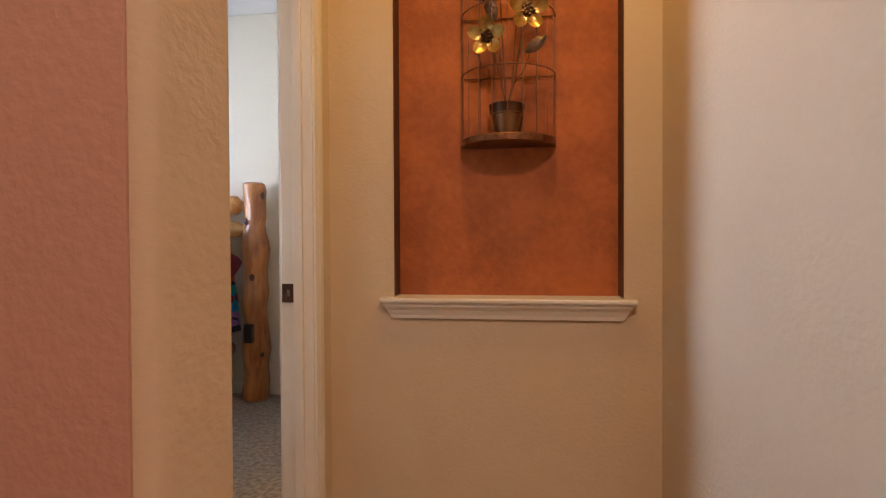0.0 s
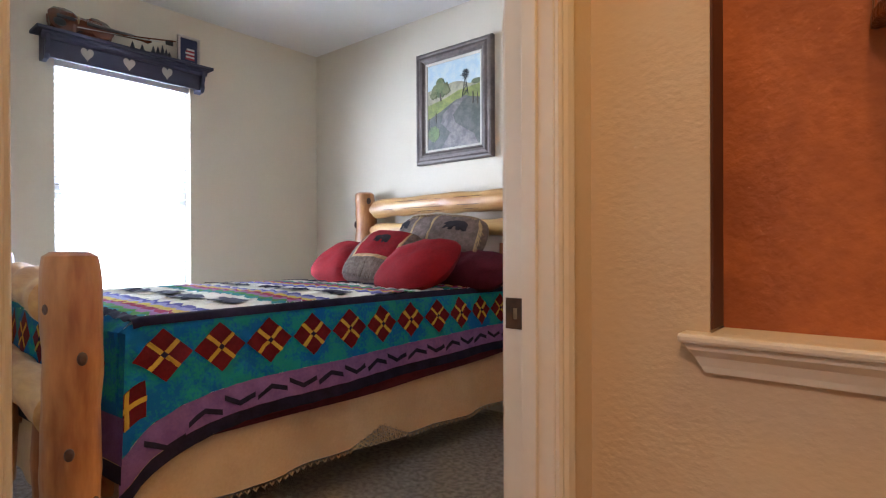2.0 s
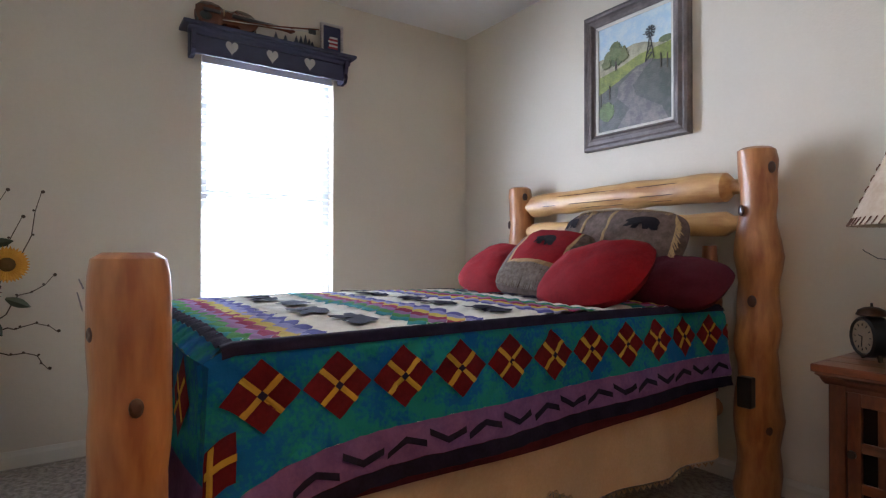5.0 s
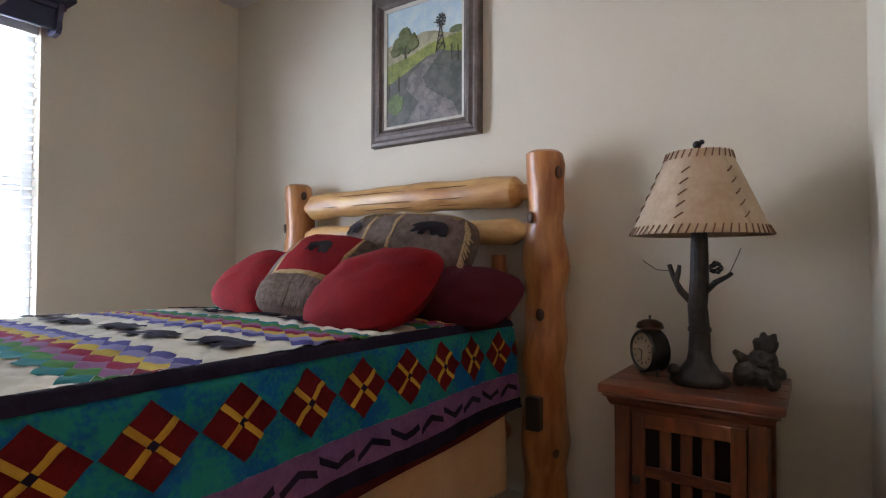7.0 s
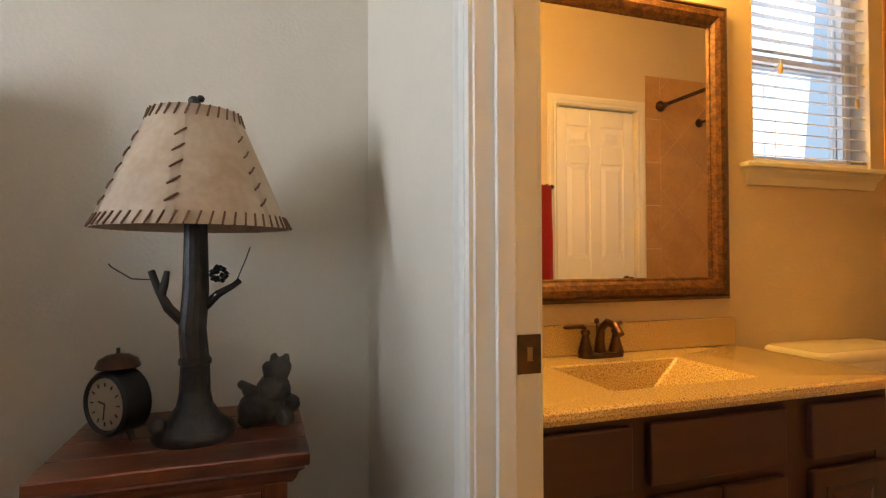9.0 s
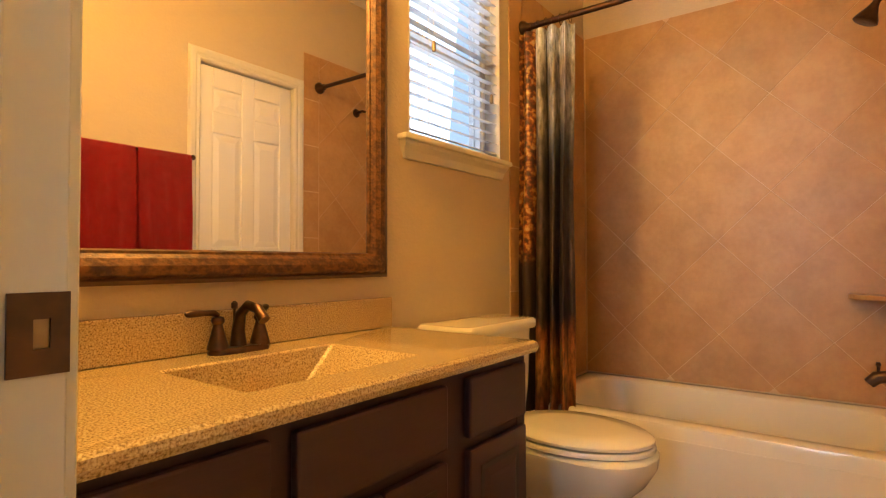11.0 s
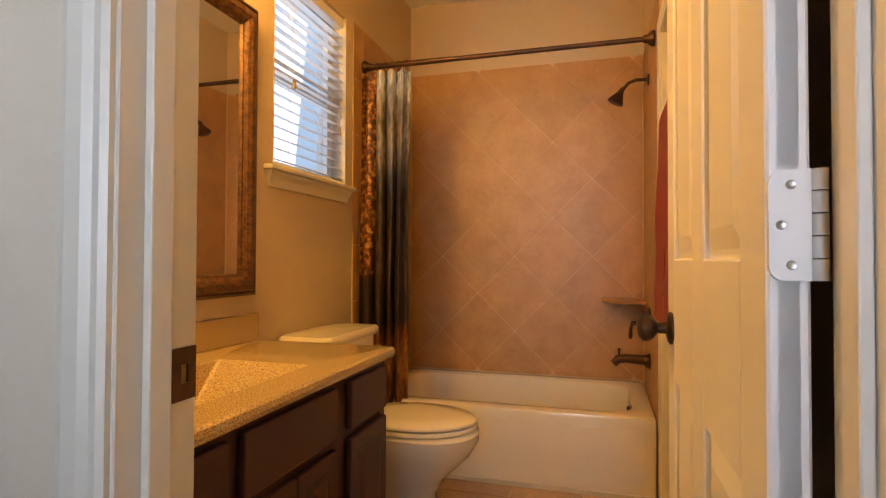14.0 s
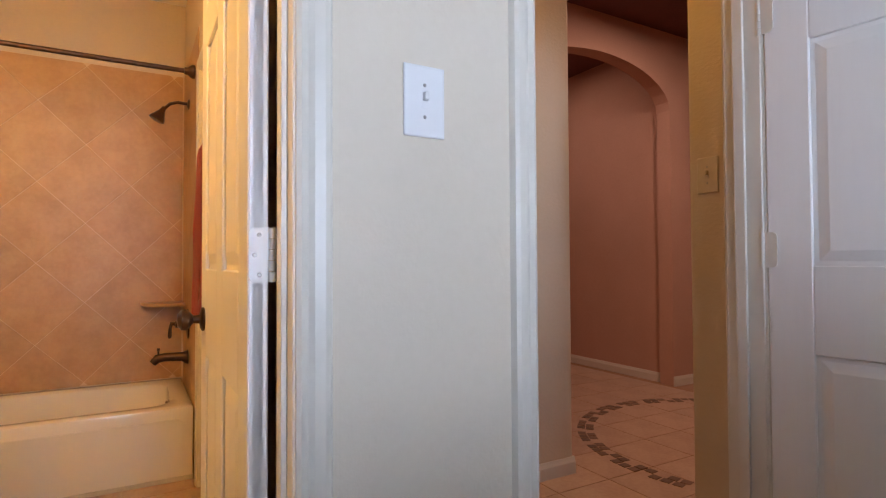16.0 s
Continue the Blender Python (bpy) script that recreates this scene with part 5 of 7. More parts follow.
part("door_knob", bm, BLACK, ndoor, "small black knob", True)
part("face_rail", box(-b2 + 0.05, b2 - 0.05, -c2 + 0.004, -c2 + 0.024, NSZ - 0.084, NSZ - 0.067), MESQ, ns)

# ---- lamp ----
LX, LY = -1.163, 3.70
lamp = thing("table_lamp", "tree-trunk table lamp with a laced hide shade", "lamp", (LX, LY, NSZ))
part("base", lathe([(0.088, 0), (0.092, 0.012), (0.086, 0.028), (0.06, 0.045), (0.04, 0.075), (0.033, 0.11)], 22), IRON, lamp, "", True)
part("trunk", tube([(0, 0, 0.08), (0.002, 0, 0.17), (-0.004, 0, 0.25), (0.002, 0, 0.34), (0, 0, 0.50)], [0.036, 0.031, 0.03, 0.028, 0.025], 14, rough=0.25), IRON, lamp, "bark-textured dark trunk")
part("collar", lathe([(0.031, 0.165), (0.036, 0.17), (0.036, 0.18), (0.031, 0.187)], 16), IRON, lamp)
for pts, r in (([(-0.02, 0, 0.26), (-0.055, -0.01, 0.30), (-0.075, -0.01, 0.34), (-0.092, 0, 0.385)], 0.012), ([(-0.07, -0.01, 0.33), (-0.062, -0.01, 0.36), (-0.058, -0.01, 0.385)], 0.009),
               ([(0.02, 0, 0.30), (0.05, -0.012, 0.33), (0.085, -0.015, 0.35), (0.098, -0.015, 0.362)], 0.011)):
    part("branch", tube(pts, [r, r * 0.85] + [r * 0.6] * (len(pts) - 2), 10, rough=0.3), IRON, lamp)
part("twig", tube([(-0.088, 0, 0.365), (-0.13, -0.01, 0.368), (-0.17, -0.01, 0.395), (-0.175, -0.01, 0.402)], 0.0016, 5), IRON, lamp)
part("twig", tube([(0.09, -0.01, 0.36), (0.11, 0, 0.41), (0.12, 0.01, 0.44)], 0.0014, 5), IRON, lamp)
bm = bmesh.new()
for k in range(26):
    a, z = k * 2.4, 0.36 + 0.036 * k / 26
    r = 0.018 * math.sin(math.pi * (0.15 + 0.8 * k / 26))
    lathe([(0.001, -0.004), (0.007, 0.0), (0.001, 0.005)], 5, bm, (0.052 + r * math.cos(a), -0.022 + r * math.sin(a), z))
part("pine_cone", bm, IRON, lamp, "small dark pine cone")
bm = bmesh.new()
bmesh.ops.create_icosphere(bm, subdivisions=2, radius=0.02, matrix=Matrix.Translation((-0.07, -0.05, 0.045)))
part("foot_nub", bm, IRON, lamp, "", True)
HIDE = mat("oiled_hide_shade", (0.50, 0.375, 0.26), (0.40, 0.28, 0.175), rough=0.6, scale=9, fine=60, amount=0.8, bump=0.15)
LACING = mat("brown_leather_lace", (0.19, 0.085, 0.042), (0.13, 0.055, 0.028), rough=0.7)
SZ0, SZ1, SR0, SR1 = 0.482, 0.752, 0.212, 0.095
seg = 48
rings = []
for r, z in ((SR0 - 0.003, SZ0), (SR0, SZ0), (SR1, SZ1), (SR1 - 0.003, SZ1), (SR0 - 0.0035, SZ0)):
    rings.append([(r * math.cos(2 * math.pi * k / seg), r * math.sin(2 * math.pi * k / seg), z) for k in range(seg)])
shade = part("shade", loft(rings, False, False), HIDE, lamp, "laced oiled-hide cone shade", True)


def on_shade(a, f, lift=0.0015):
    r = SR0 + (SR1 - SR0) * f + lift
    return Vector((r * math.cos(a), r * math.sin(a), SZ0 + (SZ1 - SZ0) * f))


def stitch(*pts):
    part("lace_stitch", tube(pts, 0.0023, 5), LACING, shade)


for k in range(56):
    a = 2 * math.pi * k / 56
    stitch(on_shade(a, 0.002, 0.004), on_shade(a + 0.045, 0.10, 0.001))
for k in range(30):
    a = 2 * math.pi * k / 30
    stitch(on_shade(a, 0.90, 0.001), on_shade(a + 0.08, 0.998, 0.004))
for seam in (radians(-98), radians(-38), radians(-158), radians(82), radians(22), radians(142)):
    for k in range(5):
        f = 0.2 + 0.135 * k
        stitch(on_shade(seam - 0.05 - 0.04 * f, f - 0.03, 0.002), on_shade(seam, f, 0.004), on_shade(seam + 0.06 + 0.05 * f, f + 0.035, 0.002))
for seam in (radians(-98), radians(-38), radians(-158), radians(82), radians(22), radians(142)):
    bm = bmesh.new()
    vs = [[bm.verts.new(on_shade(seam + s * 0.035 * (1 + f), f, 0.001)) for f in (0.02, 0.5, 0.98)] for s in (-1, 1)]
    for i in range(2):
        bm.faces.new((vs[0][i], vs[1][i], vs[1][i + 1], vs[0][i + 1]))
    part("seam_strip", bm, mat("hide_seam", (0.45, 0.33, 0.22), rough=0.6), shade)
part("harp", tube([(0, 0, 0.5), (0, 0, SZ1 + 0.004)], 0.005, 8), BRONZE, lamp)
bm = tube([(0, 0, SZ1), (0, 0, SZ1 + 0.02)], 0.007, 8)
bmesh.ops.create_icosphere(bm, subdivisions=2, radius=0.014, matrix=Matrix.Translation((-0.004, 0, SZ1 + 0.028)))
bmesh.ops.create_icosphere(bm, subdivisions=2, radius=0.009, matrix=Matrix.Translation((0.01, 0, SZ1 + 0.036)))
part("finial", bm, IRON, lamp, "dark carved finial", True)

# ---- clock and figurine ----
ck = thing("alarm_clock", "round black alarm clock with a bell on top", "clock", (-1.331, 3.75, NSZ), -42)
bm = lathe([(0.06, -0.032), (0.068, -0.028), (0.07, 0.0), (0.068, 0.028), (0.062, 0.034), (0.056, 0.03), (0.0545, 0.026)], 30)
bmesh.ops.transform(bm, matrix=pose(0, 0, 0.078, 90, 0, 0), verts=bm.verts)
part("case", bm, BLACK, ck, "", True)
bm = lathe([(0.0545, 0.0), (0.0545, 0.002)], 30)
bmesh.ops.transform(bm, matrix=pose(0, -0.0265, 0.078, 90, 0, 0), verts=bm.verts)
dial = part("dial", bm, mat("aged_cream_dial", (0.5, 0.42, 0.3), (0.4, 0.32, 0.22), rough=0.5), ck, "aged cream dial")
bm = bmesh.new()
for k in range(12):
    a = math.pi * k / 6
    p = Vector((0.045 * math.sin(a), -0.0292, 0.078 + 0.045 * math.cos(a)))
    q = Vector((0.037 * math.sin(a), -0.0292, 0.078 + 0.037 * math.cos(a)))
    tube([p, q], 0.0018, 5, bm)
part("hour_mark", bm, BLACK, dial)
part("hour_hand", tube([(0, -0.0295, 0.078), (-0.02, -0.0295, 0.082)], 0.0018, 5), BLACK, dial)
part("minute_hand", tube([(0, -0.030, 0.078), (-0.004, -0.030, 0.045)], 0.0014, 5), BLACK, dial)
part("bell", lathe([(0.042, 0.150), (0.044, 0.153), (0.038, 0.168), (0.022, 0.177), (0.005, 0.18)], 24), BRONZE, ck, "dark bell cap", True)
part("bell_post", tube([(0, 0, 0.14), (0, 0, 0.192)], 0.004, 8), BLACK, ck)
for s in (-1, 1):
    part("foot", tube([(0.035 * s, 0, 0.025), (0.045 * s, 0, 0.0)], [0.009, 0.006], 8), BLACK, ck)
LUMPS = (((0, 0, 0.05), 0.048), ((-0.03, -0.01, 0.045), 0.042), ((0.012, -0.005, 0.085), 0.042), ((0.026, -0.004, 0.138), 0.029), ((0.0, -0.014, 0.142), 0.016), ((0.014, 0.0, 0.166), 0.010),
         ((0.042, 0.0, 0.163), 0.010), ((-0.05, -0.02, 0.022), 0.022), ((0.055, -0.01, 0.05), 0.022), ((-0.045, -0.02, 0.09), 0.017), ((0.04, -0.03, 0.02), 0.022), ((-0.062, -0.01, 0.105), 0.011))


def lumpy(spheres, core):
    """One closed skin over overlapping lumps, as seen from its core."""
    bm = bmesh.new()
    bmesh.ops.create_icosphere(bm, subdivisions=5, radius=1.0)
    core = Vector(core)
    for v in bm.verts:
        d, far = v.co.normalized(), 0.012
        for c, r in spheres:
            q = Vector(c) - core
            b = q.dot(d)
            h = b * b - q.dot(q) + r * r
            if h > 0 and b + math.sqrt(h) > far:
                far = b + math.sqrt(h)
        p = core + d * far
        p += d * 0.0035 * noise.noise(p * 60)
        v.co = (p.x, p.y, max(p.z, 0.0))
    return bm


fig = part("figurine", lumpy(LUMPS, (0.004, -0.004, 0.075)), mat("mossy_dark_resin", (0.022, 0.017, 0.014), (0.05, 0.04, 0.028), rough=0.6, scale=25, amount=1.0, bump=0.8, bump_scale=90), None, "", True)
fig.matrix_basis = pose(-1.0, 3.745, NSZ)
tagged(fig, "small dark carved resin bear figurine on the nightstand", "figurine")

ck.scale = (1.08, 1.08, 1.08)

# ---- floor vase with flowers ----
vase = thing("floor_vase", "tall dark red floor vase holding dried twigs and sunflowers", "vase", (-3.74, 0.985, 0))
part("vessel", lathe([(0.055, 0), (0.065, 0.02), (0.085, 0.2), (0.088, 0.4), (0.075, 0.58), (0.05, 0.68), (0.048, 0.72), (0.06, 0.74), (0.052, 0.735), (0.04, 0.69)], 26), mat("dark_red_glaze", (0.14, 0.02, 0.016), (0.07, 0.012, 0.01), rough=0.2, scale=5, coat=0.5), vase, "", True)
flowers = thing("dried_flowers", "sunflower, red bloom and curly twigs in the floor vase", "flowers", (-3.74, 0.985, 0.73))
TWIG = mat("dried_twig", (0.10, 0.06, 0.03), (0.05, 0.03, 0.018), rough=0.8)
for k, (ty, tz) in enumerate(((0.29, 0.62), (0.14, 0.63), (0.33, 0.11), (0.32, -0.06), (0.2, 0.5), (0.31, 0.22), (-0.02, 0.66), (-0.1, 0.5))):
    pts, bud = [], bmesh.new()
    for i in range(9):
        f = i / 8
        pts.append(Vector((-0.05 + 0.09 * math.sin(k * 2.1) * f + 0.014 * math.sin(i * 1.9 + k), ty * f ** 0.9 + 0.016 * math.sin(i * 1.4 + k * 2), -0.12 + (tz + 0.12) * f ** (1.0 if tz > 0.3 else 0.6) - (0.14 * f * f if tz < 0.2 else 0) + 0.014 * math.cos(i * 1.7 + k))))
    tube(pts, [0.0045 - 0.00035 * i for i in range(9)], 5, bud)
    for i in (4, 5, 6, 7, 8):
        bmesh.ops.create_icosphere(bud, subdivisions=1, radius=0.006 if i < 8 else 0.009, matrix=Matrix.Translation(pts[i] + Vector((0.004, 0.006 * (-1) ** i, 0.004))))
    part("twig", bud, TWIG, flowers)


def bloom(c, r, petals, colm, core, nx, name):
    m = Matrix.Translation(c) @ Vector(nx).to_track_quat("Z", "Y").to_matrix().to_4x4()
    head = lathe([(r * 0.36, 0), (r * 0.38, 0.008), (r * 0.25, 0.018), (0.004, 0.02)], 14)
    bmesh.ops.transform(head, matrix=m, verts=head.verts)
    h = part(name, head, core, flowers, "", True)
    bm = bmesh.new()
    for layer in range(2):
        for k in range(petals):
            a = 2 * math.pi * (k + 0.5 * layer) / petals + 0.1 * noise.noise((k, layer, 1))
            d, s = Vector((math.cos(a), math.sin(a), 0)), Vector((-math.sin(a), math.cos(a), 0))
            w = r * 0.16
            zt = 0.012 + 0.02 * noise.noise((k * 1.3, layer, 3)) - 0.006 * layer
            vs = [bm.verts.new(m @ p) for p in (d * r * 0.3, d * r * 0.65 + s * w + Vector((0, 0, 0.008)), d * r * (1 + 0.08 * noise.noise((k, 2, layer))) + Vector((0, 0, zt)), d * r * 0.65 - s * w + Vector((0, 0, 0.008)), d * r * 0.62 + Vector((0, 0, 0.014)))]
            for i, j in ((0, 1), (1, 2), (2, 3), (3, 0)):
                bm.faces.new((vs[i], vs[j], vs[4]))
    part("petals", bm, colm, h)


bloom(Vector((0.06, 0.155, 0.29)), 0.085, 18, mat("sunflower_petal", (0.62, 0.30, 0.015), (0.5, 0.2, 0.01), rough=0.6), mat("seed_head", (0.14, 0.07, 0.02), (0.06, 0.03, 0.01), rough=0.9, bump=0.8, bump_scale=160), (0.95, 0.15, 0.25), "sunflower")
bloom(Vector((0.06, 0.04, 0.17)), 0.10, 16, mat("crimson_petal", (0.20, 0.008, 0.02), (0.12, 0.005, 0.012), rough=0.7), KNOT, (0.95, 0.1, -0.1), "red_bloom")
LEAF = mat("dull_green_leaf", (0.035, 0.05, 0.02), (0.06, 0.065, 0.03), rough=0.6)
for k, (y, z, a) in enumerate(((0.02, 0.36, 20), (0.15, 0.14, -25), (-0.03, 0.3, 60), (0.09, 0.06, -60), (0.08, 0.38, 10))):
    bm = bmesh.new()
    m = pose(0.05, y, z, a, 0, 0)
    rows = [[bm.verts.new(m @ Vector((0.01 * abs(s) * (-1), t, s * 0.022 * math.sin(math.pi * (0.08 + 0.9 * f))))) for s in (-1, 0, 1)] for f, t in ((i / 5, 0.10 * i / 5) for i in range(6))]
    for i in range(5):
        for j in range(2):
            bm.faces.new((rows[i][j], rows[i + 1][j], rows[i + 1][j + 1], rows[i][j + 1]))
    part("leaf", bm, LEAF, flowers, "", True)


# ---- switches ----
PLATE = mat("white_plastic_plate", (0.78, 0.78, 0.77), (0.76, 0.76, 0.75), rough=0.3)
IVORY = mat("ivory_plastic_plate", (0.66, 0.56, 0.40), rough=0.35)


def light_switch(place, rz, material, label, w=0.086, h=0.135):
    """A toggle switch plate facing -y before it is turned."""
    s = thing("light_switch", label, "light switch", place, rz)
    part("plate", box(-w / 2, w / 2, -0.006, 0, -h / 2, h / 2, 0.003), material, s)
    part("toggle", box(-0.005, 0.005, -0.017, -0.005, 0.0, 0.016, 0.002, 1), material, s)
    part("toggle_slot", box(-0.0065, 0.0065, -0.0068, -0.0055, -0.014, 0.014), material, s)
    for z in (-0.03, 0.03):
        bm = lathe([(0.0035, 0), (0.003, 0.0012)], 10)
        bmesh.ops.transform(bm, matrix=pose(0, -0.006, z, 90, 0, 0), verts=bm.verts)
        part("screw", bm, CHROME, s)
    return s


light_switch((WX, 2.181, 1.401), -90, PLATE, "white toggle light switch plate on the wall")
light_switch((-0.335, SOUTH, 1.42), 180, IVORY, "ivory toggle light switch plate on the stub wall")


# ---- hall niche: half-round wire cage with metal flowers ----
CX, CZ, CR = 0.039, 1.45, 0.168
RUST = mat("copper_bronze_wire", (0.24, 0.10, 0.042), (0.13, 0.052, 0.022), rough=0.4, metal=0.5)
HAMM = mat("hammered_copper", (0.22, 0.10, 0.045), (0.12, 0.05, 0.022), rough=0.35, metal=0.75, scale=30, amount=0.9, bump=0.8, bump_scale=120)
cage = thing("wire_wall_cage", "half-round bronze wire cage holding metal flowers in the niche", "wall art", (CX, NBACK - 0.001, CZ))


def arc(r, z, n=18):
    return [(r * math.cos(math.pi + math.pi * k / n), r * math.sin(math.pi + math.pi * k / n), z) for k in range(n + 1)]


half0 = arc(CR, 0)
part("shelf", loft([[(x * s, y * s, z) for x, y, _ in half0] for s, z in ((0.96, 0.0), (1.0, 0.003), (1.0, 0.022), (0.985, 0.026))]), HAMM, cage, "hammered copper half-round base")
for z in (0.25, 0.46, 0.66):
    part("hoop", tube(arc(CR - 0.003, z), 0.0023, 6), RUST, cage)
    part("hoop_back", tube([(-CR, -0.004, z), (CR, -0.004, z)], 0.0025, 6), RUST, cage)
for k in range(11):
    a = math.pi + math.pi * k / 10
    pts = [((CR - 0.004) * math.cos(a), (CR - 0.004) * math.sin(a) - 0.002, z) for z in (0.02, 0.3, 0.66)]
    for q in range(1, 6):
        b = math.pi / 2 * q / 6
        pts.append(((CR - 0.004) * math.cos(b) * math.cos(a), (CR - 0.004) * math.cos(b) * math.sin(a) - 0.002, 0.66 + 0.17 * math.sin(b)))
    part("wire", tube(pts, 0.0017, 5), RUST, cage)
for x in (-0.1, -0.05, 0.05, 0.1):
    part("wire", tube([(x, -0.004, 0.02), (x, -0.004, 0.78)], 0.0018, 5), RUST, cage)
part("top_ring", tube([(0.02 * math.cos(2 * math.pi * k / 12), -0.006, 0.86 + 0.02 * math.sin(2 * math.pi * k / 12)) for k in range(13)], 0.003, 6), RUST, cage)
POTM = mat("brushed_bronze_pot", (0.30, 0.18, 0.085), (0.18, 0.10, 0.05), rough=0.35, metal=0.85, stretch=(8, 8, 0.5))
pot = part("flower_pot", lathe([(0.036, 0.026), (0.052, 0.10), (0.056, 0.102), (0.06, 0.135), (0.056, 0.137), (0.05, 0.105), (0.03, 0.10)], 24, center=(-0.004, -0.068, 0)), POTM, cage, "brushed bronze flower pot", True)
part("pot_rim", lathe([(0.0575, 0.106), (0.0625, 0.135), (0.059, 0.138), (0.055, 0.108)], 24, center=(-0.004, -0.068, 0)), BRONZE, pot, "dark rim", True)
GILT = mat("gilt_petal", (0.58, 0.40, 0.13), (0.40, 0.25, 0.07), rough=0.3, metal=0.9, scale=20, amount=0.9)
LEAFM = mat("pewter_leaf", (0.17, 0.12, 0.09), (0.10, 0.07, 0.05), rough=0.4, metal=0.8)


def metal_flower(c, r, tilt):
    m = Matrix.Translation(c) @ pose(0, 0, 0, 90 + tilt[0], 0, tilt[1])
    hub = bmesh.new()
    for k in range(14):
        a, q = k * 2.4, 0.3 * r * math.sqrt(k / 14)
        bmesh.ops.create_icosphere(hub, subdivisions=1, radius=r * 0.11, matrix=m @ Matrix.Translation((q * math.cos(a), q * math.sin(a), 0.014)))
    f = part("metal_flower", hub, BRONZE, cage, "gilt metal flower", True)
    for k in range(5):
        bm = bmesh.new()
        a = 2 * math.pi * k / 5 + 0.3
        rows = []
        for i in range(6):
            t = i / 5
            w = r * 0.36 * math.sin(math.pi * (0.12 + 0.76 * t)) ** 0.8
            rows.append([bm.verts.new(m @ (Matrix.Rotation(a, 4, "Z") @ Vector((r * (0.2 + 0.8 * t), s * w, 0.006 + 0.02 * t * t + 0.006 * abs(s))))) for s in (-1, -0.5, 0, 0.5, 1)])
        for i in range(5):
            for j in range(4):
                bm.faces.new((rows[i][j], rows[i + 1][j], rows[i + 1][j + 1], rows[i][j + 1]))
        part("petal", bm, GILT, f, "", True)


for c, r, t in (((-0.065, -0.15, 0.345), 0.062, (10, -8)), ((0.065, -0.14, 0.43), 0.066, (12, 12)), ((-0.03, -0.14, 0.545), 0.062, (0, -5)), ((0.05, -0.13, 0.62), 0.05, (-8, 6))):
    metal_flower(c, r, t)
    part("stem", tube([(-0.004, -0.068, 0.12), (c[0] * 0.3, -0.09, 0.2), (c[0] * 0.9, c[1] + 0.015, c[2])], 0.0028, 6), RUST, cage)
for c, a, s in (((0.085, -0.14, 0.31), 35, 1), ((-0.05, -0.13, 0.44), 110, 1), ((0.1, -0.11, 0.52), 60, 0.9), ((-0.1, -0.11, 0.5), 140, 0.9)):
    bm = bmesh.new()
    m = Matrix.Translation(c) @ pose(0, 0, 0, 0, -a, 0)
    rows = [[bm.verts.new(m @ Vector((0.085 * s * (t - 0.4), 0.006 * abs(q) - 0.01 * t, q * 0.021 * s * math.sin(math.pi * (0.04 + 0.92 * t))))) for q in (-1, 0, 1)] for t in (i / 6 for i in range(7))]
    for i in range(6):
        for j in range(2):
            bm.faces.new((rows[i][j], rows[i + 1][j], rows[i + 1][j + 1], rows[i][j + 1]))
    lf = part("leaf", bm, LEAFM, cage, "dark pewter leaf", True)
    part("leaf_stem", tube([(c[0] * 0.2, -0.08, 0.2), (c[0] * 0.7, -0.11, c[2] - 0.06), (c[0] * 0.9, c[1], c[2] - 0.01)], 0.002, 5), RUST, cage)

# ceiling can trims, all out of view; the tub's and round hall's are made up
for name, (x, y, z), r in (("added_ceiling_can", (0.05, 1.5, CEIL), 0.08), ("added_ceiling_can", (1.6, 3.05, CEIL), 0.08), ("added_ceiling_can", (0.37, -0.62, RC), 0.16)):
    c = thing(name, "white recessed ceiling light trim, added out of view", "ceiling light", (x, y, z))
    part("trim_ring", lathe([(r, -0.001), (r + 0.025, -0.002), (r + 0.024, -0.008), (r + 0.004, -0.012), (r, -0.004)], 24), PLATE, c, "", True)


# ---- floor tiles: bath, hall, and the round hall's mosaic ring ----
def floor_tiles(parent, x0, x1, y0, y1, size, clip):
    t, mesh = 0.0045, None
    nx, ny = int((x1 - x0) / size), int((y1 - y0) / size)
    for i in range(nx + 1):
        for j in range(ny + 1):
            a0, a1 = x0 + i * size + t / 2, min(x0 + (i + 1) * size - t / 2, x1)
            b0, b1 = y0 + j * size + t / 2, min(y0 + (j + 1) * size - t / 2, y1)
            if a1 - a0 < 0.02 or b1 - b0 < 0.02 or not clip((a0 + a1) / 2, (b0 + b1) / 2):
                continue
            if abs(a1 - a0 - size + t) < 1e-6 and abs(b1 - b0 - size + t) < 1e-6:
                if mesh is None:
                    ob = part("floor_tile", box(-(size - t) / 2, (size - t) / 2, -(size - t) / 2, (size - t) / 2, -0.008, 0, 0.0012, 1), FTILE, parent)
                    mesh = ob.data
                else:
                    ob = new("floor_tile", mesh)
                    ob.parent = parent
                ob.location = ((a0 + a1) / 2, (b0 + b1) / 2, 0.0)
            else:
                part("floor_tile", box(a0, a1, b0, b1, -0.008, 0, 0.0012, 1), FTILE, parent)


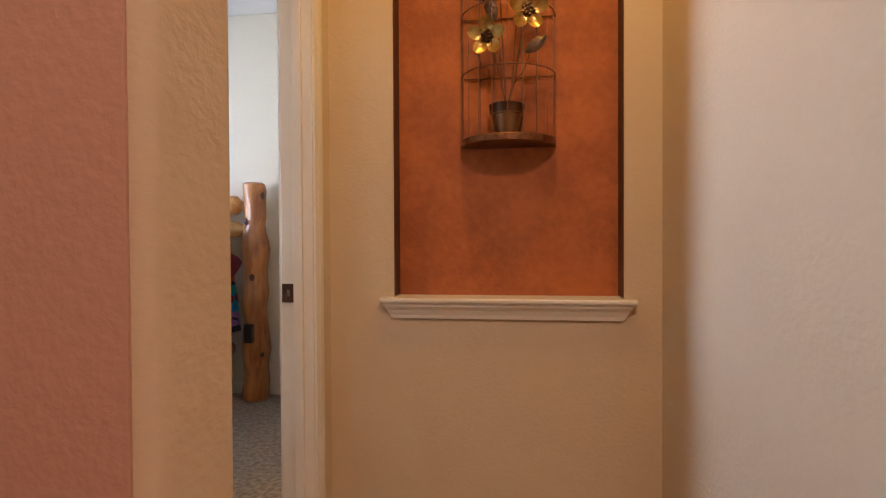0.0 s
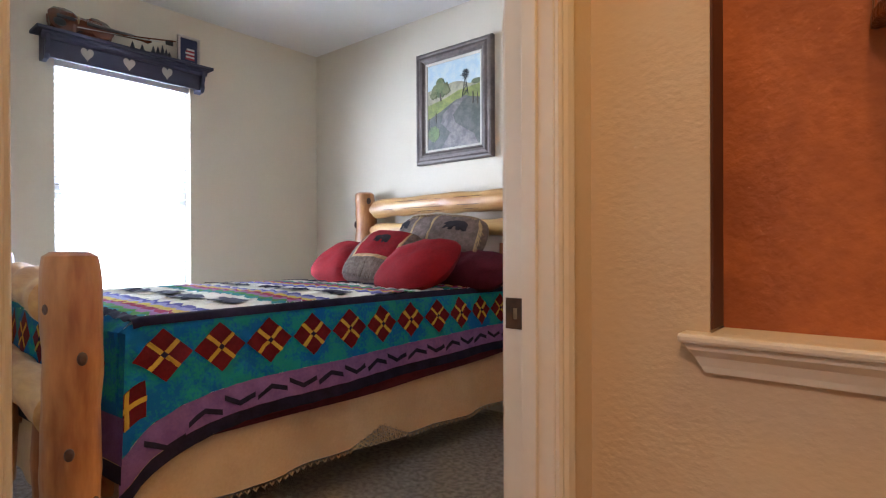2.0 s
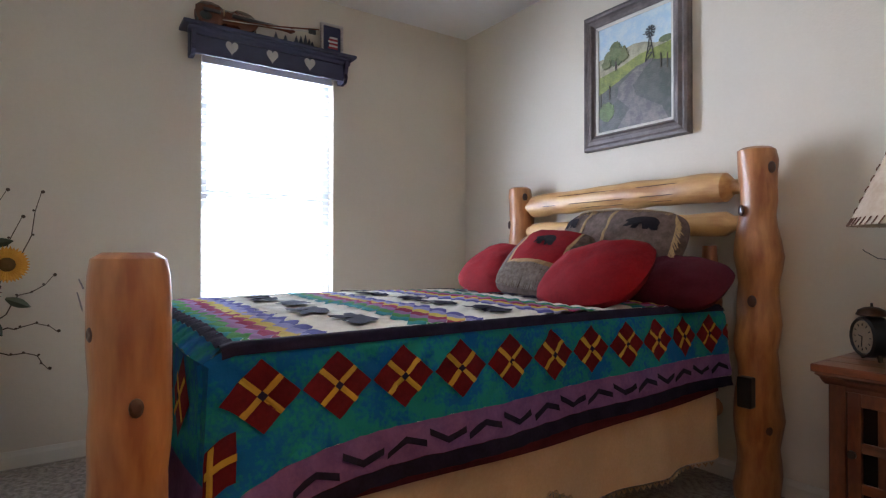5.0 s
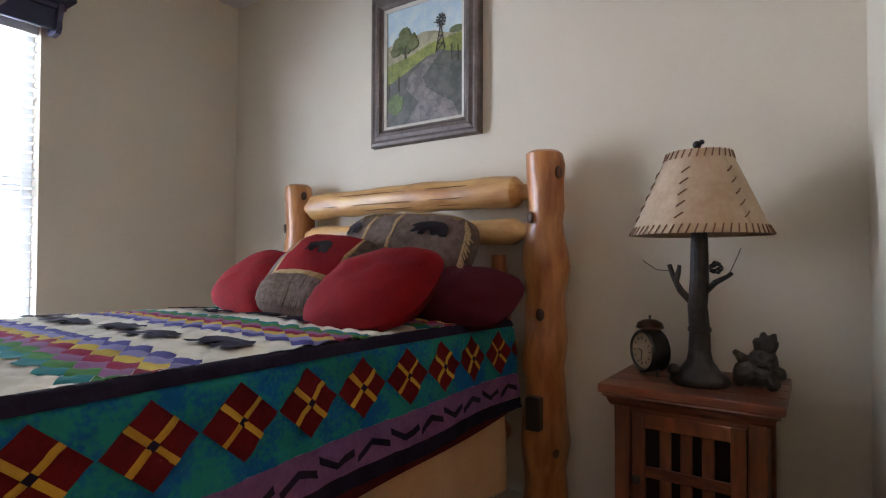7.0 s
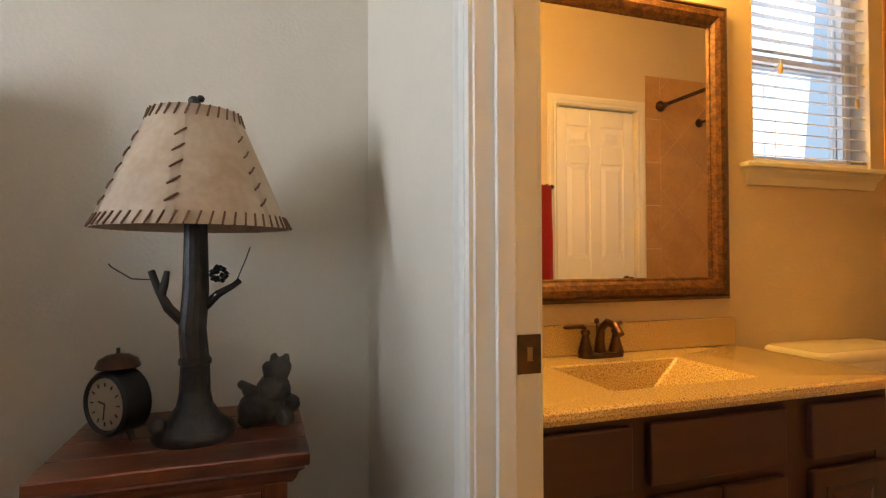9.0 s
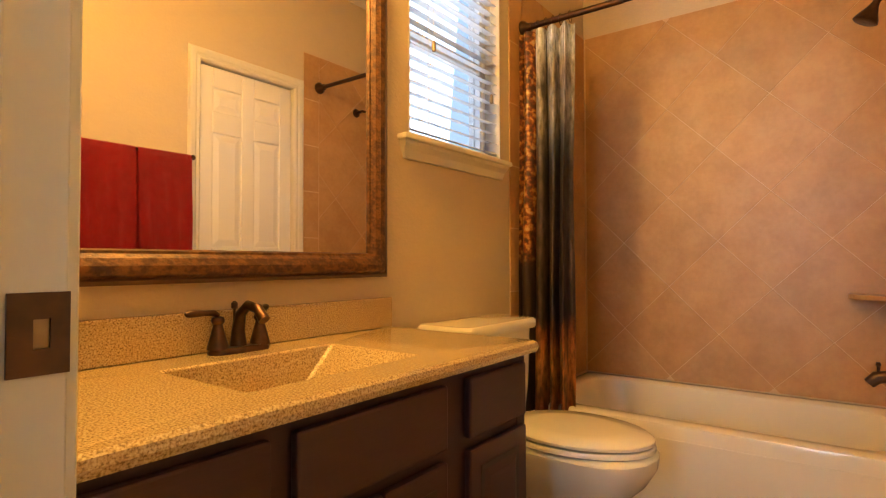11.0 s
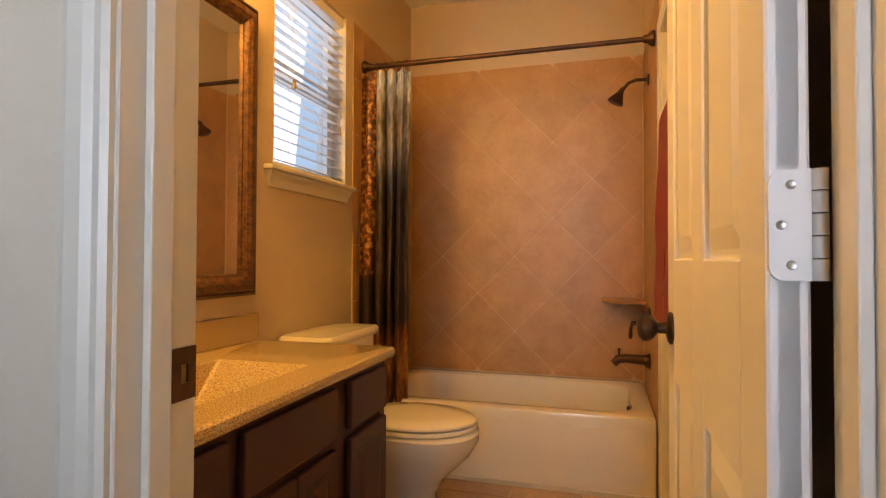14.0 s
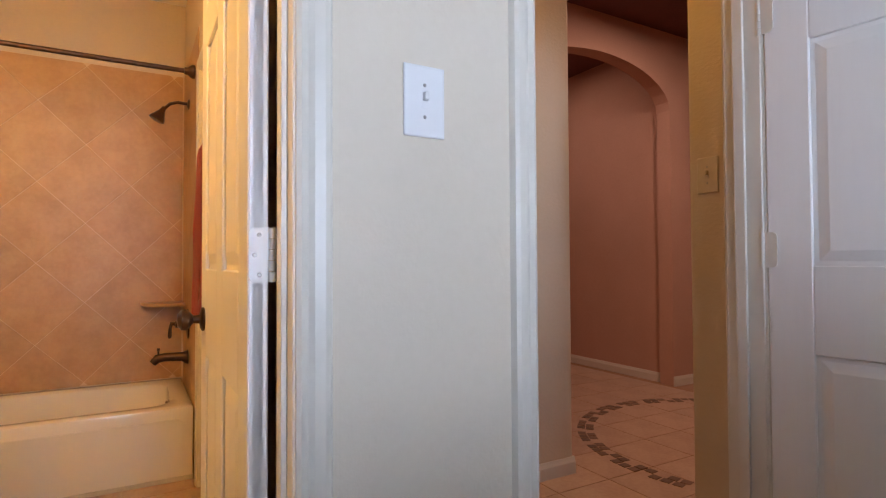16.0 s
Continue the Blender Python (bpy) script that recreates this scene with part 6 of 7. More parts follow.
fh, fb = bpy.data.objects["floor_hall"], bpy.data.objects["floor_bath"]
floor_tiles(fh, -0.6, 3.0, -1.42, 2.08, 0.33, lambda x, y: (y < HBY or (BX < x < HBX)) and not (x > RX and y > AY1))
floor_tiles(fb, BX - 0.04, 1.49, BS, BN, 0.33, lambda x, y: True)
MCX, MCY = 0.416, -0.617
mesh = None
for r, n, off in ((0.965, 96, 0), (0.91, 90, 0.5)):
    for k in range(n):
        if r < 0.95 and k % 3 == 0:
            continue
        if r > 0.95 and k % 4 == 1:
            continue
        a = 2 * math.pi * (k + off) / n
        if mesh is None:
            ob = part("mosaic_tile", box(-0.025, 0.025, -0.025, 0.025, -0.004, 0.003, 0.0015, 1), MOSAIC, fh)
            mesh = ob.data
        else:
            ob = new("mosaic_tile", mesh)
            ob.parent = fh
        ob.matrix_basis = pose(MCX + r * math.cos(a), MCY + r * math.sin(a), 0.0, 0, 0, math.degrees(a))


# ---- bath: tiled tub surround ----
TT = 0.012
TZ0, TZ1, TUBX = 0.372, 2.31, 1.465
surround = structure(part("tile_surround_backing", boxes((BE - 0.004, BE - 0.001, BS + 0.004, BN - 0.004, TZ0, TZ1), (1.40, BE - 0.004, BS + 0.001, BS + 0.004, 0, TZ1), (1.40, BE - 0.004, BN - 0.004, BN - 0.001, 0, TZ1)), TILE_GROUT), "tan tiled tub surround with pale joints", "tiles")


def clip_poly(poly, a, b, c):
    """Keep the part of a polygon where a*u + b*v <= c."""
    out = []
    for p, q in zip(poly, poly[1:] + poly[:1]):
        fp, fq = a * p[0] + b * p[1] - c, a * q[0] + b * q[1] - c
        if fp <= 0:
            out.append(p)
        if fp * fq < 0:
            t = fp / (fp - fq)
            out.append((p[0] + t * (q[0] - p[0]), p[1] + t * (q[1] - p[1])))
    return out


def tile_poly(poly, put):
    """One tile with a small chamfer; put(u, v, w) gives the place at height w over the wall."""
    cx, cy = sum(p[0] for p in poly) / len(poly), sum(p[1] for p in poly) / len(poly)
    def shrink(d):
        out = []
        for u, v in poly:
            r = math.hypot(u - cx, v - cy) or 1
            out.append((u - (u - cx) / r * d, v - (v - cy) / r * d))
        return out
    return part("wall_tile", loft([[put(u, v, 0.0) for u, v in poly], [put(u, v, 0.0014) for u, v in poly], [put(u, v, 0.0022) for u, v in shrink(0.0012)]]), WTILE, surround)


def diagonal_tiles(u0, u1, v0, v1, size, uc, vc, put, border=0.0):
    j = 0.0022
    h = size / math.sqrt(2)
    for i in range(-12, 13):
        for k in range(-12, 13):
            cu, cv = uc + (i + k) * h, vc + (i - k) * h
            d = h - j
            poly = [(cu - d, cv), (cu, cv - d), (cu + d, cv), (cu, cv + d)]
            for a, b, c in ((1, 0, u1 - border - j), (-1, 0, -u0 - j), (0, 1, v1 - j), (0, -1, -v0 - j)):
                poly = clip_poly(poly, a, b, c)
                if len(poly) < 3:
                    break
            area = abs(sum(p[0] * q[1] - q[0] * p[1] for p, q in zip(poly, poly[1:] + poly[:1]))) / 2 if len(poly) > 2 else 0
            if area > 0.0006:
                tile_poly(poly, put)


TS = 0.335
diagonal_tiles(BS + 0.012, BN - 0.012, TZ0, TZ1, TS, 3.851, 1.579, lambda u, v, w: (BE - 0.004 - w, u, v))
diagonal_tiles(1.52, BE - 0.012, TZ0, TZ1, TS, 1.90, 1.42, lambda u, v, w: (u, BS + 0.004 + w, v))
diagonal_tiles(1.52, BE - 0.012, TZ0, TZ1, TS, 1.90, 1.42, lambda u, v, w: (u, BN - 0.004 - w, v))
for y, s in ((BS + 0.004, 1), (BN - 0.004, -1)):
    for k in range(8):
        z0, z1 = 0.004 + 0.2885 * k, 0.2865 + 0.2885 * k
        tile_poly([(1.402, z0), (1.518, z0), (1.518, z1), (1.402, z1)], lambda u, v, w, y=y, s=s: (u, y + s * w, v))

# corner shelf
cs = thing("corner_shelf", "small tan stone corner shelf in the tub surround", "shelf", (BE - 0.012, BS + 0.012, 0.84))
out = [(0, 0)] + [(-0.235 * math.cos(math.pi / 2 * k / 8) ** 0.8, 0.235 * math.sin(math.pi / 2 * k / 8) ** 0.8) for k in range(9)]
part("slab", prism(out, "z", 0, 0.018), WTILE, cs)

# ---- tub ----
tub = thing("bathtub", "glossy white alcove bathtub with a plain apron", "bathtub", ((TUBX + BE) / 2, (BS + BN) / 2, 0))
hx, hy, tz = (BE - TUBX) / 2 - 0.008, (BN - BS) / 2 - 0.014, 0.37
rings = [rring(0, 0, hx, hy, 0.006, 0.004), rring(0, 0, hx, hy, 0.006, tz - 0.016), rring(0, 0, hx - 0.003, hy - 0.002, 0.01, tz - 0.005), rring(0, 0, hx - 0.014, hy - 0.01, 0.015, tz),
         rring(0.012, 0, hx - 0.075, hy - 0.075, 0.14, tz - 0.002), rring(0.012, 0, hx - 0.09, hy - 0.09, 0.14, tz - 0.012), rring(0.012, -0.02, hx - 0.105, hy - 0.115, 0.13, tz - 0.12), rring(0.012, -0.03, hx - 0.13, hy - 0.16, 0.12, 0.09), rring(0.012, -0.03, hx - 0.18, hy - 0.23, 0.1, 0.065)]
part("shell", loft(rings), ACRYL, tub, "", True)
part("apron_panel", prism([(-hy + 0.07, 0.05), (hy - 0.07, 0.05), (hy - 0.05, 0.08), (hy - 0.05, 0.29), (hy - 0.07, 0.31), (-hy + 0.07, 0.31), (-hy + 0.05, 0.29), (-hy + 0.05, 0.08)], "x", -hx - 0.0025, -hx + 0.01), ACRYL, tub)
part("base_strip", box(-hx - 0.006, -hx + 0.002, -hy, hy, 0, 0.022, 0.002, 1), mat("white_caulk", (0.62, 0.58, 0.5), rough=0.6), tub)
bm = lathe([(0.032, 0), (0.032, 0.006), (0.024, 0.011), (0.005, 0.012)], 18)
bmesh.ops.transform(bm, matrix=pose(0.012, -hy + 0.088, 0.295, -84, 0, 0), verts=bm.verts)
ov = part("overflow_plate", bm, BRONZE, tub, "dark bronze overflow plate", True)
part("overflow_lever", box(0.006, 0.018, -hy + 0.095, -hy + 0.11, 0.28, 0.315, 0.004), BRONZE, ov)

# ---- tub fittings on the closet-side wall ----
FY = BS + 0.0115
FX = 1.84
valve = thing("shower_valve", "oil-rubbed bronze shower valve with a lever handle", "valve", (FX, FY, 0.755))
bm = lathe([(0.085, 0), (0.083, 0.005), (0.06, 0.01), (0.035, 0.014), (0.026, 0.04), (0.022, 0.06), (0.02, 0.066)], 26)
bmesh.ops.transform(bm, matrix=pose(0, 0, 0, -90, 0, 0), verts=bm.verts)
part("escutcheon", bm, BRONZE, valve, "", True)
part("lever", tube([(0, 0.06, 0), (-0.004, 0.085, 0.004), (-0.008, 0.092, -0.02), (-0.012, 0.095, -0.065), (-0.012, 0.095, -0.078)], [0.013, 0.012, 0.008, 0.011, 0.005], 12), BRONZE, valve, "", True)
spout = thing("tub_spout", "oil-rubbed bronze tub spout with a diverter knob", "tub spout", (FX, FY, 0.565))
part("body", tube([(0, 0, 0), (0, 0.012, 0), (0, 0.03, 0.004), (0, 0.12, 0.008), (0, 0.155, 0.002), (0, 0.178, -0.022)], [0.042, 0.036, 0.026, 0.023, 0.024, 0.02], 16), BRONZE, spout, "", True)
part("diverter", tube([(0, 0.15, 0.02), (0, 0.15, 0.045), (0, 0.15, 0.048), (0, 0.15, 0.06)], [0.005, 0.005, 0.009, 0.006], 10), BRONZE, spout, "", True)
sh = thing("wall_shower", "oil-rubbed bronze shower head on a curved arm", "shower head", (FX, FY, 2.02))
bm = lathe([(0.03, 0), (0.028, 0.006), (0.012, 0.012)], 18)
bmesh.ops.transform(bm, matrix=pose(0, 0, 0, -90, 0, 0), verts=bm.verts)
part("flange", bm, BRONZE, sh, "", True)
part("arm", tube([(0, 0, 0), (0, 0.06, 0.004), (0, 0.10, -0.01), (0, 0.135, -0.05)], 0.009, 10), BRONZE, sh, "", True)
bm = lathe([(0.012, 0.03), (0.014, 0.012), (0.018, 0), (0.03, -0.025), (0.041, -0.045), (0.043, -0.055), (0.038, -0.058), (0.005, -0.056)], 22)
bmesh.ops.transform(bm, matrix=pose(0, 0.142, -0.06, 28, 0, 0), verts=bm.verts)
part("rose", bm, BRONZE, sh, "", True)

# ---- curtain rod and curtain ----
RODX, RODZ = 1.515, 2.108
rod = thing("curtain_rod", "oil-rubbed bronze shower curtain rod with round ends", "curtain rod", (RODX, (BS + BN) / 2, RODZ))
ry = (BN - BS) / 2 - 0.012
part("pole", tube([(0, -ry + 0.01, 0), (0, 0.25, 0)], 0.0125, 14), BRONZE, rod, "", True)
part("inner_pole", tube([(0, 0.25, 0), (0, ry - 0.01, 0)], 0.0145, 14), BRONZE, rod, "", True)
for s in (-1, 1):
    bm = lathe([(0.036, 0), (0.037, 0.01), (0.03, 0.022), (0.02, 0.032), (0.018, 0.05)], 20)
    bmesh.ops.transform(bm, matrix=pose(0, s * ry, 0, 90 * s, 0, 0), verts=bm.verts)
    part("end_flange", bm, BRONZE, rod, "", True)

CURT = bpy.data.materials.new("mountain_print_curtain")
CURT.use_nodes = True
nt = CURT.node_tree
N_, L_ = nt.nodes, nt.links
bs_ = N_["Principled BSDF"]
bs_.inputs["Roughness"].default_value = 0.45
tc_, sp_ = N_.new("ShaderNodeTexCoord"), N_.new("ShaderNodeSeparateXYZ")
L_.new(tc_.outputs["Object"], sp_.inputs[0])
nz_, nf_ = N_.new("ShaderNodeTexNoise"), N_.new("ShaderNodeTexNoise")
nz_.inputs["Scale"].default_value, nf_.inputs["Scale"].default_value = 5, 34
mp_ = N_.new("ShaderNodeMapping")
mp_.inputs["Scale"].default_value = (1.6, 1.6, 0.55)
L_.new(tc_.outputs["Object"], mp_.inputs["Vector"])
for q in (nz_, nf_):
    q.inputs["Detail"].default_value = 6
    L_.new(mp_.outputs[0], q.inputs["Vector"])
ad_ = N_.new("ShaderNodeMath")
ad_.operation = "MULTIPLY_ADD"
ad_.inputs[1].default_value = 0.3
L_.new(nz_.outputs["Fac"], ad_.inputs[0]), L_.new(sp_.outputs["Z"], ad_.inputs[2])
mr_ = N_.new("ShaderNodeMapRange")
mr_.inputs["From Min"].default_value, mr_.inputs["From Max"].default_value = 0.48, 2.22
L_.new(ad_.outputs[0], mr_.inputs["Value"])
cr_ = N_.new("ShaderNodeValToRGB")
stops = ((0.0, (0.18, 0.055, 0.025)), (0.12, (0.42, 0.19, 0.065)), (0.20, (0.20, 0.07, 0.03)), (0.25, (0.030, 0.019, 0.022)), (0.45, (0.065, 0.042, 0.042)), (0.64, (0.042, 0.034, 0.037)), (0.71, (0.10, 0.092, 0.09)), (0.79, (0.27, 0.25, 0.24)), (0.85, (0.17, 0.15, 0.145)), (0.92, (0.33, 0.31, 0.30)), (0.97, (0.48, 0.52, 0.62)))
for k, (p, c) in enumerate(stops):
    e = cr_.color_ramp.elements[k] if k < 2 else cr_.color_ramp.elements.new(p)
    e.position, e.color = p, (*c, 1)
L_.new(mr_.outputs[0], cr_.inputs[0])
sc_ = N_.new("ShaderNodeMapRange")
sc_.inputs["From Min"].default_value, sc_.inputs["From Max"].default_value, sc_.inputs["To Min"].default_value, sc_.inputs["To Max"].default_value = 0.35, 0.65, 0.35, 1.5
L_.new(nf_.outputs["Fac"], sc_.inputs["Value"])
hs_ = N_.new("ShaderNodeHueSaturation")
L_.new(cr_.outputs[0], hs_.inputs["Color"]), L_.new(sc_.outputs[0], hs_.inputs["Value"])
L_.new(hs_.outputs[0], bs_.inputs["Base Color"])
FOL = bpy.data.materials.new("autumn_foliage_print")
FOL.use_nodes = True
fn = FOL.node_tree
vo, fr = fn.nodes.new("ShaderNodeTexNoise"), fn.nodes.new("ShaderNodeValToRGB")
vo.inputs["Scale"].default_value, vo.inputs["Detail"].default_value = 42, 6
for k, (p, c) in enumerate(((0.40, (0.05, 0.018, 0.012)), (0.52, (0.20, 0.055, 0.02)), (0.60, (0.45, 0.22, 0.05)), (0.68, (0.50, 0.34, 0.16)))):
    e = fr.color_ramp.elements[k] if k < 2 else fr.color_ramp.elements.new(p)
    e.position, e.color = p, (*c, 1)
fn.links.new(fn.nodes.new("ShaderNodeTexCoord").outputs["Object"], vo.inputs["Vector"])
fz, fh_, fm = fn.nodes.new("ShaderNodeSeparateXYZ"), fn.nodes.new("ShaderNodeMapRange"), fn.nodes.new("ShaderNodeMix")
fn.links.new(fn.nodes["Texture Coordinate"].outputs["Object"], fz.inputs[0]), fn.links.new(fz.outputs["Z"], fh_.inputs["Value"])
fh_.inputs["From Min"].default_value, fh_.inputs["From Max"].default_value = 0.98, 1.06
fm.data_type = "RGBA"
fm.inputs["A"].default_value = (0.03, 0.018, 0.02, 1)
fn.links.new(vo.outputs["Fac"], fr.inputs[0]), fn.links.new(fr.outputs[0], fm.inputs["B"]), fn.links.new(fh_.outputs[0], fm.inputs["Factor"])
fn.links.new(fm.outputs["Result"], fn.nodes["Principled BSDF"].inputs["Base Color"])
fn.nodes["Principled BSDF"].inputs["Roughness"].default_value = 0.35

curtain = thing("shower_curtain", "gathered shower curtain printed with mountains and autumn trees", "curtain", (0, 0, 0))
CY0, CY1, CZ0, CZ1 = 3.566, 3.828, 0.335, 2.065


def curt(f, z):
    """f runs along the gathered width."""
    w = 0.030 + 0.012 * (CZ1 - z) / 1.7
    yy = CY0 + (CY1 - CY0) * f + 0.012 * math.sin(f * 31) + 0.012 * noise.noise((f * 3, z * 1.1, 0))
    return Vector((RODX - 0.028 - 0.03 * (CZ1 - z) / 1.7 + w * math.sin(f * 2 * math.pi * 4.5 + 0.6 + 0.5 * noise.noise((f * 4, z * 0.7, 5))), yy, z))


for name, f0, f1, m, lb in (("panel", 0.0, 0.74, CURT, "mountain and forest print"), ("foliage_panel", 0.74, 1.0, FOL, "autumn foliage print")):
    bm = bmesh.new()
    nf, nzz = int(90 * (f1 - f0)), 30
    g = [[bm.verts.new(curt(f0 + (f1 - f0) * i / nf, CZ0 + (CZ1 - CZ0) * j / nzz)) for j in range(nzz + 1)] for i in range(nf + 1)]
    for i in range(nf):
        for j in range(nzz):
            bm.faces.new((g[i][j], g[i + 1][j], g[i + 1][j + 1], g[i][j + 1]))
    part(name, bm, m, curtain, lb, True)
for k in range(6):
    f = 0.06 + 0.17 * k
    c = curt(f, CZ1)
    pts = [(RODX + 0.019 * math.sin(2 * math.pi * i / 14), c.y, RODZ - 0.006 + 0.026 * math.cos(2 * math.pi * i / 14)) for i in range(15)]
    part("curtain_ring", tube(pts, 0.002, 6), BRONZE, curtain)

# ---- toilet ----
toilet = thing("toilet", "almond porcelain toilet with its lid down", "toilet", (0.955, BN - 0.018, 0))
rings = [rring(0, -0.33, 0.11, 0.26, 0.09, 0.0), rring(0, -0.33, 0.105, 0.25, 0.09, 0.03), rring(0, -0.35, 0.095, 0.22, 0.09, 0.14), rring(0, -0.38, 0.11, 0.23, 0.10, 0.2), rring(0, -0.44, 0.165, 0.27, 0.15, 0.29), rring(0, -0.46, 0.18, 0.285, 0.17, 0.345), rring(0, -0.46, 0.183, 0.287, 0.175, 0.375), rring(0, -0.46, 0.17, 0.275, 0.165, 0.385)]
part("bowl", loft(rings), PORC, toilet, "", True)


def seat_ring(s, z, y0=-0.475):
    out = []
    for k in range(32):
        a = 2 * math.pi * k / 32
        r = 1.0 if math.sin(a) < 0 else 0.86
        out.append((0.185 * s * math.cos(a), y0 + 0.265 * s * math.sin(a) * r, z))
    return out


part("seat", loft([seat_ring(0.97, 0.387), seat_ring(1.0, 0.391), seat_ring(1.0, 0.402), seat_ring(0.985, 0.406)]), PORC, toilet, "", True)
part("lid", loft([seat_ring(0.96, 0.409), seat_ring(0.99, 0.412), seat_ring(0.99, 0.420), seat_ring(0.94, 0.428), seat_ring(0.6, 0.433), seat_ring(0.1, 0.434)]), PORC, toilet, "closed almond lid", True)
rings = [rring(0, -0.115, 0.20, 0.09, 0.04, 0.37), rring(0, -0.115, 0.215, 0.098, 0.04, 0.5), rring(0, -0.115, 0.225, 0.100, 0.04, 0.695)]
part("tank", loft(rings), PORC, toilet, "", True)
rings = [rring(0, -0.112, 0.243, 0.112, 0.03, 0.696), rring(0, -0.112, 0.248, 0.116, 0.03, 0.704), rring(0, -0.112, 0.248, 0.116, 0.03, 0.722), rring(0, -0.112, 0.240, 0.108, 0.03, 0.732), rring(0, -0.112, 0.1, 0.05, 0.03, 0.736)]
part("tank_lid", loft(rings), PORC, toilet, "", True)
part("flush_lever", tube([(-0.15, -0.215, 0.64), (-0.15, -0.24, 0.64), (-0.09, -0.245, 0.632)], [0.012, 0.008, 0.006], 10), BRONZE, toilet, "", True)
for s in (-1, 1):
    part("hinge_cap", lathe([(0.018, 0.405), (0.016, 0.425), (0.005, 0.43)], 12, center=(0.07 * s, -0.235, 0)), PORC, toilet, "", True)

toilet.scale = (1, 1, 1.07)

# ---- vanity ----
VX0, VX1, VY, CT = BX + 0.005, 0.55, 3.315, 0.788
van = thing("vanity_cabinet", "dark espresso bath vanity with raised-panel drawers and doors", "cabinet", (0, BN - 0.002, 0))
dpt = BN - VY
part("body", boxes((VX0, VX0 + 0.018, -dpt + 0.02, 0, 0.09, CT - 0.032), (VX1 - 0.018, VX1, -dpt + 0.02, 0, 0.09, CT - 0.032), (VX0 + 0.018, VX1 - 0.018, -dpt + 0.02, 0, 0.09, 0.108), (VX0, VX1, -dpt + 0.07, 0, 0.0, 0.09)), ESPRESSO, van)
part("face_frame", boxes((VX0, VX0 + 0.045, -dpt, -dpt + 0.02, 0.09, CT - 0.032), (VX1 - 0.04, VX1, -dpt, -dpt + 0.02, 0.09, CT - 0.032), (VX0 + 0.045, VX1 - 0.04, -dpt, -dpt + 0.02, CT - 0.052, CT - 0.032), (VX0 + 0.045, VX1 - 0.04, -dpt, -dpt + 0.02, 0.09, 0.12), (VX0 + 0.045, VX1 - 0.04, -dpt + 0.002, -dpt + 0.02, 0.12, CT - 0.052)), ESPRESSO, van)


def front(x0, x1, z0, z1, name, panel):
    f = part(name, box(x0, x1, -dpt - 0.02, -dpt - 0.0005, z0, z1, 0.005), ESPRESSO, van)
    if panel:
        e = 0.055
        # flat darker plate; the recess and its shade are only in its colour
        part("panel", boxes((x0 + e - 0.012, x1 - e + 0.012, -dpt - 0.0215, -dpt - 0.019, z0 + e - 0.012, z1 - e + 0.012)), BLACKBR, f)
        bm = loft([[(x, -dpt - y, z) for x, z in ((x0 + e + d, z0 + e + d), (x1 - e - d, z0 + e + d), (x1 - e - d, z1 - e - d), (x0 + e + d, z1 - e - d))] for d, y in ((0, 0.021), (0.02, 0.027), (0.022, 0.027))])
        part("raised_panel", bm, ESPRESSO, f)
    return f


BLACKBR = mat("espresso_recess_shade", (0.028, 0.014, 0.011), rough=0.5)
for x0, x1 in ((VX0 + 0.02, -0.262), (-0.216, 0.178), (0.262, VX1 - 0.026)):
    front(x0, x1, 0.602, CT - 0.05, "drawer_front", False)
for x0, x1 in ((VX0 + 0.02, -0.262), (-0.216, -0.022), (-0.016, 0.178), (0.262, VX1 - 0.026)):
    front(x0, x1, 0.125, 0.576, "cabinet_door", True)

STONE = bpy.data.materials.new("speckled_gold_stone")
STONE.use_nodes = True
sn = STONE.node_tree
sb = sn.nodes["Principled BSDF"]
sb.inputs["Roughness"].default_value, sb.inputs["Coat Weight"].default_value = 0.22, 0.3
stc = sn.nodes.new("ShaderNodeTexCoord")
v1, v2, sr, s2, smx = sn.nodes.new("ShaderNodeTexNoise"), sn.nodes.new("ShaderNodeTexVoronoi"), sn.nodes.new("ShaderNodeValToRGB"), sn.nodes.new("ShaderNodeValToRGB"), sn.nodes.new("ShaderNodeMix")
v1.inputs["Scale"].default_value, v1.inputs["Detail"].default_value = 270, 2
v2.inputs["Scale"].default_value = 450
for q in (v1, v2):
    sn.links.new(stc.outputs["Object"], q.inputs["Vector"])
for ramp, stps in ((sr, ((0.34, (0.10, 0.055, 0.025)), (0.43, (0.34, 0.22, 0.10)), (0.52, (0.52, 0.38, 0.19)), (0.66, (0.66, 0.54, 0.33)))), (s2, ((0.0, (0.30, 0.18, 0.08)), (0.45, (0.56, 0.42, 0.22)), (1.0, (0.64, 0.52, 0.31))))):
    for k, (p, c) in enumerate(stps):
        e = ramp.color_ramp.elements[k] if k < 2 else ramp.color_ramp.elements.new(p)
        e.position, e.color = p, (*c, 1)
sn.links.new(v1.outputs["Fac"], sr.inputs[0]), sn.links.new(v2.outputs["Color"], s2.inputs[0])
smx.data_type = "RGBA"
smx.inputs["Factor"].default_value = 0.35
sn.links.new(sr.outputs[0], smx.inputs["A"]), sn.links.new(s2.outputs[0], smx.inputs["B"]), sn.links.new(smx.outputs["Result"], sb.inputs["Base Color"])

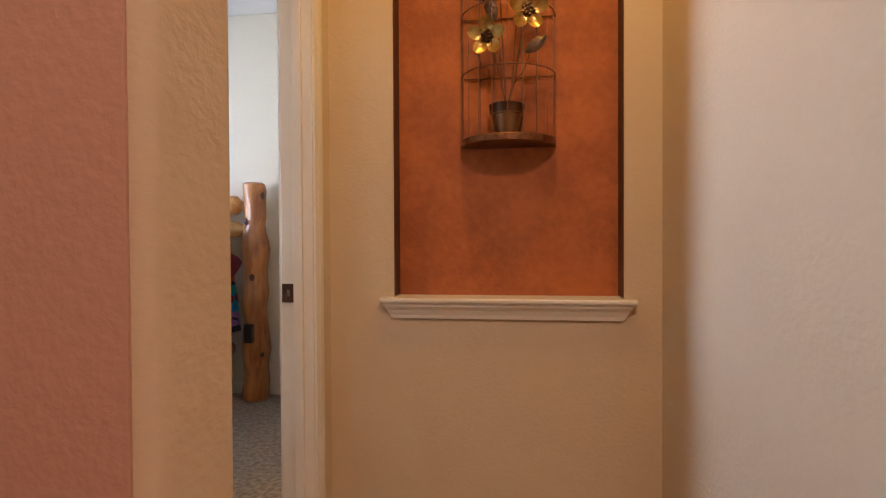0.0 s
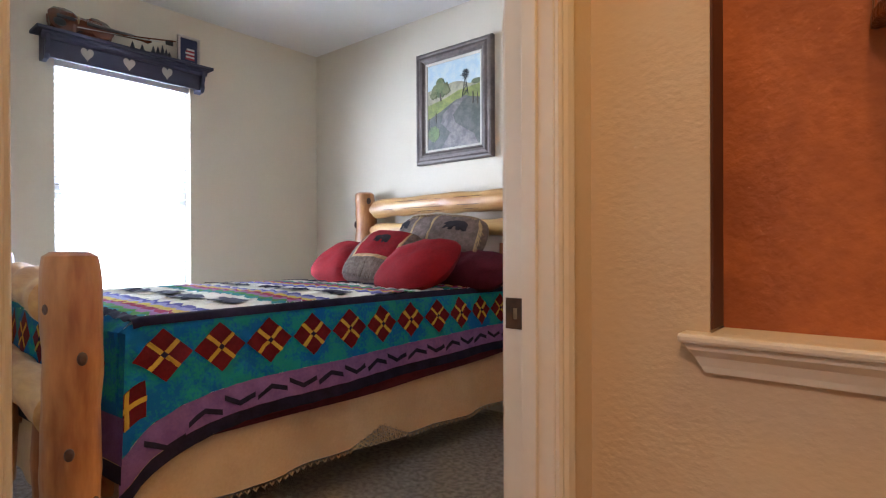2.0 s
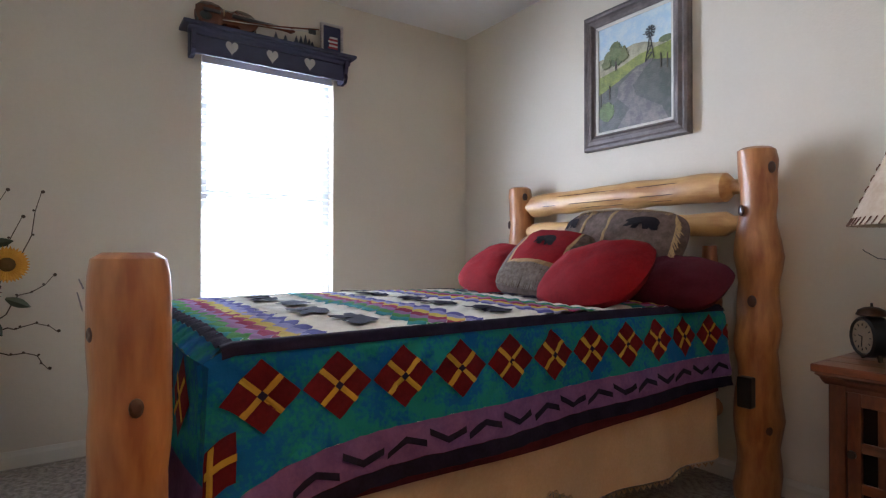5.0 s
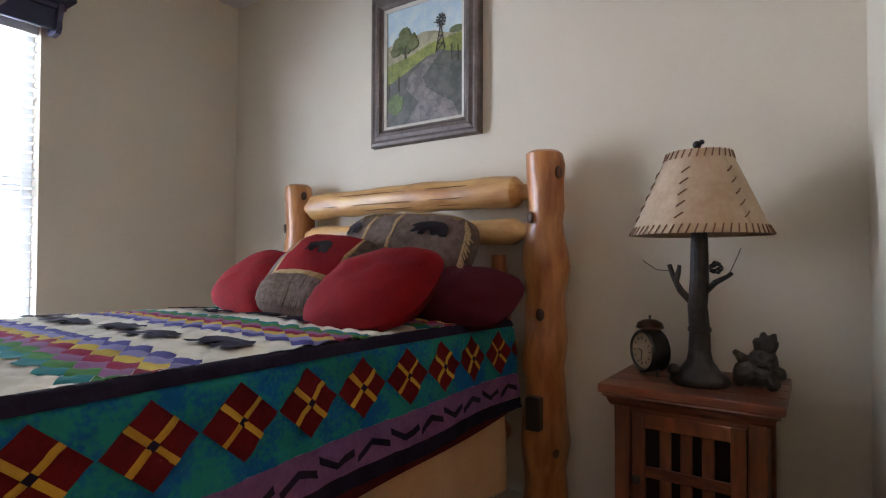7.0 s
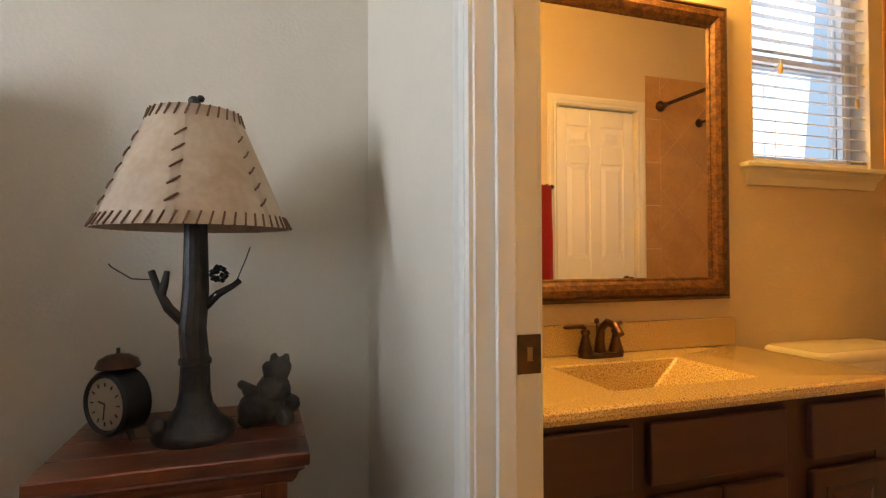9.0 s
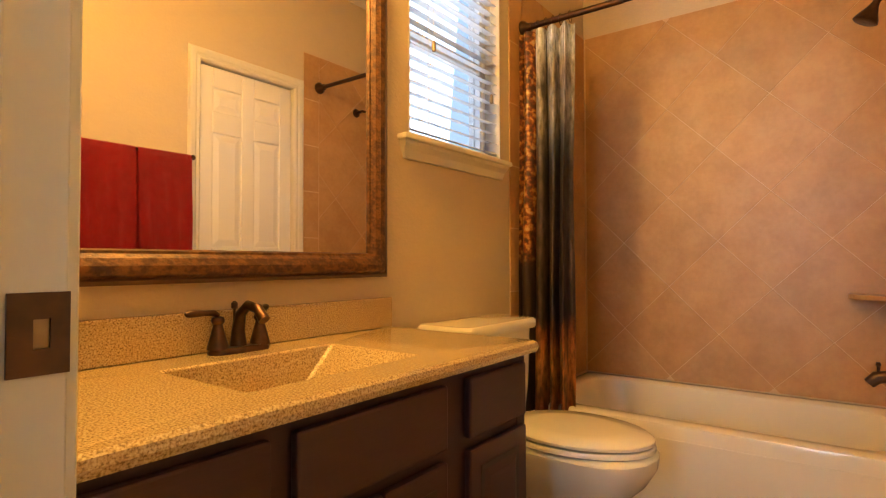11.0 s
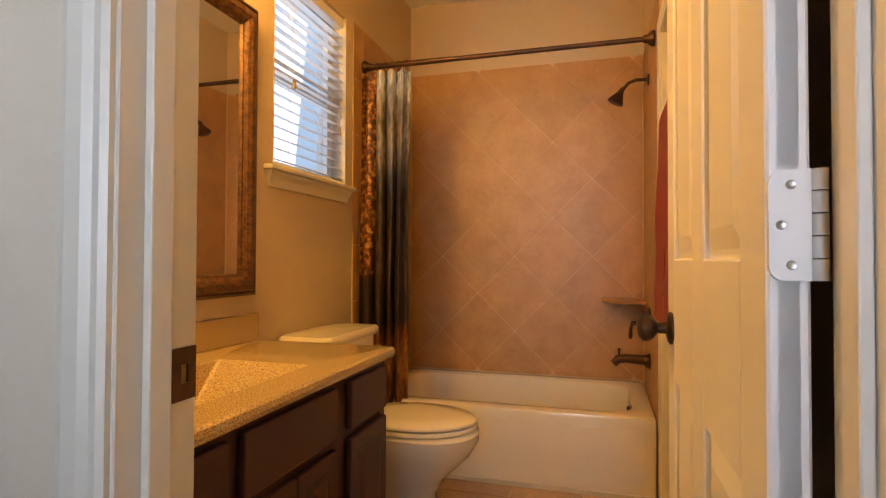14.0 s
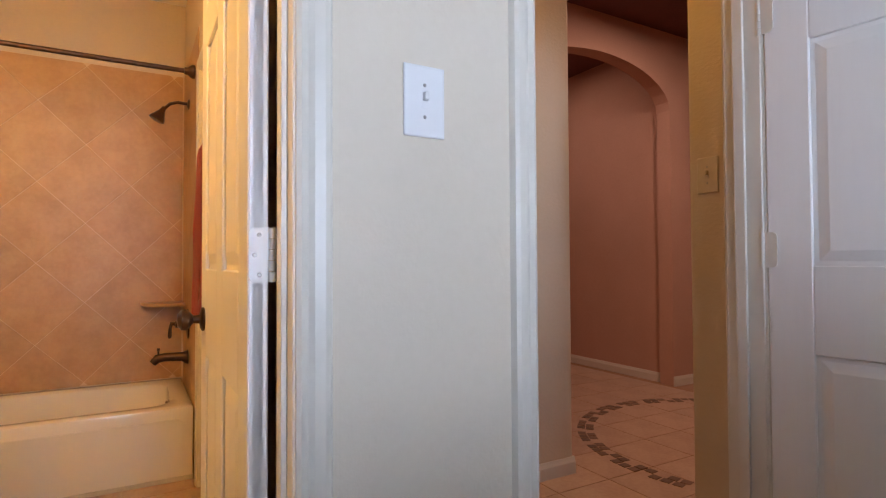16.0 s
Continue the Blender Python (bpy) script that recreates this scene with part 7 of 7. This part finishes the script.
top_ob = thing("countertop", "speckled gold cultured-stone vanity top with a moulded ramp basin", "countertop", (0, BN - 0.002, CT))
cx0, cx1, cy0, cy1 = BX + 0.006, 0.598, -(BN - 3.288), -0.001
mx, my, ax, ay = (cx0 + cx1) / 2, (cy0 + cy1) / 2, (cx1 - cx0) / 2, (cy1 - cy0) / 2
bx0, bx1, by0, by1 = -0.238, 0.214, 3.398 - BN, 3.702 - BN
bcx, bcy, bhx, bhy = (bx0 + bx1) / 2, (by0 + by1) / 2, (bx1 - bx0) / 2, (by1 - by0) / 2
rings = [rring(mx, my, ax - 0.02, ay - 0.01, 0.012, -0.032), rring(mx, my, ax - 0.006, ay - 0.004, 0.014, -0.03), rring(mx, my, ax, ay, 0.016, -0.018), rring(mx, my, ax - 0.004, ay - 0.003, 0.016, -0.006), rring(mx, my, ax - 0.014, ay - 0.01, 0.016, 0.0),
         rring(bcx, bcy, bhx, bhy, 0.014, 0.0), rring(bcx, bcy, bhx - 0.005, bhy - 0.005, 0.012, -0.004), rring(-0.078, bcy, 0.148, bhy - 0.014, 0.012, -0.135), rring(-0.078, bcy, 0.138, bhy - 0.024, 0.01, -0.142)]
part("slab", loft(rings, cap0=False), STONE, top_ob, "", True, 30)
part("backsplash", box(cx0, 0.585, -0.022, -0.0005, 0.0005, 0.098, 0.004), STONE, top_ob)
part("side_splash", box(cx0, cx0 + 0.02, cy0 + 0.03, -0.0225, 0.0005, 0.098, 0.004), STONE, top_ob)

fa = thing("faucet", "oil-rubbed bronze centerset faucet with two lever handles", "faucet", (-0.002, 3.785, CT))
part("base", loft([rring(0, 0, 0.078, 0.028, 0.027, 0.0), rring(0, 0, 0.078, 0.028, 0.027, 0.006), rring(0, 0, 0.072, 0.023, 0.022, 0.014)]), BRONZE, fa, "", True)
part("spout", tube([(0, 0.004, 0.012), (0, 0.006, 0.05), (0, -0.004, 0.09), (0, -0.035, 0.112), (0, -0.075, 0.105), (0, -0.098, 0.08)], [0.020, 0.0155, 0.0125, 0.0118, 0.0122, 0.0135], 16), BRONZE, fa, "", True)
for s in (-1, 1):
    hb_ = part("handle_base", lathe([(0.025, 0.012), (0.0235, 0.02), (0.0165, 0.045), (0.0115, 0.064), (0.0105, 0.069), (0.0145, 0.074), (0.0155, 0.079), (0.0125, 0.086), (0.004, 0.089)], 20, center=(0.056 * s, 0, 0)), BRONZE, fa, "", True)
    dx, dy = (-1.0, -0.10) if s < 0 else (0.52, 0.40)
    reach = ((0.0, 0.090, 0.006), (0.012, 0.097, 0.0075), (0.035, 0.098, 0.0065), (0.062, 0.099, 0.0085), (0.078, 0.099, 0.0075), (0.083, 0.099, 0.003))
    part("lever_handle", tube([(0.056 * s + dx * d, dy * d, z) for d, z, _ in reach], [r for _, _, r in reach], 12), BRONZE, hb_, "", True)
part("lift_rod", tube([(0, 0.022, 0.01), (0, 0.022, 0.10), (0, 0.022, 0.103), (0, 0.022, 0.115), (0, 0.022, 0.12)], [0.003, 0.003, 0.008, 0.008, 0.003], 10), BRONZE, fa, "", True)

# ---- mirror ----
MX0, MX1, MZ0, MZ1 = -0.572, 0.552, 0.955, 1.985
MFR = mat("burnished_bronze_frame", (0.065, 0.026, 0.014), (0.17, 0.075, 0.026), rough=0.42, metal=0.2, scale=48, fine=120, amount=1.3, bump=0.5, bump_scale=110, stretch=(0.75, 1, 1))
mirror = thing("wall_mirror", "large mirror in a burnished bronze frame", "mirror", ((MX0 + MX1) / 2, BN - 0.004, (MZ0 + MZ1) / 2))
hw, hh = (MX1 - MX0) / 2, (MZ1 - MZ0) / 2
SECM = ((0.0, 0.003), (0.0, -0.024), (0.006, -0.03), (0.014, -0.026), (0.02, -0.034), (0.04, -0.036), (0.056, -0.028), (0.066, -0.016), (0.072, -0.016), (0.076, -0.008), (0.076, 0.003))
for k in range(4):
    rings = [[(sx * (hw - d), y, sz * (hh - d)) for d, y in SECM] for sx, sz in (cor[k], cor[(k + 1) % 4])]
    part("frame_rail", loft(rings), MFR, mirror)
    rings = [[(sx * (hw - d), y, sz * (hh - d)) for d, y in ((-0.001, -0.006), (-0.001, -0.026), (0.008, -0.0312), (0.013, -0.027), (0.008, -0.02))] for sx, sz in (cor[k], cor[(k + 1) % 4])]
    part("outer_bead", loft(rings), KNOT, mirror)
MIRR = bpy.data.materials.new("mirror_silver")
MIRR.use_nodes = True
mb = MIRR.node_tree.nodes["Principled BSDF"]
mb.inputs["Base Color"].default_value, mb.inputs["Metallic"].default_value, mb.inputs["Roughness"].default_value = (0.9, 0.9, 0.88, 1), 1.0, 0.01
part("glass", box(-hw + 0.07, hw - 0.07, -0.008, -0.003, -hh + 0.07, hh - 0.07), MIRR, mirror, "silvered glass")

# ---- vanity light ----
vl = thing("vanity_light", "bronze bath light bar with four glass shades over the mirror", "wall light", (-0.1, BN, 2.19))
part("back_plate", box(-0.42, 0.42, -0.025, 0, -0.04, 0.04, 0.008), BRONZE, vl)
FROST = glow("lit_frosted_glass", (1.0, 0.72, 0.38), 6.0)
for bx in (-0.33, -0.11, 0.11, 0.33):
    part("arm", tube([(bx, -0.02, 0), (bx, -0.10, -0.01), (bx, -0.16, 0.0), (bx, -0.18, 0.03)], 0.008, 8), BRONZE, vl)
    part("shade_ring", tube([(bx + 0.06 * math.cos(2 * math.pi * k / 20), -0.18 + 0.06 * math.sin(2 * math.pi * k / 20), 0.06) for k in range(21)], 0.006, 8), FROST, vl, "lit glass rim")

# ---- towels on a bar, bath mat ----
bar = thing("towel_bar", "oil-rubbed bronze towel bar on the wall", "towel bar", (0.325, BS, 1.53))
part("rod", tube([(-0.21, 0.062, 0), (0.345, 0.062, 0)], 0.008, 10), BRONZE, bar, "", True)
for s in (-1, 1):
    bm = lathe([(0.026, 0), (0.024, 0.006), (0.011, 0.012), (0.011, 0.055), (0.014, 0.062), (0.008, 0.072)], 16)
    bmesh.ops.transform(bm, matrix=pose(0.34 if s > 0 else -0.205, 0, 0, -90, 0, 0), verts=bm.verts)
    part("bracket", bm, BRONZE, bar, "", True)
TOWEL = mat("red_terry_towel", (0.50, 0.012, 0.020), (0.40, 0.009, 0.015), rough=1.0, scale=30, fine=240, amount=0.9, bump=1.0, bump_scale=330, sheen=0.4, dist=0.006)


def towel(x0, x1, drop_f, drop_b):
    prof = [(0.040, -drop_b), (0.045, -drop_b * 0.5), (0.05, -0.02), (0.056, 0.006), (0.064, 0.011), (0.072, 0.006), (0.08, -0.02), (0.088, -drop_f * 0.5), (0.096, -drop_f)]
    pts = []
    for (a, b), (c, d) in zip(prof, prof[1:]):
        for k in range(4):
            pts.append((a + (c - a) * k / 4, b + (d - b) * k / 4))
    pts.append(prof[-1])
    n = 16
    outer = [[Vector((x0 + (x1 - x0) * i / n, y + 0.008 * noise.noise((i * 0.5, z * 5, x0)) * min(1, -z * 4 if z < 0 else 0), z)) for i in range(n + 1)] for y, z in pts]
    bm = bmesh.new()
    g = [[bm.verts.new(p) for p in row] for row in outer]
    for a, b in zip(g, g[1:]):
        for i in range(n):
            bm.faces.new((a[i], a[i + 1], b[i + 1], b[i]))
    bmesh.ops.solidify(bm, geom=bm.faces[:], thickness=0.009)
    tw = part("bath_towel", bm, TOWEL, None, "", True)
    tw.matrix_basis = pose(0.325, BS, 1.53)
    return tagged(tw, "thick red terry towel folded over the bar", "towel", "red towels")


towel(-0.185, 0.06, 0.62, 0.5)
towel(0.07, 0.325, 0.62, 0.5)
MATC = mat("brown_shag", (0.10, 0.05, 0.035), (0.06, 0.03, 0.02), rough=1.0, scale=30, fine=150, bump=1.0, bump_scale=120, dist=0.02)
bmat = part("bath_mat", loft([rring(0, 0, 0.17 - d, 0.235 - d, 0.05, z) for d, z in ((0.0, 0.0), (-0.004, 0.008), (0.0, 0.018), (0.02, 0.024), (0.1, 0.025))]), MATC, None, "", True)
bmat.matrix_basis = pose(1.07, 2.99, 0.001)
tagged(bmat, "brown shag bath mat on the tiled floor", "bath mat")

# blind tassels of the bath window
for x, z in ((BWX0 + 0.13, 1.80), (BWX1 - 0.09, 1.70)):
    ps = thing("blind_pull", "wooden tassel hanging on the blind cord", "blind pull", (x, BN - 0.012, z))
    part("cord", tube([(0, 0, 0.02), (0, 0.004, BWZ1 - 0.05 - z)], 0.0012, 5), BLIND, ps)
    part("tassel", lathe([(0.003, 0.026), (0.007, 0.02), (0.009, 0.0), (0.007, -0.014), (0.003, -0.016)], 10), mat("pale_turned_wood", (0.5, 0.36, 0.2), rough=0.4), ps, "", True)
# window casing inside the bath
for x in (BWX0, BWX1):
    s = -1 if x == BWX0 else 1
    part("window_liner", box(*sorted((x + s * 0.001, x - s * 0.004)), BN - 0.0015, BN + 0.074, BWZ0, BWZ1), TRIM, win2)
